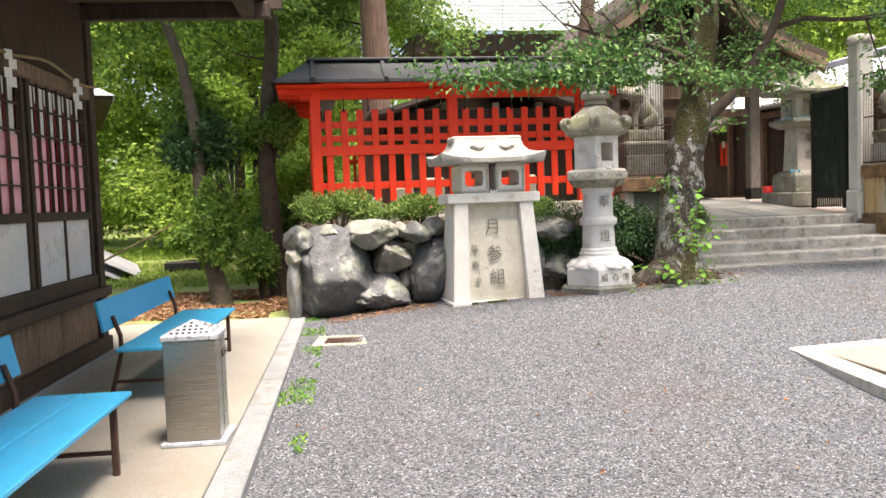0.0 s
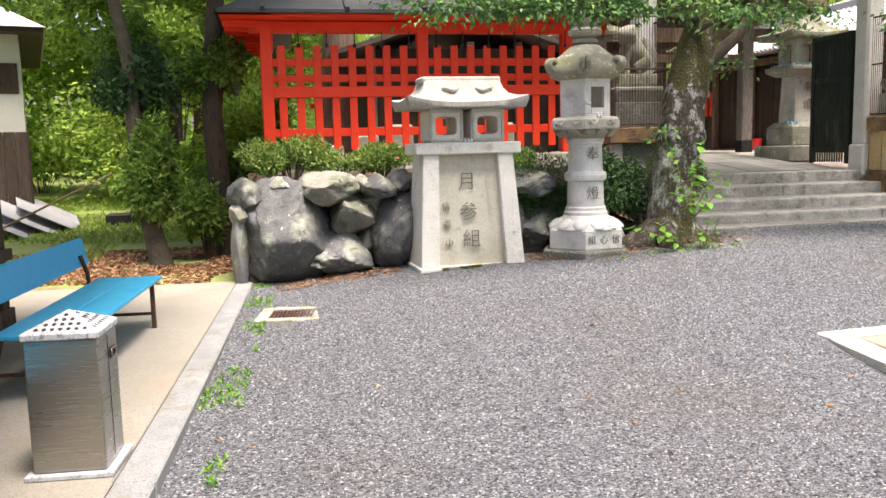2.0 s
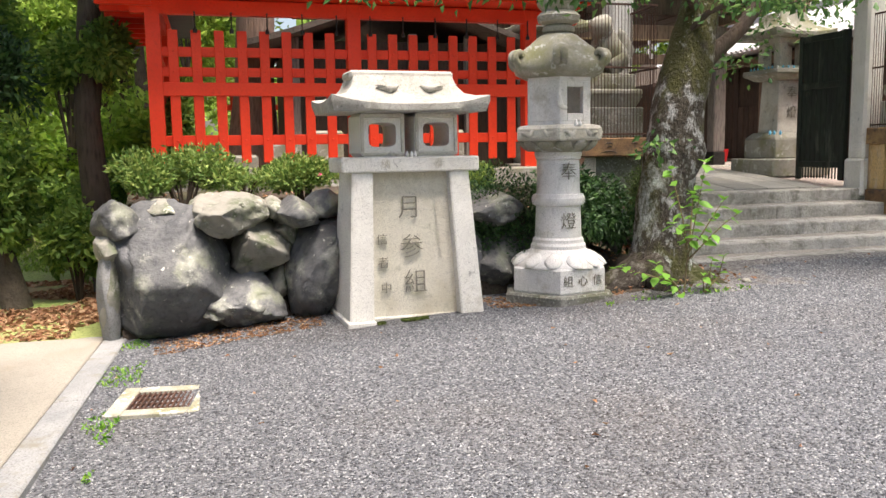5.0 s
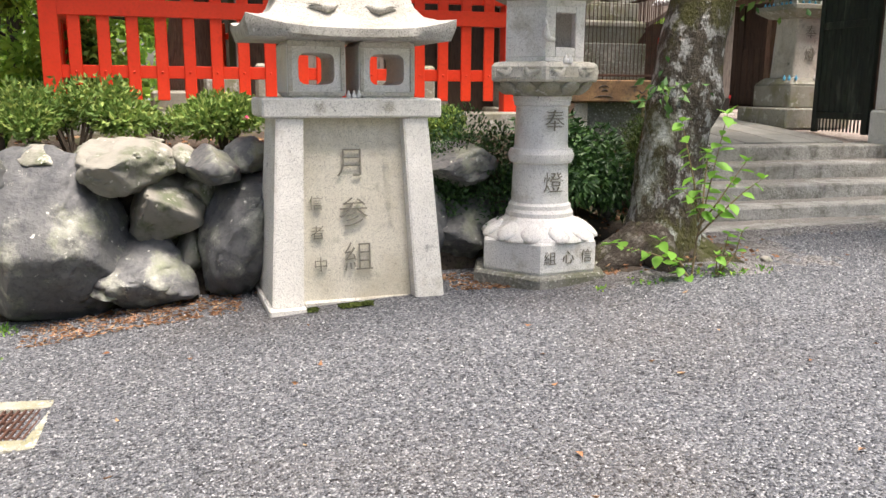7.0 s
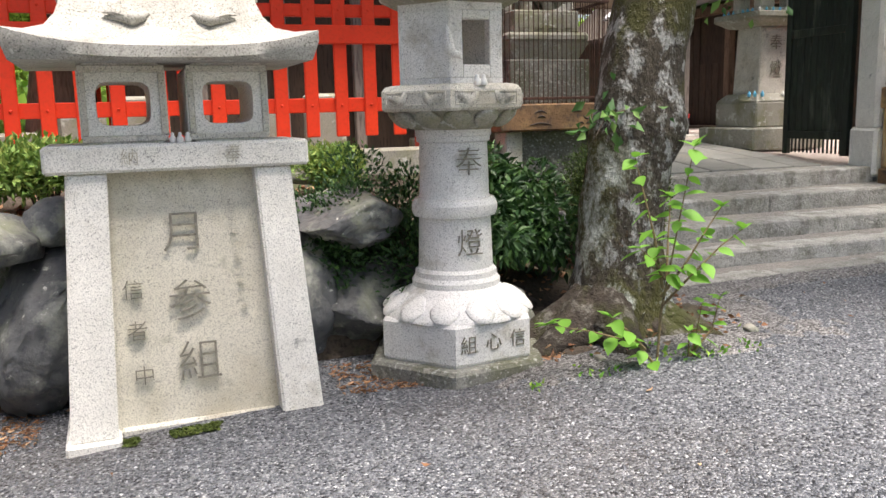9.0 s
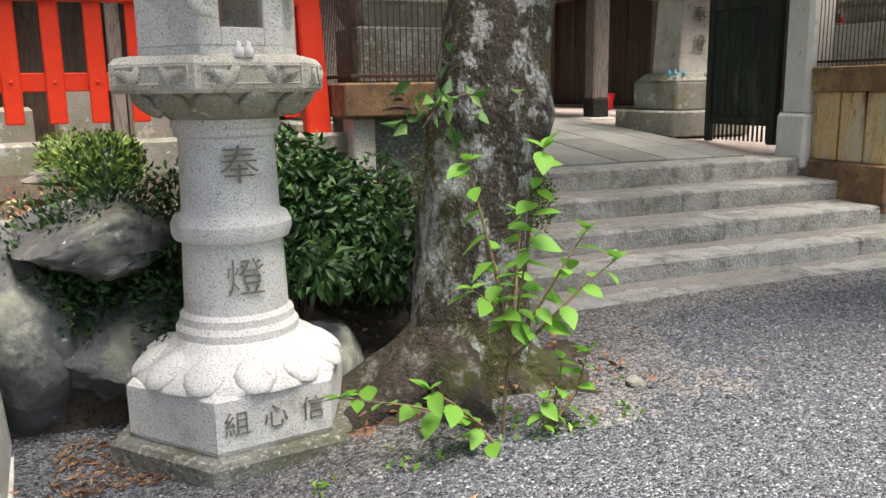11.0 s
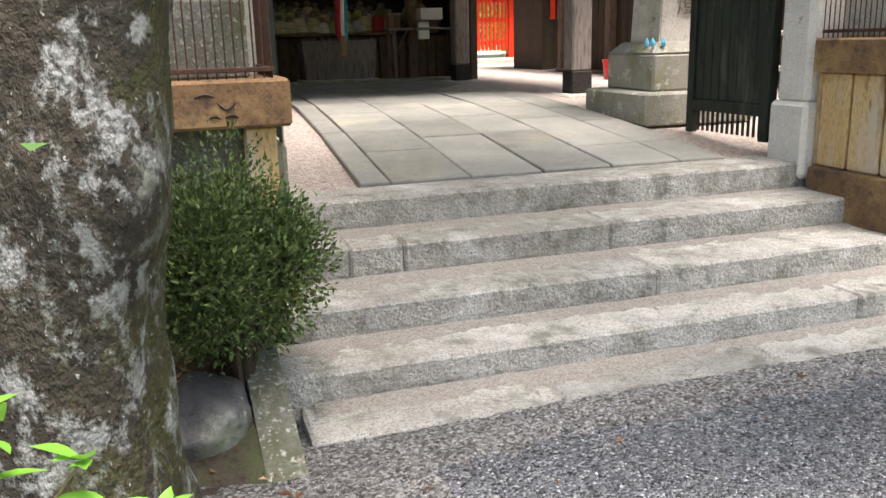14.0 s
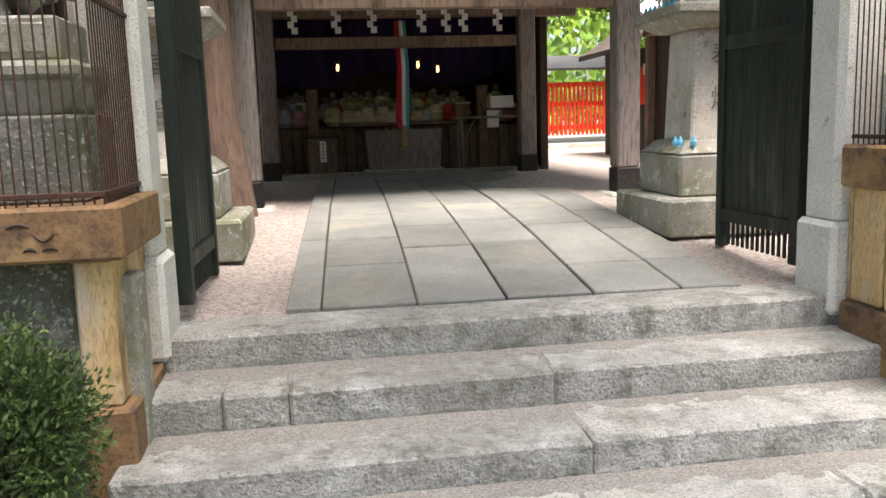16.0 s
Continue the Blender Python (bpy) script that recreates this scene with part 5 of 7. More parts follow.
for i in range(9):
    part("slat", bx(-0.56 + i * 0.128, -0.5 + i * 0.128, -0.26, 0.26, 0.665, 0.7, c=0.008), WOOD, ob)
tb = thing("offering_table", "long low dark table along the altar", "table", (7.9, 22.05, 1.38))
part("top", bx(-0.85, 1.0, -0.12, 0.35, 0.73, 0.77, c=0.008), WOOD, tb)
for x in (-0.8, 0.93):
    part("leg", bx(x, x + 0.05, 0.28, 0.33, 0, 0.73), WOOD_DARK, tb)
tb = thing("side_table", "light folding wooden table with white boxes", "table", (9.45, 21.95, 1.39))
part("top", bx(-0.62, 0.62, -0.25, 0.25, 0.78, 0.82, c=0.008), WOOD_GREY, tb)
for x in (-0.55, 0.5):
    part("leg", bx(x, x + 0.05, -0.22, -0.17, 0, 0.78), WOOD_GREY, tb)
    part("leg", bx(x, x + 0.05, 0.17, 0.22, 0, 0.78), WOOD_GREY, tb)
bm = bmesh.new()
tube(bm, [(-0.5, -0.2, 0.45), (-0.3, -0.2, 0.78)], [0.015, 0.015], 6)
part("brace", bm, WOOD_GREY, tb)
tagged(part("white_box", bx(9.4, 9.78, 21.8, 22.1, 2.33, 2.52, c=0.008), PAPER), "white paper-covered box on the side table", "box")
tagged(part("white_cloth", bx(9.33, 9.52, 21.72, 21.76, 2.02, 2.3, c=0.02), PAPER), "white cloth hanging from the side table", "cloth")
cb = thing("notice_cabinet", "small dark cabinet with a white paper notice", "cabinet", (6.75, 21.8, 1.38))
part("body", bx(-0.23, 0.23, -0.12, 0.15, 0, 0.56, c=0.01), WOOD, cb)
part("top", bx(-0.26, 0.26, -0.14, 0.17, 0.56, 0.6, c=0.01), WOOD_DARK, cb)
nt_ = part("notice", bx(-0.045, 0.05, -0.128, -0.122, 0.2, 0.52, c=0.001), PAPER, cb, "white paper notice with writing")
for i in range(5):
    part("writing_bar", bx(-0.012, 0.014, -0.131, -0.1285, 0.25 + i * 0.052, 0.282 + i * 0.052, c=0.001), INK_SHADE, nt_)
sb = thing("wooden_box", "small brown wooden box on the altar shelf", "box", (8.98, 22.0, 2.21))
part("body", bx(-0.1, 0.1, -0.1, 0.1, 0, 0.2, c=0.008), WOOD, sb)
part("lid", bx(-0.12, 0.12, -0.12, 0.12, 0.2, 0.24, c=0.02), WOOD_GREY, sb)
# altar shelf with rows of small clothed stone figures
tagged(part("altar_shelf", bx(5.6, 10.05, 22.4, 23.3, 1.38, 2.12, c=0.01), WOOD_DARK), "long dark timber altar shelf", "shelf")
FIG = [surf("fig_%d" % i, c, tuple(v * 0.8 for v in c), 8, 0.9, 0.2, 40) for i, c in enumerate(((0.74, 0.72, 0.66), (0.66, 0.6, 0.4), (0.7, 0.38, 0.4), (0.5, 0.52, 0.6), (0.5, 0.06, 0.06), (0.48, 0.58, 0.26)))]
FIGMESH = []
for mt in FIG:
    bm = bmesh.new()
    lathe(bm, ((0.10, 0), (0.14, 0.05), (0.165, 0.07), (0.13, 0.16), (0.15, 0.175), (0.12, 0.25), (0.075, 0.3), (0.045, 0.32), (0.06, 0.36), (0.05, 0.4), (0.01, 0.42)), 21, fluted=(7, 0.16))
    me = finish(bm, mt, "statuette", 60)
    me.materials.append(GRANITE_DARK)
    for f in me.polygons:
        if f.center.z > 0.31:
            f.material_index = 1
    FIGMESH.append(me)
rr = random.Random(9)
for r in range(3):
    for i in range(22):
        x = 5.82 + (r % 2) * 0.09 + i * 0.19 + rr.uniform(-0.04, 0.04)
        if abs(x - 6.62) < 0.15 or abs(x - 9.35) < 0.15:
            continue
        o = new("statuette", FIGMESH[rr.choice((0, 1, 2, 3, 5, 0, 1, 5, 3, 4))])
        o.matrix_basis = pose(x, 22.55 + r * 0.27, 2.12 + r * 0.1, 0, 0, rr.uniform(0, 360)) @ Matrix.Diagonal((0.85, 0.85, rr.uniform(0.7, 1.05), 1))
        tagged(o, "small stone statuette wrapped in faded cloth", "statuette", "altar statuettes")
for r in range(1, 3):
    tagged(part("altar_tier", bx(5.62, 10.03, 22.42 + r * 0.27, 22.42 + r * 0.27 + 0.26, 2.121, 2.12 + r * 0.1, c=0.006), WOOD_DARK), "dark wooden tier under the rows of statuettes", "shelf")
# bell rope with coloured ribbons
br = thing("bell_rope", "thick bell rope wound with red white and blue cloth", "bell rope", (7.95, 21.1, 0))
for i, (dx, mt) in enumerate(((-0.06, CRIMSON), (0.0, PAPER), (0.05, plain("teal_cloth", (0.05, 0.3, 0.4), 0.9)), (-0.02, CRIMSON))):
    bm = bmesh.new()
    tube(bm, [(dx, 0.02 * i, 3.6), (dx + 0.02, -0.02 + 0.02 * i, 2.9), (dx - 0.01, 0.02 * i, 2.2), (dx, 0.02 * i, 2.08 - 0.03 * i)], [0.035, 0.04, 0.045, 0.04], 8, 0.2)
    part("ribbon", bm, mt, br, smooth=50)
bm = bmesh.new()
lathe(bm, ((0.05, 2.1), (0.06, 2.0), (0.05, 1.85), (0.065, 1.8), (0.03, 1.76)), 10)
part("tassel", bm, ROPE, br, smooth=50)
# glowing little lamps
for x, z in ((7.03, 2.98), (8.25, 3.0), (8.55, 2.93)):
    lp = thing("hanging_lamp", "small glowing brass hanging lamp", "lamp", (x, 21.6, z), 0, "hanging lamps")
    bm = bmesh.new()
    lathe(bm, ((0.014, -0.04), (0.022, -0.02), (0.022, 0.025), (0.014, 0.06)), 8)
    part("glass", bm, LAMP_GLOW, lp)
    bm = bmesh.new()
    lathe(bm, ((0.055, 0.07), (0.04, 0.1), (0.004, 0.13), (0.004, 1.0 - (z - 3.0))), 8)
    part("cap", bm, IRON, lp)


# paper streamers on a straw rope
def streamer(x, y, z, size=0.12, turn=0):
    st = thing("paper_streamer", "white zigzag paper streamer hanging from a rope", "paper streamer", (x, y, z), turn, "paper streamers")
    bm = bmesh.new()
    for i in range(4):
        o = (i % 2) * 0.5 * size
        chamfer(bm, -size * 0.5 + o, size * 0.35 + o, -0.004 + 0.006 * i, 0.0 + 0.006 * i, -size * (i + 1) * 0.8, -size * i * 0.8 + 0.1 * size, 0.001)
    part("paper", bm, PAPER, st)


for x in (6.5, 7.32, 8.28, 9.2):
    streamer(x, 16.75, 3.6, 0.1)
for x in (6.4, 7.0, 7.5, 8.2, 8.55, 8.8, 9.3):
    streamer(x, 20.75, 3.72, 0.1)
# rope along the hall front
tagged(part("straw_rope", tube(bmesh.new(), [(6.16 + 3.46 * i / 12, 16.76, 3.62 - 0.02 * math.sin(math.pi * i / 12)) for i in range(13)], [0.018] * 13, 8), ROPE), "thin straw rope hung across the hall", "rope")


# ---- corridor building beside the court ----
cor = thing("corridor_building", "long dark timber corridor with a silver tile roof", "building", (0, 0, 0))
part("wall", bx(12.6, 12.75, 13.6, 23.0, 1.2, 3.75), WOOD_DARK, cor)
for i in range(46):
    part("wall_board", bx(12.57, 12.6, 13.65 + i * 0.2, 13.835 + i * 0.2, 1.45, 2.6 if i % 9 < 6 else 3.6, c=0.004), WOOD_DARK, cor)
for i in range(6):
    part("post", bx(12.42, 12.56, 13.7 + i * 1.82, 13.84 + i * 1.82, 1.3, 3.7, c=0.008), WOOD, cor)
part("sill", bx(12.4, 12.6, 13.6, 23.0, 1.3, 1.42, c=0.01), WOOD, cor)
part("lintel", bx(12.4, 12.56, 13.6, 23.0, 3.5, 3.66, c=0.01), WOOD, cor)
for z in (2.0, 2.35):
    part("hand_rail", bx(11.3, 11.36, 15.4, 17.6, z - 0.4, z - 0.35, c=0.01), PLASTER, cor)
rf2 = part("roof", prism(bmesh.new(), (12.05, 14.6, 13.4, 23.2), (13.1, 13.5, 13.4, 23.2), 3.76, 4.5), TILE, cor, "silver-grey tile roof bright in daylight")
for i in range(54):
    y = 13.45 + i * 0.18
    bm = bmesh.new()
    tube(bm, [(12.02, y, 3.78), (12.55, y, 4.15), (13.1, y, 4.53)], [0.045] * 3, 6)
    part("roll_tile", bm, TILE, rf2)
part("ridge", bx(13.05, 13.55, 13.4, 23.2, 4.5, 4.72, c=0.05), TILE, rf2)

# far red fences and a hut seen between the posts
ff = thing("red_fence", "bright vermilion picket fence beyond the hall", "fence", (0, 0, 0))
for z in (1.85, 2.45, 2.95):
    part("rail", bx(10.2, 17.0, 29.95, 30.0, z, z + 0.12), RED, ff)
for i in range(58):
    part("picket", bx(10.3 + i * 0.115, 10.37 + i * 0.115, 29.9, 29.95, 1.7, 3.05, c=0.01), RED, ff)
for i in range(4):
    part("post", bx(10.3 + i * 2.0, 10.46 + i * 2.0, 29.86, 30.02, 1.4, 3.4, c=0.01), RED, ff)
part("roof", slope_roof(10.0, 17.2, 29.5, 30.5, 3.4, 3.75, 0.3), ROOF_DARK, ff)
part("foot_stone", bx(10.2, 17.0, 29.8, 30.1, 1.3, 1.5, c=0.03), GRANITE, ff)
f2 = thing("red_fence", "vermilion fence panel beside the hall", "fence", (0, 0, 0))
for z in (1.85, 2.5):
    part("rail", bx(1.0, 5.7, 18.95, 19.0, z, z + 0.1), RED, f2)
for i in range(33):
    part("picket", bx(1.1 + i * 0.14, 1.17 + i * 0.14, 18.9, 18.95, 1.5, 2.75, c=0.01), RED, f2)
ch = thing("side_shrine", "small dark wooden side shrine with red votive panels", "hut", (2.0, 0, 0))
part("wall", bx(10.6, 12.3, 24.0, 25.5, 1.35, 3.4), WOOD_DARK, ch)
part("roof", gable(10.2, 12.8, 23.5, 26.0, 3.4, 4.4, 0.1), BARK_ROOF, ch)
for i in range(9):
    part("red_panel", bx(10.75 + i * 0.16, 10.86 + i * 0.16, 23.96, 23.99, 2.35, 3.05, c=0.004), RED, ch)
for i in range(5):
    part("white_tag", bx(10.8 + i * 0.3, 10.9 + i * 0.3, 23.93, 23.955, 2.9, 3.1, c=0.004), PAPER, ch)
tagged(part("red_bucket", lathe(bmesh.new(), ((0.1, 1.38), (0.14, 1.62), (0.145, 1.66)), 16, (11.6, 19.4)), plain("red_plastic", (0.6, 0.02, 0.02), 0.4), smooth=40), "small red plastic bucket on the court floor", "bucket")
tagged(part("sand_mound", lathe(bmesh.new(), ((0.75, 1.33), (0.5, 1.385), (0.28, 1.43), (0.14, 1.47), (0.03, 1.48)), 20, (9.05, 18.3)), SAND, smooth=60), "low conical mound of pinkish sand", "sand mound")

# hut between the fence and the hall
hut = thing("fenced_hut", "dark weathered timber hut behind the red fence", "hut", (0, 0, 0))
part("wall", bx(1.9, 5.3, 15.4, 18.4, 1.2, 3.3), WOOD_DARK, hut)
for i in range(5):
    part("post", bx(1.85 + i * 0.85, 1.97 + i * 0.85, 15.25, 15.37, 1.2, 3.4, c=0.01), WOOD_GREY, hut)
part("roof", gable(1.2, 5.6, 14.7, 18.8, 3.2, 4.0, 0.08), BARK_ROOF, hut)
for i in range(6):
    part("slab", bx(0.9 + i * 0.55, 1.3 + i * 0.55, 14.2, 14.35, 1.2, 1.7 + 0.15 * (i % 3), c=0.03), GRANITE_OLD, hut)

# ---- great copper roof far behind ----
mh = thing("main_hall", "large hall with a pale copper roof behind the fence", "hall", (0, 0, 0))
bm = bmesh.new()
rows = []
for i in range(11):
    t = i / 10
    rows.append([bm.verts.new((3.2 + 0.9 * t ** 0.6 + (9.2 - 0.9 * 2 * t) * u - 0.0, 26 + 4.0 * t, 6.95 + 4.2 * (0.45 * t + 0.55 * t * t) + 0.45 * (abs(2 * u - 1) ** 6) * (1 - t))) for u in [k / 24 for k in range(25)]])
for a, b in zip(rows, rows[1:]):
    for k in range(24):
        bm.faces.new((a[k], a[k + 1], b[k + 1], b[k]))
bmesh.ops.solidify(bm, geom=bm.faces[:], thickness=0.15)
cr = part("roof", bm, COPPER, mh, "pale green-grey copper roof in narrow courses", smooth=50)
for i in range(1, 20):
    t = i / 20
    bm = bmesh.new()
    tube(bm, [(3.2 + 0.9 * t ** 0.6 + (9.2 - 1.8 * t) * u, 25.99 + 4.0 * t, 6.97 + 4.2 * (0.45 * t + 0.55 * t * t) + 0.45 * (abs(2 * u - 1) ** 6) * (1 - t)) for u in [k / 24 for k in range(25)]], [0.022] * 25, 4)
    part("course", bm, COPPER, cr)
part("eave_soffit", bx(3.6, 12.0, 26.3, 33, 6.3, 6.9, c=0.05), WOOD_DARK, mh)
part("wall", bx(4.8, 10.4, 27.6, 33, 1.2, 6.35), WOOD_DARK, mh)
part("gable_end", bx(3.95, 4.25, 29.4, 31.0, 8.2, 11.6), WOOD, mh)

# ---- wooden building at the near side ----
lb = thing("tea_house", "old dark timber building with lattice windows", "building", (-2.1, 9.05, 0.12), -3.8)
part("corner_post", bx(-0.16, 0.0, -0.16, 0.0, 0.0, 3.6, c=0.008), WOOD_DARK, lb)
part("stone_sill", bx(-4.0, 0.05, -14, 0.05, -0.02, 0.05, c=0.01), KERB, lb)
part("foot_board", bx(-0.1, 0.03, -14, 0.03, 0.05, 0.2, c=0.008), WOOD_DARK, lb)
for i in range(60):
    part("skirt_board", bx(-0.08, -0.055, -0.165 - (i + 1) * 0.225, -0.172 - i * 0.225, 0.2, 0.62, c=0.003), WOOD, lb)
part("ledge", bx(-0.14, 0.045, -14, 0.045, 0.62, 0.72, c=0.01), WOOD_DARK, lb)
part("rail", bx(-0.13, -0.02, -14, -0.165, 0.72, 0.86, c=0.008), WOOD_DARK, lb)
part("head_rail", bx(-0.13, 0.0, -14, -0.165, 2.62, 2.74, c=0.008), WOOD, lb)
part("upper_wall", bx(-0.12, -0.03, -14, -0.165, 2.745, 3.6), WOOD_DARK, lb)
part("end_wall", bx(-3.5, -0.165, -0.12, -0.03, 0.05, 3.4), WOOD_DARK, lb)
part("back_wall", bx(-3.6, -3.5, -14, -0.13, 0.05, 3.4), WOOD_DARK, lb)
part("ceiling", bx(-3.5, -0.12, -14, -0.13, 3.0, 3.05), WOOD_DARK, lb)
for w in range(7):
    y1 = -0.17 - w * 1.56
    y0 = y1 - 1.5
    sash = part("sash", bx(-0.09, -0.04, y1 - 0.06, y1, 0.865, 2.615, c=0.004), WOOD_DARK, lb, "lattice window over frosted lower panes")
    part("stile", bx(-0.09, -0.04, y0, y0 + 0.07, 0.865, 2.615, c=0.004), WOOD_DARK, sash)
    part("mid_rail", bx(-0.09, -0.035, y0 + 0.07, y1 - 0.06, 1.42, 1.5, c=0.004), WOOD_DARK, sash)
    part("mullion", bx(-0.085, -0.045, (y0 + y1) / 2 - 0.015, (y0 + y1) / 2 + 0.015, 0.865, 1.42, c=0.003), WOOD_DARK, sash)
    for a, b in ((y0 + 0.07, (y0 + y1) / 2 - 0.015), ((y0 + y1) / 2 + 0.015, y1 - 0.06)):
        part("frosted_pane", bx(-0.07, -0.064, a, b, 0.865, 1.42, c=0.001), FROSTED, sash)
    for i in range(1, 6):
        yy = y0 + 0.07 + i * (1.37 / 6)
        part("lattice_bar", bx(-0.08, -0.055, yy - 0.009, yy + 0.009, 1.5, 2.615, c=0.002), WOOD_DARK, sash)
    for i in range(1, 5):
        part("lattice_bar", bx(-0.08, -0.0555, y0 + 0.07, y1 - 0.06, 1.5 + i * 0.223 - 0.008, 1.5 + i * 0.223 + 0.008, c=0.002), WOOD_DARK, sash)
    # cloth hung inside the windows
    cl = thing("window_cloth", "pink and white cloth hung inside the lattice window", "curtain", (-2.1, 9.05, 0.12), -3.8, "window cloths")
    for k in range(6):
        ya = y0 + 0.1 + k * 0.23
        bm = bmesh.new()
        prev = None
        for i in range(9):
            u = i / 8
            a = (bm.verts.new((-0.1 + 0.012 * math.sin(u * 9 + k), ya + 0.2 * u, 1.5)), bm.verts.new((-0.1 + 0.012 * math.sin(u * 9 + k), ya + 0.2 * u, 2.15)), bm.verts.new((-0.11, ya + 0.2 * u, 2.6)))
            if prev:
                bm.faces.new((prev[0], a[0], a[1], prev[1]))
            prev = a
        part("cloth_panel", bm, PINK, cl, smooth=60)
        part("cloth_top", bx(-0.112, -0.108, ya, ya + 0.2, 2.15, 2.6, c=0.001), PAPER, cl)
        part("cloth_stripe", bx(-0.098, -0.09, ya + 0.2, ya + 0.235, 1.5, 2.45, c=0.003), CRIMSON, cl)
# eaves
le = part("eave_roof", prism(bmesh.new(), (-3.9, 1.8, -14.5, 0.0), (-3.9, -1.5, -14.5, -1.2), 3.6, 5.2), WOOD_DARK, lb, "deep dark eaves")
part("eave_beam", bx(1.55, 1.69, -14.3, -0.1, 3.42, 3.58, c=0.01), WOOD_DARK, lb)
part("eave_beam", bx(-0.1, 1.84, -0.22, -0.1, 3.41, 3.57, c=0.01), WOOD_DARK, lb)
part("fascia", bx(-3.9, 1.95, -0.05, 0.01, 3.53, 3.68, c=0.01), WOOD_DARK, lb)
for i in range(26):
    part("rafter", bx(-0.03, 1.8, -0.6 - i * 0.5, -0.53 - i * 0.5, 3.51, 3.595, c=0.004), WOOD_DARK, lb)
# straw rope and streamers under the eaves
R38 = Matrix.Translation((-2.1, 9.05, 0.12)) @ Matrix.Rotation(radians(-3.8), 4, "Z")
rope_pts = [R38 @ Vector((0.05, -0.1 - i * 0.25, 2.76 - 0.04 * math.sin(i * 0.9))) for i in range(30)]
tagged(part("straw_rope", tube(bmesh.new(), rope_pts, [0.014] * 30, 7), ROPE), "thin straw rope along the eaves", "rope")
for d in (0.75, 2.25, 3.8):
    p = R38 @ Vector((0.07, -d, 2.74))
    streamer(p.x, p.y, p.z, 0.085, 60)


# ---- benches ----
def bench(x, y, turn):
    th = thing("bench", "blue painted plank bench on a rusty iron frame", "bench", (x, y, 0.125), turn, "blue benches")
    L = 1.17
    for a in (0.0, 0.275):
        part("seat_plank", bx(-0.28 + a, -0.012 + a, -L, L, 0.40, 0.43, c=0.006), BLUE, th)
    part("backrest", bx(-0.015, 0.015, -L, L, 0, 0.24, c=0.006, m=Matrix.Translation((-0.36, 0, 0.56)) @ Matrix.Rotation(radians(-12), 4, "Y")), BLUE, th)
    for yy in (-0.95, 0.95):
        bm = bmesh.new()
        tube(bm, [(-0.40, yy, 0), (-0.30, yy, 0.36), (-0.30, yy, 0.5), (-0.355, yy, 0.66)], [0.02] * 4, 6)
        part("rear_leg", bm, RUST_IRON, th)
        part("front_leg", bx(0.2, 0.235, yy - 0.018, yy + 0.018, 0, 0.4, c=0.003), RUST_IRON, th)
        part("cross_bar", bx(-0.36, 0.2, yy - 0.012, yy + 0.012, 0.12, 0.145, c=0.003), RUST_IRON, th)
        part("bracket", bx(-0.3, 0.22, yy - 0.016, yy + 0.016, 0.375, 0.4, c=0.003), RUST_IRON, th)
    return th


bench(-1.13, 7.74, -4)
bench(-1.40, 3.86, -4)

# ---- ash bin ----
bn = thing("ash_bin", "square stainless steel ash bin with a perforated pyramid top", "bin", (-0.745, 5.42, 0.128), -4)
part("base_plate", bx(-0.20, 0.20, -0.19, 0.19, 0, 0.028, c=0.006), GREY_PAINT, bn, "chipped grey-white base plate")
part("body", bx(-0.165, 0.165, -0.16, 0.16, 0.028, 0.66, c=0.006), STEEL, bn)
part("door_seam", bx(0.1655, 0.167, -0.01, -0.004, 0.05, 0.64, c=0.0003), IRON, bn)
hd = part("handle", bx(0.165, 0.172, 0.02, 0.10, 0.52, 0.57, c=0.003), IRON, bn)
for a in ((0.02, 0.1, 0.52, 0.53), (0.02, 0.1, 0.56, 0.57), (0.02, 0.028, 0.531, 0.559), (0.092, 0.1, 0.531, 0.559)):
    part("handle_rim", bx(0.172, 0.178, a[0], a[1], a[2], a[3], c=0.002), STEEL, hd)
part("lid_rim", bx(-0.175, 0.175, -0.17, 0.17, 0.66, 0.695, c=0.006), GREY_PAINT, bn)
bm = bmesh.new()
lid = [bm.verts.new(v) for v in ((-0.17, -0.165, 0.695), (0.17, -0.165, 0.695), (0.17, 0.165, 0.695), (-0.17, 0.165, 0.695), (0, 0, 0.775))]
for i in range(4):
    bm.faces.new((lid[i], lid[(i + 1) % 4], lid[4]))
bm.faces.new(lid[:4][::-1])
pyr = part("lid", bm, GREY_PAINT, bn, "grey painted pyramid lid with round holes")
# lid is not pierced: dark discs paint the shade inside its round holes
for k in range(4):
    for r in range(4):
        for i in range(-(3 - r), 4 - r):
            d = 0.14 - r * 0.033
            x, y, z = i * 0.036, -d, 0.695 + 0.08 * (0.165 - d) / 0.165
            p = Matrix.Rotation(k * math.pi / 2, 4, "Z") @ Vector((x, y, z))
            bm = bmesh.new()
            lathe(bm, ((0.0105, 0), (0.0105, 0.0025)), 8)
            bmesh.ops.transform(bm, matrix=Matrix.Translation(p) @ Matrix.Rotation(k * math.pi / 2, 4, "Z") @ Matrix.Rotation(0.45, 4, "X"), verts=bm.verts)
            part("hole", bm, IRON, pyr)

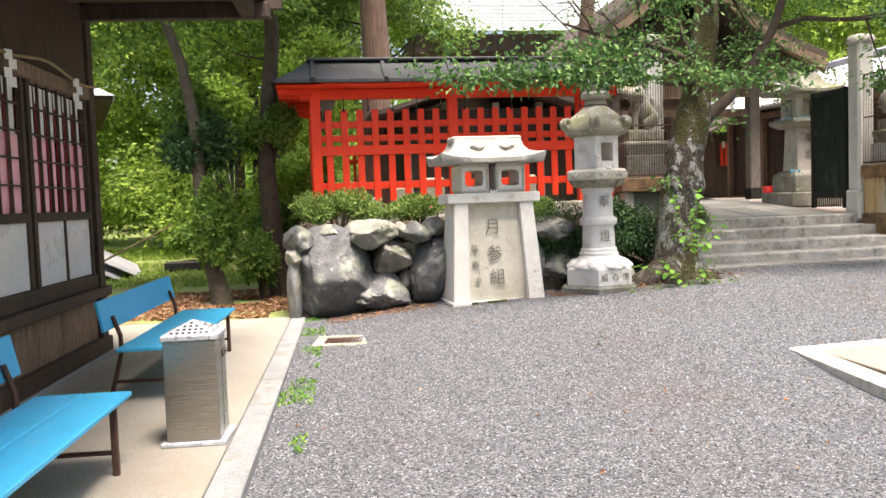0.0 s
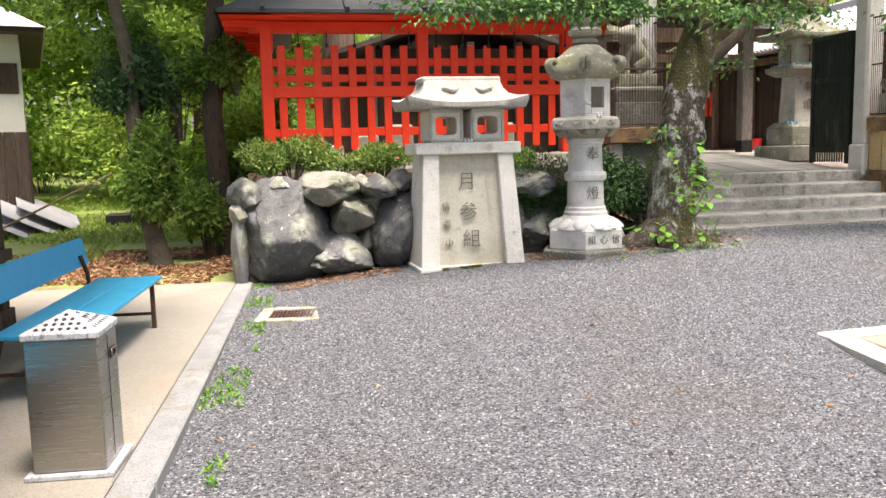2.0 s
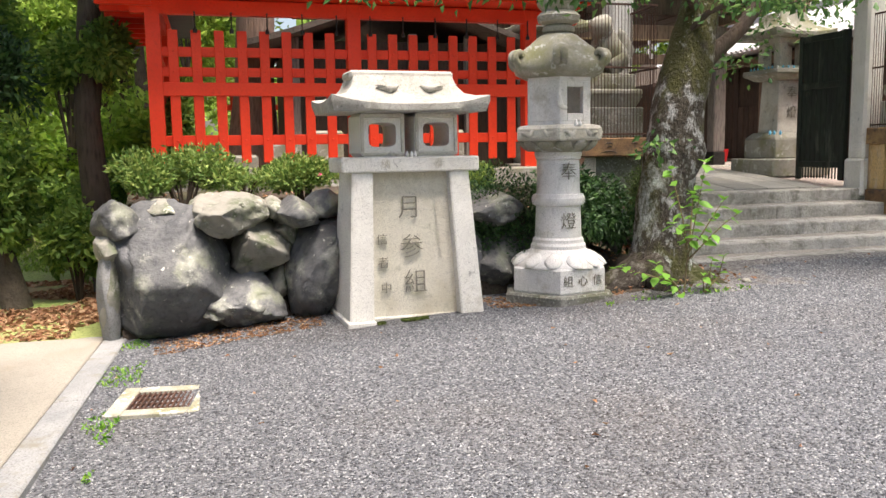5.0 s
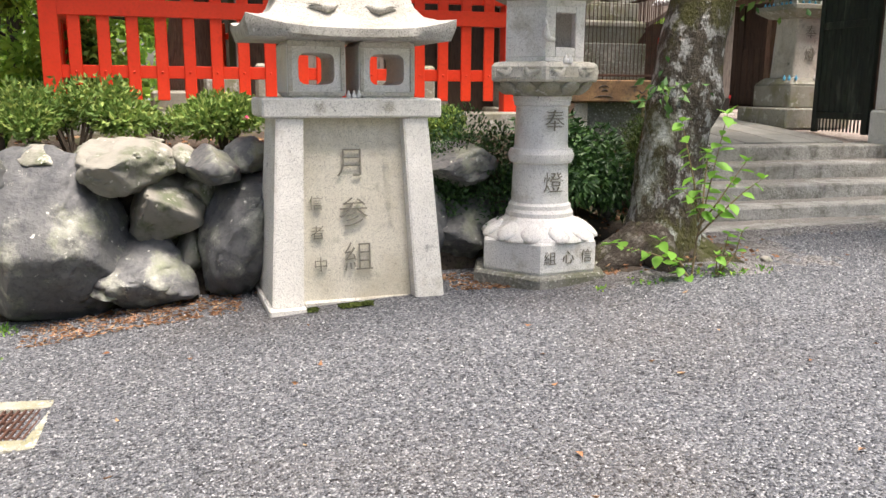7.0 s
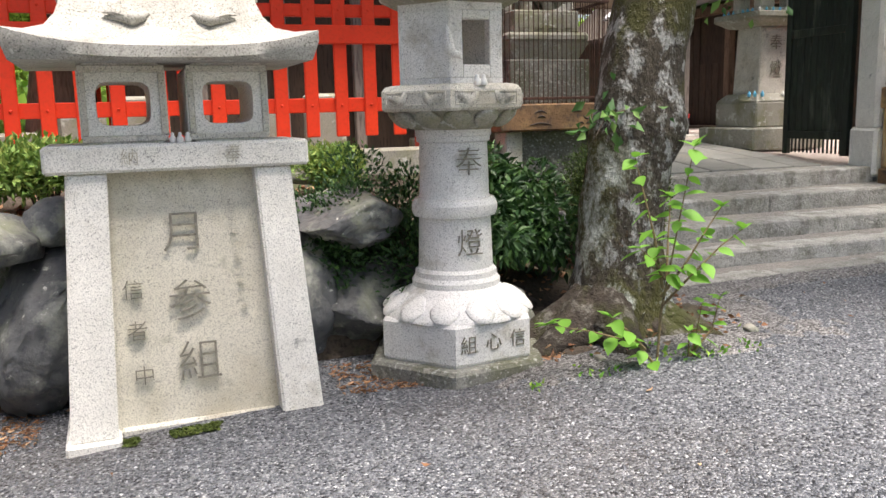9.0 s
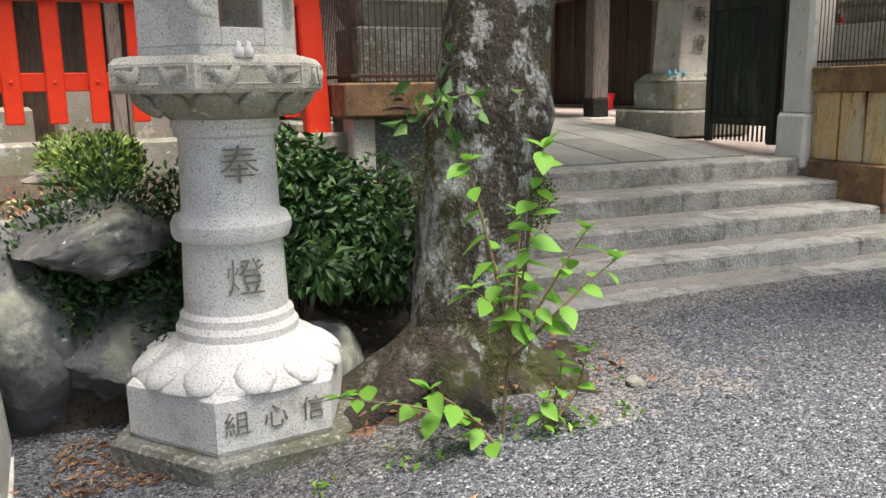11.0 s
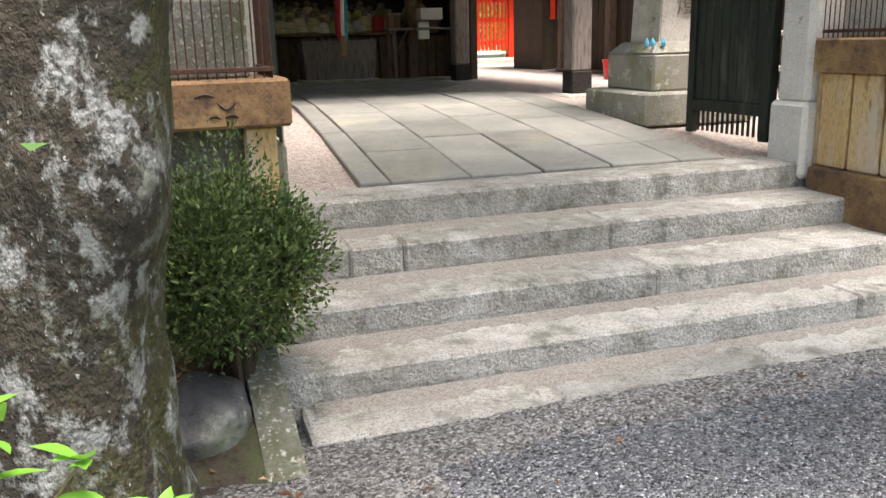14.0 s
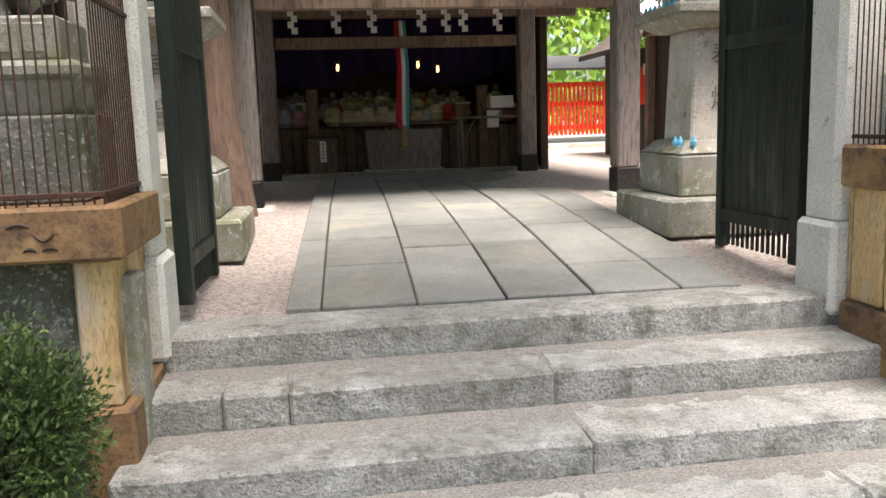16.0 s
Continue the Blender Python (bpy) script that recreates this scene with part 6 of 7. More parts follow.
# ---- white storehouse across the lawn ----
hs = thing("storehouse", "white plastered storehouse with dark boarding below", "house", (-4.25, 18.0, 0.25), 15)
part("footing", bx(-6, 0, 0, 6, -0.2, 0.5, c=0.01), CONCRETE, hs)
part("wall", bx(-6, -0.02, 0.02, 6, 0.5, 3.75), PLASTER, hs)
for i in range(28):
    part("wall_board", bx(-0.01 - (i + 1) * 0.2, -0.016 - i * 0.2, -0.02, 0.018, 0.5, 1.85, c=0.004), WOOD_DARK, hs)
for i in range(28):
    part("wall_board", bx(-0.018, 0.02, 0.02 + i * 0.2, 0.21 + i * 0.2, 0.5, 1.85, c=0.004), WOOD_DARK, hs)
wd = part("window", bx(-0.55, -0.08, 0.0, 0.02, 2.55, 3.1, c=0.004), WOOD_DARK, hs)
part("window_frame", bx(-0.62, -0.56, -0.02, 0.02, 2.5, 3.15, c=0.004), PLASTER, wd)
part("roof", prism(bmesh.new(), (-6.5, 0.45, -0.5, 6.5), (-4.5, -1.5, 1.5, 4.5), 3.7, 4.9), TILE, hs)
part("eave", bx(-6.4, 0.4, -0.45, 6.4, 3.62, 3.72, c=0.01), WOOD_DARK, hs)
for k in range(3):
    sh = part("metal_sheet", bx(-0.6, 0.6, -0.9, 0.9, 0, 0.012, c=0.002, m=pose(-4.4 + k * 0.2, 17.0 + k * 0.5, 0.5 + 0.05 * k, 8, 28, 20)), TILE)
    tagged(sh, "corrugated metal sheet leaning in the grass", "metal sheet", "metal sheets")
pl_ = part("bamboo_pole", tube(bmesh.new(), [(-4.3, 14.6, 0.35), (-2.7, 17.4, 1.3)], [0.02, 0.018], 6), ROPE)
tagged(pl_, "long bamboo pole propped over metal sheets", "pole")
tagged(part("dark_crate", bx(-3.0, -2.2, 18.0, 18.4, 0.25, 0.5, c=0.02), IRON), "low dark crate in the grass", "crate")

# vermilion plank fence behind the rod fence
f3 = thing("red_fence", "vermilion plank fence behind the iron rod fence", "fence", (0, 0, 0))
for i in range(26):
    part("plank", bx(10.45 + i * 0.15, 10.59 + i * 0.15, 13.5, 13.53, 1.15, 2.95, c=0.006), RED, f3)
for z in (1.4, 2.6):
    part("rail", bx(10.4, 14.4, 13.535, 13.58, z, z + 0.1, c=0.006), RED, f3)


# ---- plants ----
def bush(name, label, centre, radii, n, leaf, mat, seed, group="", lumps=7, droop=0.0, width=0.45, floor=None):
    rng = np.random.default_rng(seed)
    th = thing(name, label, "shrub", centre, 0, group)
    r = np.array(radii)
    cl = rng.normal(size=(lumps, 3))
    cl /= np.linalg.norm(cl, axis=1, keepdims=True)
    cl *= rng.uniform(0.35, 0.72, (lumps, 1))
    cl[:, 2] = np.abs(cl[:, 2]) * 1.0 - 0.25
    which = rng.integers(0, lumps, n)
    d = rng.normal(size=(n, 3))
    d /= np.linalg.norm(d, axis=1, keepdims=True)
    rad = rng.uniform(0.0, 1.0, n) ** 0.4 * rng.uniform(0.3, 0.5, lumps)[which]
    p = (cl[which] + d * rad[:, None]) * r
    if floor is not None:
        p[:, 2] = np.maximum(p[:, 2], floor - centre[2] + rng.uniform(0, 0.05, n))
    way = d + rng.normal(size=(n, 3)) * 0.5
    way[:, 2] += 0.35 - droop
    o = new("leaves", leaf_mesh(name + "_leaves", mat, p, way, leaf * rng.uniform(0.6, 1.25, n), width, seed))
    o.parent = th
    tagged(o, kind="stuff")
    bm = bmesh.new()
    for c in cl * r * 0.9:
        tube(bm, [(c[0] * 0.1, c[1] * 0.1, -r[2] * 0.95), (c[0] * 0.5, c[1] * 0.5, -r[2] * 0.2), tuple(c)], [0.014, 0.01, 0.004], 5)
    tagged(part("stem", bm, BARK_BROWN, th), kind="stuff")
    return th


bush("azalea", "light green azalea bush with small leaves", (0.45, 11.7, 1.56), (0.68, 0.42, 0.42), 5200, 0.058, LEAF_AZALEA, 1, "azaleas", 12)
bush("azalea", "light green azalea bush with small leaves", (1.6, 11.7, 1.48), (0.56, 0.38, 0.36), 4200, 0.058, LEAF_AZALEA, 2, "azaleas", 11)
bush("azalea", "light green azalea bush with small leaves", (1.05, 11.95, 1.45), (0.3, 0.25, 0.25), 1500, 0.045, LEAF_AZALEA, 22, "azaleas", 5)
bush("trailing_shrub", "dark small-leaved shrub spilling over the boulders", (3.5, 11.25, 0.98), (0.62, 0.6, 0.85), 12000, 0.042, LEAF_DARK, 3, lumps=14)
bush("trailing_shrub", "dark small-leaved shrub spilling over the boulders", (3.3, 11.9, 1.45), (0.5, 0.35, 0.3), 3200, 0.045, LEAF_AZALEA, 33, lumps=8)
bush("camellia", "glossy dark camellia shrub beside the trunk", (4.45, 11.4, 1.1), (0.75, 0.55, 0.66), 5200, 0.08, LEAF_DARK, 4, lumps=13, droop=0.9, width=0.38)
bush("camellia", "glossy dark camellia shrub beside the trunk", (4.25, 11.1, 0.95), (0.45, 0.3, 0.35), 1100, 0.09, LEAF_DARK, 44, lumps=7, droop=1.0, width=0.38)
bush("box_bush", "rounded small-leaved bush beside the steps", (5.55, 11.6, 1.18), (0.48, 0.46, 0.6), 24000, 0.029, LEAF_BOX, 5, lumps=44)
bush("box_bush", "rounded small-leaved bush beside the steps", (5.52, 11.8, 0.95), (0.34, 0.34, 0.42), 6000, 0.028, LEAF_BOX, 55, lumps=24)
bush("spreading_shrub", "spreading leafy green shrub over a dark boulder", (10.3, 11.95, 1.13), (0.62, 0.42, 0.3), 1500, 0.085, LEAF_CHERRY, 6, "shrubs by the steps", 11, 0.5, 0.42)
bush("spreading_shrub", "spreading leafy green shrub over a dark boulder", (10.95, 11.85, 1.12), (0.6, 0.42, 0.42), 1700, 0.085, LEAF_CHERRY, 7, "shrubs by the steps", 11, 0.5, 0.42)
bush("russet_shrub", "young russet-leaved shrub before the red fence", (12.05, 12.75, 1.85), (0.55, 0.4, 0.5), 1500, 0.06, foliage("russet_leaf", (0.16, 0.11, 0.03), (0.4, 0.12, 0.04), (0.24, 0.26, 0.06)), 8, lumps=10)
fl = new("azalea_flower", leaf_mesh("flower", plain("azalea_pink", (0.75, 0.08, 0.2), 0.6), np.array([[1.72, 11.42, 1.5], [1.725, 11.415, 1.51], [1.715, 11.415, 1.505], [1.95, 11.5, 1.55]]), np.array([[0, -1, 0.5], [1, -1, 0], [-1, -1, 0.2], [0, -1, 0.3]]), np.full(4, 0.05), 0.8))
tagged(fl, "single pink azalea bloom on the bush", "flower")


def leafy_limbs(rng, bm, starts, levels, leaf_pts, spread=0.5, sag=0.05, low=None, near=None):
    """Grow forking limbs into bm and gather the points where leaves sit."""
    for p, d, ln, r, lv in starts:
        p, d = Vector(p), Vector(d).normalized()
        pts, rad = [p.copy()], [r]
        k = 5
        for i in range(k):
            d = (d + Vector(rng.normal(size=3)) * 0.16 + Vector((0, 0, -sag))).normalized()
            p = p + d * ln / k
            if low is not None and p.z < low:
                p.z = low + 0.3 * (low - p.z)
            if near is not None and p.y < near:
                p.y = near + 0.3 * (near - p.y)
            pts.append(p.copy())
            rad.append(r * (1 - 0.75 * (i + 1) / k))
            if lv > 0 and i >= 1:
                for _ in range(1 + (i > 2)):
                    q = (d + Vector(rng.normal(size=3)) * spread * 1.6).normalized()
                    leafy_limbs(rng, bm, [(p, q, ln * rng.uniform(0.4, 0.62), max(0.004, rad[-1] * 0.6), lv - 1)], levels, leaf_pts, spread, sag, low, near)
            if lv <= 1:
                leaf_pts.append(tuple(p))
        tube(bm, pts, rad, 8 if r > 0.05 else 5, 0.06 if r > 0.03 else 0)


# the old cherry tree by the steps
rng = np.random.default_rng(11)
ct = thing("cherry_tree", "old cherry tree with lichen-grey mossy bark", "tree", (5.12, 10.7, 0.32))
bm = bmesh.new()
zs = [0, 0.15, 0.3, 0.5, 0.8, 1.15, 1.5, 1.85, 2.2, 2.6, 3.1, 3.6, 4.4, 5.2]
xs = [-0.1, -0.1, -0.1, -0.095, -0.08, -0.05, 0.0, 0.06, 0.15, 0.24, 0.32, 0.38, 0.4, 0.4]
rs = [0.46, 0.38, 0.33, 0.3, 0.275, 0.262, 0.258, 0.255, 0.235, 0.2, 0.18, 0.16, 0.12, 0.05]
tube(bm, [(x, 0.02 * math.sin(z * 3), z) for x, z in zip(xs, zs)], rs, 28, 0.16)
bmesh.ops.subdivide_edges(bm, edges=bm.edges[:], cuts=2, use_grid_fill=True)
for v in bm.verts:
    q = v.co * 6
    v.co += v.normal * 0 + Vector((noise.noise(q), noise.noise(q + Vector((9, 0, 0))), 0)) * 0.026 + Vector((noise.noise(q * 4), noise.noise(q * 4 + Vector((9, 0, 0))), 0)) * 0.009
    # swelling on the trunk
    k = math.exp(-((v.co.z - 1.35) ** 2) / 0.03 - ((v.co.x - 0.12) ** 2 + (v.co.y + 0.25) ** 2) / 0.03)
    v.co += Vector((0.05, -0.07, 0)) * k
part("trunk", bm, BARK, ct, smooth=70)
for k, (a, ln, r, bend) in enumerate(((-28, 0.75, 0.13, -0.35), (-62, 0.6, 0.12, 0.1), (-115, 0.62, 0.15, 0.12), (-150, 0.75, 0.12, -0.1), (170, 0.7, 0.12, 0.1), (-88, 0.5, 0.1, -0.1))):
    c, s = math.cos(radians(a)), math.sin(radians(a))
    bm = bmesh.new()
    pts = [(-0.17 + c * f * ln - s * bend * f * f, s * f * ln + c * bend * f * f, 0.3 * (1 - f) ** 2 + 0.06 * (1 - f)) for f in (0.2, 0.4, 0.6, 0.8, 1.0, 1.15)]
    tube(bm, pts, [r * w for w in (1.4, 1.2, 1.0, 0.85, 0.6, 0.25)], 14, 0.45)
    for v in bm.verts:
        v.co += Vector((noise.noise(v.co * 9), noise.noise(v.co * 9 + Vector((4, 0, 0))), noise.noise(v.co * 7))) * 0.022
    part("root", bm, BARK_ROOT, ct, smooth=70)
bm = bmesh.new()
lp = []
# the bowed limb that rises to the far side of the steps
tube(bm, [(0.1, -0.02, 2.0), (0.38, -0.03, 2.28), (0.7, -0.05, 2.55), (1.05, -0.06, 3.0), (1.35, -0.1, 3.5), (1.62, -0.1, 4.3), (1.8, -0.1, 5.0)], [0.13, 0.085, 0.075, 0.068, 0.06, 0.05, 0.03], 10, 0.1)
leafy_limbs(rng, bm, [((0.2, -0.05, 3.0), (-0.8, -0.45, 0.12), 2.3, 0.06, 2), ((0.15, -0.1, 2.75), (-0.7, -0.62, 0.15), 2.9, 0.055, 2), ((0.2, 0, 3.1), (-0.3, -0.9, 0.1), 1.9, 0.05, 2),
                       ((0.1, -0.1, 2.5), (0.5, -0.75, 0.1), 1.0, 0.035, 1), ((0.28, 0, 3.8), (0.2, -0.8, 0.2), 2.3, 0.06, 2), ((1.4, -0.1, 3.5), (0.6, -0.6, 0.1), 1.9, 0.045, 2), ((1.6, -0.1, 4.2), (0.7, -0.4, 0.05), 2.2, 0.045, 2),
                       ((0.3, 0, 4.2), (0.6, -0.3, 0.4), 2.2, 0.06, 2), ((0.3, 0, 4.6), (0.3, 0.6, 0.3), 2.2, 0.06, 2), ((0.3, 0, 4.6), (0.9, 0.2, 0.35), 3.2, 0.07, 2), ((1.75, -0.1, 4.9), (0.8, 0.4, 0.25), 2.8, 0.05, 2), ((1.75, -0.1, 5.0), (0.7, -0.5, 0.3), 2.6, 0.05, 2),
                       # upper limbs added out of view, to shade the trunk, steps and court
                       ((0.35, 0, 4.9), (0.35, 0.1, 0.5), 2.6, 0.06, 2), ((0.4, 0, 5.0), (0.8, -0.1, 0.5), 3.4, 0.06, 2), ((0.4, 0, 5.1), (0.6, 0.7, 0.5), 3.4, 0.06, 2), ((1.78, -0.1, 4.9), (0.9, 0.3, 0.35), 3.4, 0.05, 2), ((1.78, -0.1, 5.0), (0.3, 0.8, 0.35), 3.0, 0.05, 2), ((0.4, 0, 5.1), (-0.1, 0.6, 0.6), 2.4, 0.05, 2), ((0.4, 0, 5.15), (0.55, 0.8, 0.3), 4.4, 0.06, 2), ((1.78, -0.1, 5.0), (0.35, 0.9, 0.3), 4.2, 0.06, 2), ((1.7, -0.1, 4.7), (0.6, -0.2, 0.35), 2.6, 0.05, 2)], 2, lp, 0.42, 0.02, 2.62, -1.5)
leafy_limbs(rng, bm, [((0.3, -0.12, 2.15), (0.7, -0.3, 0.1), 0.4, 0.014, 0), ((-0.2, -0.2, 1.45), (-0.7, -0.3, 0.0), 0.35, 0.01, 0)], 1, lp, 0.4, 0.02)
part("limb", bm, BARK_BROWN, ct, smooth=60)
lp = np.array([p for p in lp if p[2] > 1.35 and not (p[0] < -1.5 and p[2] > 3.2)])
c, w, s = leaves_round(rng, lp, 9, 0.12, 0.085, 0.55, 0.7)
o = new("leaves", leaf_mesh("cherry_leaves", LEAF_CHERRY, c, w, s, 0.52, 12))
o.parent = ct
tagged(o, kind="stuff")


# young shoots at its foot
def blade_leaf():
    """A large single leaf, folded along the midrib, with a pointed tip."""
    bm = bmesh.new()
    prof = ((0, 0.0), (0.12, 0.16), (0.3, 0.27), (0.5, 0.28), (0.7, 0.2), (0.87, 0.09), (1.0, 0.0))
    mid = [bm.verts.new((t, 0, -0.12 * t * t)) for t, w in prof]
    for sgn in (-1, 1):
        ed = [bm.verts.new((t, sgn * w, -0.12 * t * t + 0.25 * w)) for t, w in prof[1:-1]]
        row = [mid[0], *ed, mid[-1]]
        for i in range(len(prof) - 1):
            q = [mid[i], mid[i + 1], row[i + 1], row[i]]
            q = [v for j, v in enumerate(q) if v not in q[:j]]
            bm.faces.new(q)
    return bm


LEAF1 = finish(blade_leaf(), LEAF_SAP, "leaf", 60)


def shoots(name, label, at, canes, seed, leaf=0.125, gap=0.046):
    rng = random.Random(seed)
    th = thing(name, label, "sapling", at)
    for cane in canes:
        pts = [Vector(p) for p in cane]
        bm = bmesh.new()
        n = len(pts)
        tube(bm, pts, [0.009 * (1 - 0.75 * i / (n - 1)) for i in range(n)], 6)
        st = part("stem", bm, STEM, th)
        tot, side = 0.0, 1
        for a, b in zip(pts, pts[1:]):
            ln = (b - a).length
            k = max(1, int(ln / gap))
            for i in range(k):
                p = a.lerp(b, (i + 0.7) / k)
                tot += 1
                if p.z < 0.5 and len(canes) > 3:
                    continue
                side = -side
                d = (b - a).normalized()
                az = math.atan2(d.y, d.x) + side * rng.uniform(0.7, 1.4) + rng.uniform(-0.5, 0.5)
                o = new("leaf", LEAF1)
                o.parent = st
                s = leaf * rng.uniform(0.65, 1.15)
                o.matrix_basis = Matrix.Translation(p) @ Matrix.Rotation(az, 4, "Z") @ Matrix.Rotation(rng.uniform(-0.25, 0.5), 4, "Y") @ Matrix.Rotation(rng.uniform(-0.7, 0.7), 4, "X") @ Matrix.Scale(s, 4)
        for _ in range(4):
            o = new("leaf", LEAF1)
            o.parent = st
            o.matrix_basis = Matrix.Translation(pts[-1]) @ Matrix.Rotation(rng.uniform(0, 6.3), 4, "Z") @ Matrix.Rotation(rng.uniform(-0.9, -0.1), 4, "Y") @ Matrix.Scale(leaf * rng.uniform(0.45, 0.8), 4)


shoots("cherry_sapling", "young cherry shoot with bright green leaves", (4.83, 9.98, 0.34), (
    ((0, 0, 0), (0.02, 0, 0.3), (0.05, -0.03, 0.55), (0.06, -0.1, 0.85), (0.07, -0.2, 1.24)), ((0.03, 0, 0.45), (-0.03, 0.0, 0.75), (-0.08, 0.04, 1.0), (-0.12, 0.06, 1.18)),
    ((0.03, 0, 0.35), (0.18, -0.05, 0.52), (0.33, -0.1, 0.68), (0.46, -0.12, 0.77)), ((0.02, 0, 0.4), (0.14, -0.06, 0.6), (0.25, -0.1, 0.8), (0.33, -0.1, 0.9)), ((0.04, 0, 0.5), (-0.06, -0.05, 0.62), (-0.16, -0.06, 0.7)),
    ((0.04, -0.02, 0.5), (0.1, 0.06, 0.72), (0.14, 0.1, 0.95))), 5)
shoots("cherry_sapling", "low young shoots with bright green leaves by the roots", (4.8, 9.9, 0.34), (((0, 0, 0), (-0.15, 0.0, 0.18), (-0.4, 0.05, 0.26), (-0.66, 0.08, 0.32)), ((-0.1, 0, 0.14), (-0.25, -0.05, 0.28), (-0.35, -0.08, 0.36))), 6)
shoots("cherry_sapling", "low young shoots with bright green leaves by the roots", (5.0, 9.92, 0.34), (((0, 0, 0), (0.05, 0, 0.2), (0.08, 0, 0.36)), ((0, 0, 0.05), (0.15, 0.0, 0.2), (0.2, 0.0, 0.38)), ((0, 0, 0), (-0.04, -0.05, 0.22))), 7, 0.1)


# woods
def tree(name, label, height, r, crown, leaf, per, mat, bark, seed, low=0.35, lean=(0, 0), limbs=13, width=0.5):
    rng = np.random.default_rng(seed)
    th = thing(name, label, "tree")
    bm = bmesh.new()
    k = 10
    pts = [(lean[0] * (i / k) ** 1.3 + 0.1 * math.sin(i * 1.3 + seed), lean[1] * i / k + 0.1 * math.cos(i + seed), height * i / k - 0.1) for i in range(k + 1)]
    tube(bm, pts, [r * (1.35 if i == 0 else 1 - 0.85 * i / k) for i in range(k + 1)], 14, 0.12)
    lp, st = [], []
    for i in range(limbs):
        f = low + (0.97 - low) * i / limbs
        j = min(int(f * k), k - 1)
        p = Vector(pts[j]).lerp(Vector(pts[j + 1]), f * k - j)
        a = i * 2.4 + seed
        st.append((p, (math.cos(a), math.sin(a), 0.35), crown * (1.1 - 0.6 * f) * rng.uniform(0.8, 1.15), r * 0.33 * (1.2 - f), 2 if crown > 1.5 else 1))
    leafy_limbs(rng, bm, st, 2, lp, 0.5, 0.03)
    part("trunk", bm, bark, th, smooth=60)
    c, w, s = leaves_round(rng, lp, per, 0.32 * crown / 2.6, leaf, 0.6, 0.4)
    o = new("crown", leaf_mesh(name + "_crown", mat, c, w, s, width, seed))
    o.parent = th
    tagged(o, kind="stuff")
    return th


T1 = tree("broadleaf_tree", "dark evergreen broadleaf tree in the grove", 10.5, 0.17, 2.3, 0.15, 7, LEAF_WOOD, BARK_BROWN, 21, 0.5)
T1.matrix_basis = pose(-0.5, 13.5, 0.15)
T2 = tree("broadleaf_tree", "tall evergreen tree with a leaning trunk", 9.5, 0.12, 2.4, 0.15, 7, LEAF_WOOD, surf("pale_bark", (0.12, 0.1, 0.07), (0.07, 0.06, 0.045), 5, 0.9, 0.8, 30, depth=0.02), 22, 0.5, (-1.9, 0.6))
T2.matrix_basis = pose(-1.3, 12.9, 0.15)
T3 = tree("broadleaf_tree", "bright green tree at the edge of the grove", 10, 0.2, 3.2, 0.19, 9, LEAF_SUNLIT, BARK_BROWN, 23, 0.25)
T3.matrix_basis = pose(-2.6, 26, 0.3)
T4 = tree("cedar_tree", "tall cedar with a straight reddish trunk", 16, 0.32, 2.2, 0.17, 9, LEAF_WOOD, BARK_CEDAR, 24, 0.62, width=0.3)
T4.matrix_basis = pose(1.37, 16.0, 1.2)
copy_thing(T4, pose(5.85, 16.6, 1.2, 0, 0, 120) @ Matrix.Scale(0.7, 4))
rr = random.Random(3)
for k, (x, y, s) in enumerate(((-0.6, 22.5, 1.0), (-8.5, 28, 1.2), (-4.5, 30.0, 1.2), (-12, 31, 1.3), (-1.5, 27, 1.2), (-16, 26, 1.2), (-10, 38, 1.4), (-3, 38, 1.4), (2.0, 23, 1.0), (3.0, 36, 1.5), (10, 38, 1.5), (17, 36, 1.5), (24, 34, 1.4), (19, 25, 1.1), (24, 22, 1.2), (18, 18, 1.0), (17.5, 30, 1.2), (21, 13, 1.1), (-19, 22, 1.1), (-20, 15, 1.1))):
    src = (T1, T3, T2, T3)[k % 4] if y > 16 else T1
    copy_thing(src, pose(x, y, 0.2 if x < 0.1 else 1.2, 0, 0, rr.uniform(0, 360)) @ Matrix.Scale(s, 4))
# unseen trees, added to shade the steps and block sky behind the camera
for k, (x, y) in enumerate(((15.0, 8.6), (-20, -20), (-6, -27), (8, -29), (21, -24), (30, -9), (33, 4))):
    copy_thing((T1, T3)[k % 2], pose(x, y, 0, 0, 0, 40 * k) @ Matrix.Scale(1.25, 4))
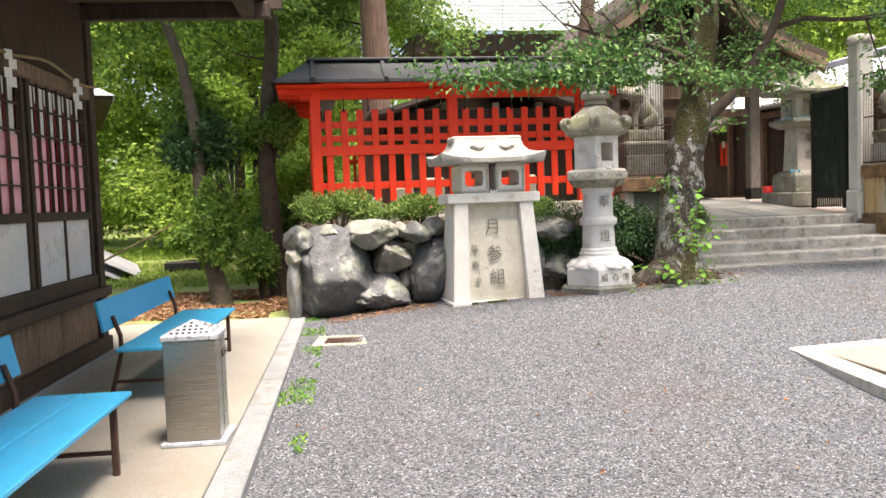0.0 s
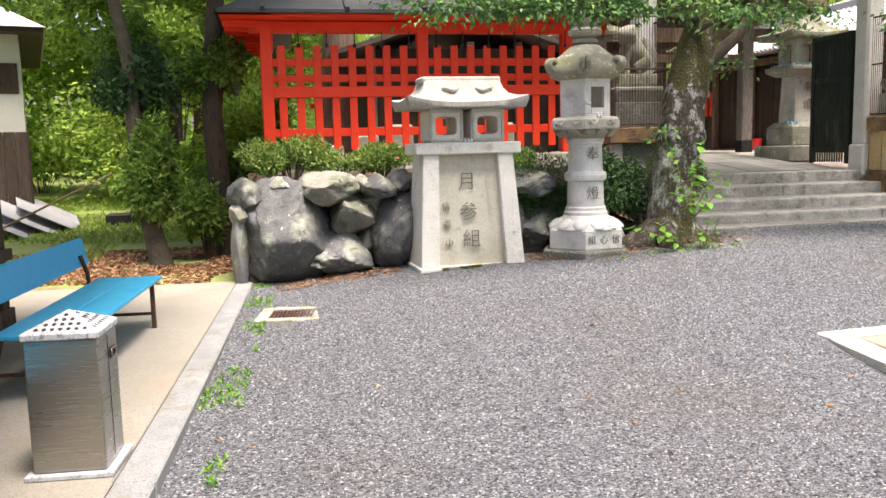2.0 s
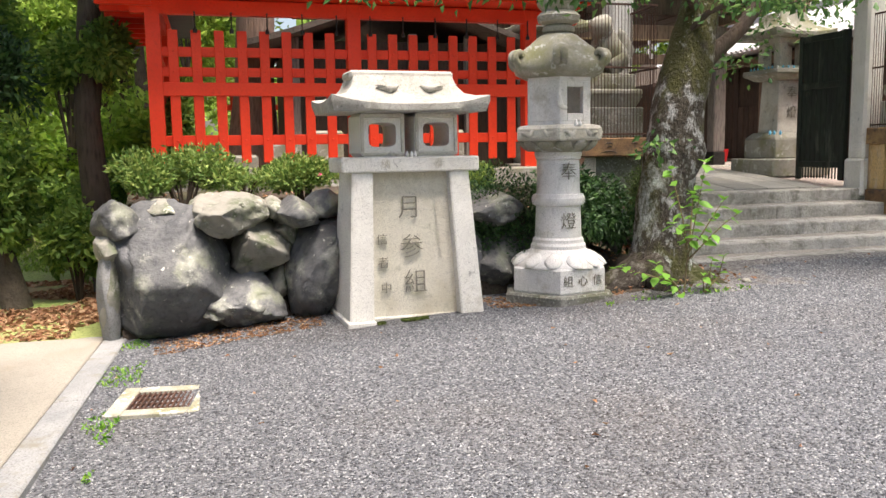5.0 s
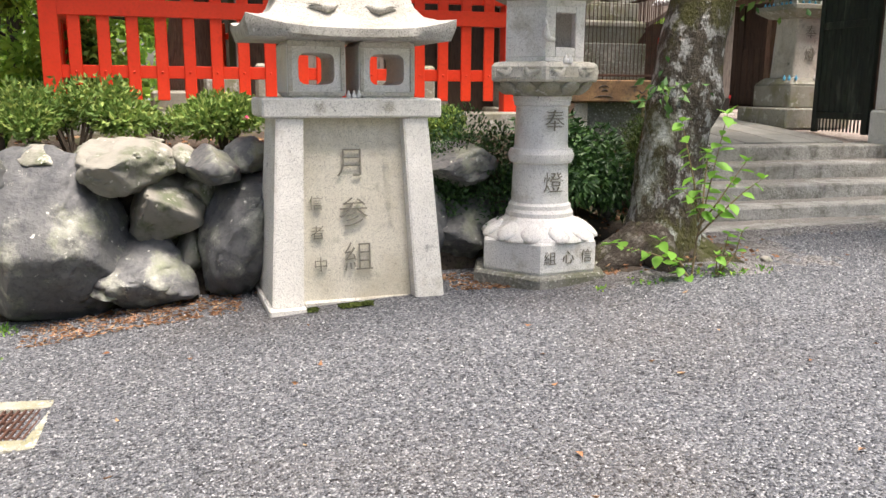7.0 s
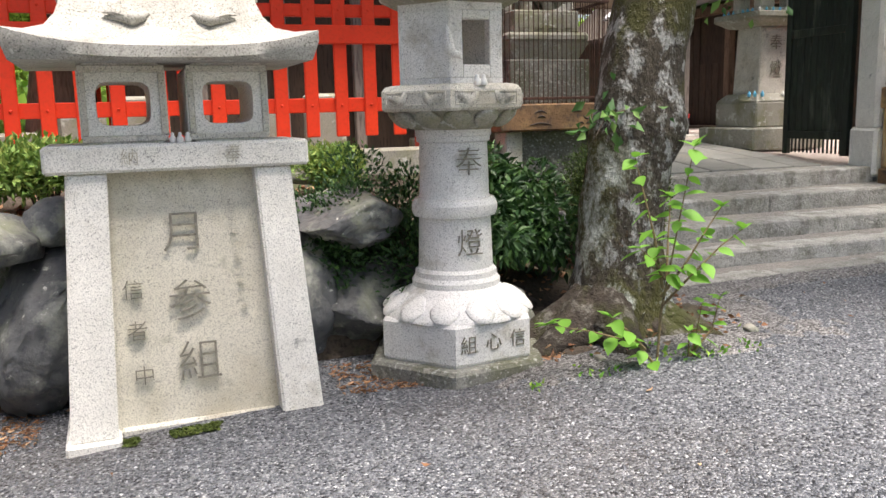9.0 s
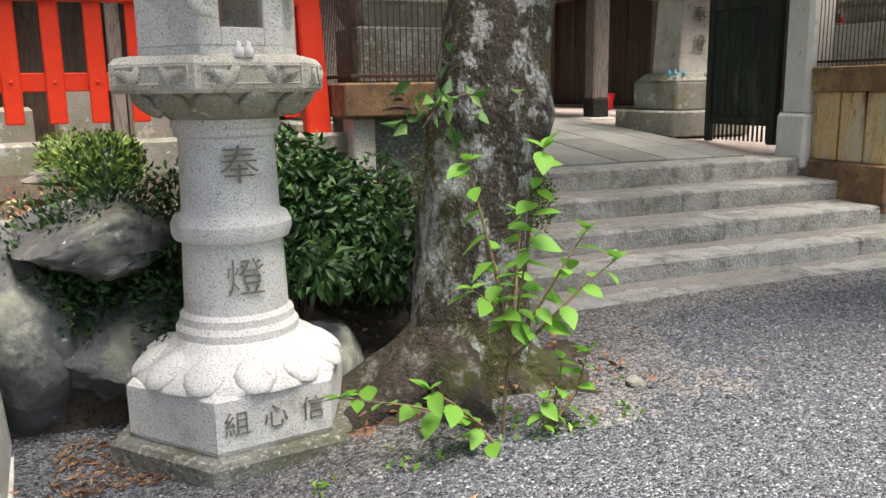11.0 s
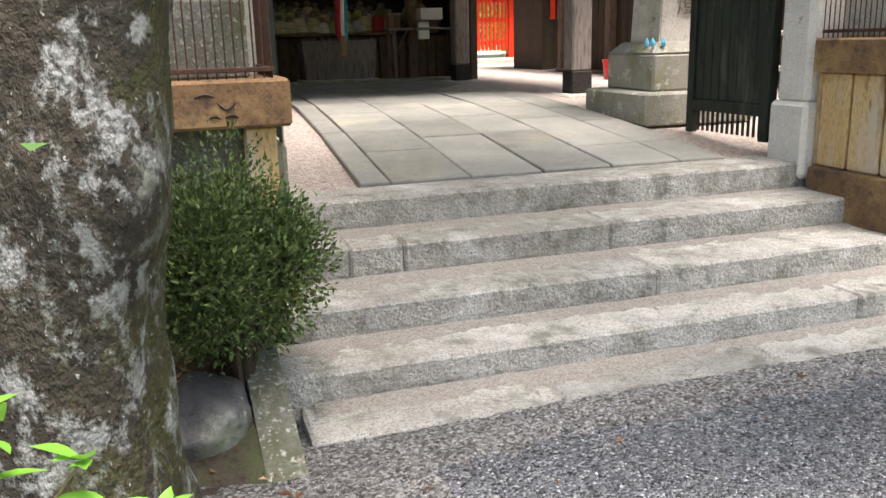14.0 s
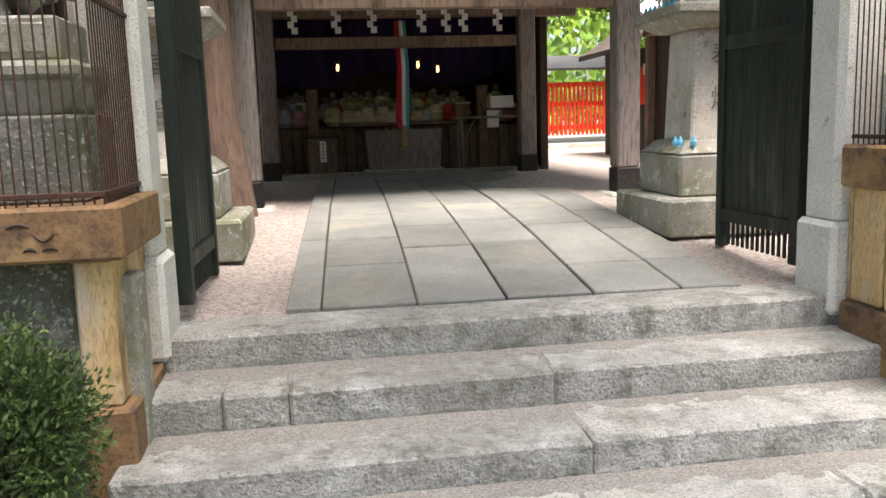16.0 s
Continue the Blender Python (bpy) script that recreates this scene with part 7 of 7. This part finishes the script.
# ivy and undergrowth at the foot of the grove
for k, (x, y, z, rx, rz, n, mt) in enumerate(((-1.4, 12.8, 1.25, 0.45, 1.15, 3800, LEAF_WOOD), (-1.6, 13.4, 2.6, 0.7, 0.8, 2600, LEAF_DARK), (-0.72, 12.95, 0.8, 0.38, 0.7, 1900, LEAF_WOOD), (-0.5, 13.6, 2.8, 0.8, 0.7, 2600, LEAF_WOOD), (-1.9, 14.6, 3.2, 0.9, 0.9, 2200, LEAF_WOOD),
                                              (-0.4, 15.0, 1.2, 0.8, 1.0, 2600, LEAF_WOOD), (-0.3, 17.0, 1.8, 1.1, 1.6, 3000, LEAF_SUNLIT), (-1.6, 19.0, 3.4, 1.2, 1.6, 2600, LEAF_SUNLIT), (0.4, 18.0, 4.5, 1.3, 1.4, 2600, LEAF_SUNLIT), (-2.5, 20.5, 0.9, 1.0, 0.7, 1800, LEAF_WOOD), (-3.6, 26, 1.2, 2.0, 1.0, 2400, LEAF_WOOD), (-7, 29, 1.5, 3.0, 1.2, 2600, LEAF_SUNLIT), (-1.0, 24, 1.5, 1.6, 1.3, 2400, LEAF_SUNLIT), (0.3, 14.0, 2.0, 0.35, 1.1, 1200, LEAF_WOOD))):
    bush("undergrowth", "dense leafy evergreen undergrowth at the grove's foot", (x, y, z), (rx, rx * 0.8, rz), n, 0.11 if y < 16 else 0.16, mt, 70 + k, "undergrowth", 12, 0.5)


def scatter(name, label, mat, n, area, size, seed, height=None, width=0.5, up=0.2, keep=None, category=""):
    """Loose leaves or grass blades over a patch of ground."""
    rng = np.random.default_rng(seed)
    x, y = rng.uniform(area[0], area[1], n), rng.uniform(area[2], area[3], n)
    if keep is not None:
        ok = np.array([keep(a, b) for a, b in zip(x, y)])
        x, y = x[ok], y[ok]
    z = np.array([height(a, b) for a, b in zip(x, y)])
    w = rng.normal(size=(len(x), 3))
    w[:, 2] = np.abs(w[:, 2]) * up if up < 1 else up
    s = size * rng.uniform(0.6, 1.3, len(x))
    o = new(name, leaf_mesh(name, mat, np.stack([x, y, z + (s * 0.4 if up >= 1 else 0.012)], 1), w, s, width, seed))
    return tagged(o, label, category, kind="stuff")


def lawn_z(x, y):
    return 0.12 + 0.022 * (y - 11)


scatter("grass", "mown green grass in patches across the lawn", GRASS, 34000, (-12, 0.0, 13.2, 26), 0.11, 31, lawn_z, 0.13, 1.3, lambda x, y: noise.noise(Vector((x * 0.5, y * 0.5, 0))) > -0.25 and not (x > -2.2 and y < 15), "grass")
scatter("fallen_leaves", "brown fallen leaves under the trees", LITTER, 9000, (-3.8, 0.1, 11.15, 14.3), 0.085, 32, lawn_z, 0.5, 0.2, lambda x, y: noise.noise(Vector((x * 1.2, y * 1.2, 4))) > -0.3, "fallen leaves")
scatter("fallen_leaves", "brown fallen leaves on the soil bed", LITTER, 900, (-0.1, 5.4, 11.2, 12.3), 0.06, 33, bed_z, 0.5, 0.2, None, "fallen leaves")
scatter("fallen_leaves", "scattered dry leaves on the gravel", LITTER, 130, (-0.2, 9.5, 4.0, 11.2), 0.045, 34, gz, 0.5, 0.2, None, "fallen leaves")
scatter("weeds", "small green weeds along the kerb", LEAF_SAP, 6000, (-0.35, 0.75, 5.0, 10.9), 0.04, 35, gz, 0.35, 1.0, lambda x, y: noise.noise(Vector((x * 2.5, y * 1.8, 8))) > 0.02 and -0.06 - (11.1 - y) * 0.0498 < x < 0.22 - (11.1 - y) * 0.0498, "weeds")
scatter("needles", "ochre pine needles along the boulder foot", LITTER, 2600, (0.2, 4.6, 10.3, 10.85), 0.05, 36, gz, 0.12, 0.1, lambda x, y: not 1.6 < x < 3.1, "needles")
scatter("weeds", "tiny weeds round the tree roots", LEAF_SAP, 260, (4.0, 5.6, 9.8, 10.4), 0.04, 37, gz, 0.5, 1.0, lambda x, y: noise.noise(Vector((x * 4, y * 4, 8))) > 0.1, "weeds")
scatter("moss", "low moss along the monument sill", MOSS, 1800, (2.0, 2.8, 10.06, 10.16), 0.02, 38, gz, 0.8, 0.6, lambda x, y: noise.noise(Vector((x * 4, y * 4, 2))) > -0.05, "moss")

# far woods that close the view; the unseen half is added to block low sky light
rng = np.random.default_rng(77)
for k, (mt, n) in enumerate(((LEAF_SUNLIT, 15000), (LEAF_WOOD, 15000))):
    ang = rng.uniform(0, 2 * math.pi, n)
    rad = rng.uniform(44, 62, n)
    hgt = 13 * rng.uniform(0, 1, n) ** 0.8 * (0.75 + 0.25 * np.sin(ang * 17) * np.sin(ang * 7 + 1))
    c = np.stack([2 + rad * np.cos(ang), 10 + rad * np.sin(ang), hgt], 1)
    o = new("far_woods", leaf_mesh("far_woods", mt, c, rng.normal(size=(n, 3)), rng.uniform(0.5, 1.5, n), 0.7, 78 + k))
    tagged(o, "distant green woods closing the view", "woods", kind="stuff")

# earth heaped over the roots
structure("root_mound", sheet(spans((4.1, 5.95, 0.05)), spans((9.95, 11.4, 0.05)), lambda x, y: gz(x, y) - 0.045 + 0.09 * max(0.0, 1 - ((x - 4.98) / 0.85) ** 2 - ((y - 10.75) / 0.62) ** 2) ** 0.6 + 0.06 * noise.noise(Vector((x * 4, y * 4, 2))) + 0.03 * noise.noise(Vector((x * 11, y * 11, 2)))), SOIL, "dark earth heaped over the tree roots", "earth mound", 50)
scatter("fallen_leaves", "brown leaves and twigs on the earth round the roots", LITTER, 170, (4.25, 5.7, 10.05, 11.1), 0.05, 39, lambda x, y: gz(x, y) + 0.04, 0.5, 0.3, None, "fallen leaves")
rr = random.Random(12)
for k in range(9):
    px_, py_, r_ = rr.uniform(4.35, 5.75), rr.uniform(10.1, 11.0), rr.uniform(0.025, 0.06)
    boulder("stone", (px_, py_, gz(px_, py_) + 0.015), (r_, r_ * 0.8, r_ * 0.6), 120 + k, ROCK_TAN if k % 3 else ROCK, "small weathered stone lying among the roots", 4, "stones among the roots")
# made-up boulder: its dark colour stands for shaded soil beside the cheek stone
boulder("boulder", (5.38, 11.45, 0.5), (0.2, 0.24, 0.26), 140, ROCK, DK)
# trodden earth between the roots and the steps
DIRT = chips("earthy_gravel", [(0.05, 0.048, 0.046), (0.115, 0.11, 0.107), (0.185, 0.182, 0.182), (0.26, 0.255, 0.25), (0.42, 0.415, 0.41)], 84, 0.9, (0.085, 0.066, 0.05))


def worn(x, y):
    d = min(max(abs(x - 5.05) - 0.75, 0), 9) ** 2 * 1.2 + max(10.2 - y, 0) ** 2 * 2.2
    k = max(0, 11.32 - y) if x > 5.6 else 9
    return min(d, (k * 1.6) ** 2 * 1.4 + max(0, x - 9.5) * 0.5) - 0.2 + 0.25 * noise.noise(Vector((x * 2.2, y * 2.2, 5))) + 0.35 * noise.noise(Vector((x * 11, y * 11, 5)))


structure("bare_earth", sheet(spans((3.4, 10.2, 0.04)), spans((9.3, 11.34, 0.04)), lambda x, y: gz(x, y) + 0.012 * noise.noise(Vector((x * 0.9, y * 0.9, 0))) + max(-0.03, min(0.014, -worn(x, y) * 0.08))), DIRT, "brown trodden earth round the roots and along the steps", "ground", 40)

# loose stones on the gravel
rng = np.random.default_rng(41)
n = 80000
px, py = rng.uniform(-0.4, 9.6, n), 1.5 + 9.8 * rng.uniform(0, 1, n) ** 0.9
keep = (px > -0.38 + 0.05 * (py - 5)) & ~((px > 4.0) & (py < 6.7)) & ~((px > 1.7) & (px < 3.05) & (py > 10.0) & (py < 10.9)) & (np.hypot(px - 3.89, py - 10.68) > 0.6)
px, py = px[keep], py[keep]
n = len(px)
base = np.array([[1, 0, 0], [-0.5, 0.85, 0], [-0.5, -0.85, 0], [0.1, 0.1, 0.8], [0.3, -0.2, -0.5]])
sz = 0.0063 * rng.uniform(0.6, 1.6, n)
ang = rng.uniform(0, 6.28, n)
jit = 1 + rng.normal(size=(n, 5, 1)) * 0.25
V = base[None] * jit * sz[:, None, None]
ca, sa = np.cos(ang)[:, None], np.sin(ang)[:, None]
X = V[:, :, 0] * ca - V[:, :, 1] * sa + px[:, None]
Y = V[:, :, 0] * sa + V[:, :, 1] * ca + py[:, None]
Z = V[:, :, 2] + np.array([gz(a, b) + 0.012 * noise.noise(Vector((a * 0.9, b * 0.9, 0))) for a, b in zip(px, py)])[:, None] + sz[:, None] * 0.25
V = np.stack([X, Y, Z], 2).reshape(-1, 3)
tri = np.array([[0, 1, 3], [1, 2, 3], [2, 0, 3], [1, 0, 4], [2, 1, 4], [0, 2, 4]])
F = (np.arange(n)[:, None, None] * 5 + tri[None]).reshape(-1, 3)
me = bpy.data.meshes.new("loose_gravel")
me.from_pydata(V.tolist(), [], F.tolist())
GCHIP = foliage("gravel_chip", (0.043, 0.046, 0.054), (0.182, 0.193, 0.213), (0.5, 0.51, 0.52), 0.15, 0.0)
me.materials.append(GCHIP)
tagged(new("loose_gravel", me), "loose grey gravel chips over the forecourt", "gravel", kind="stuff")
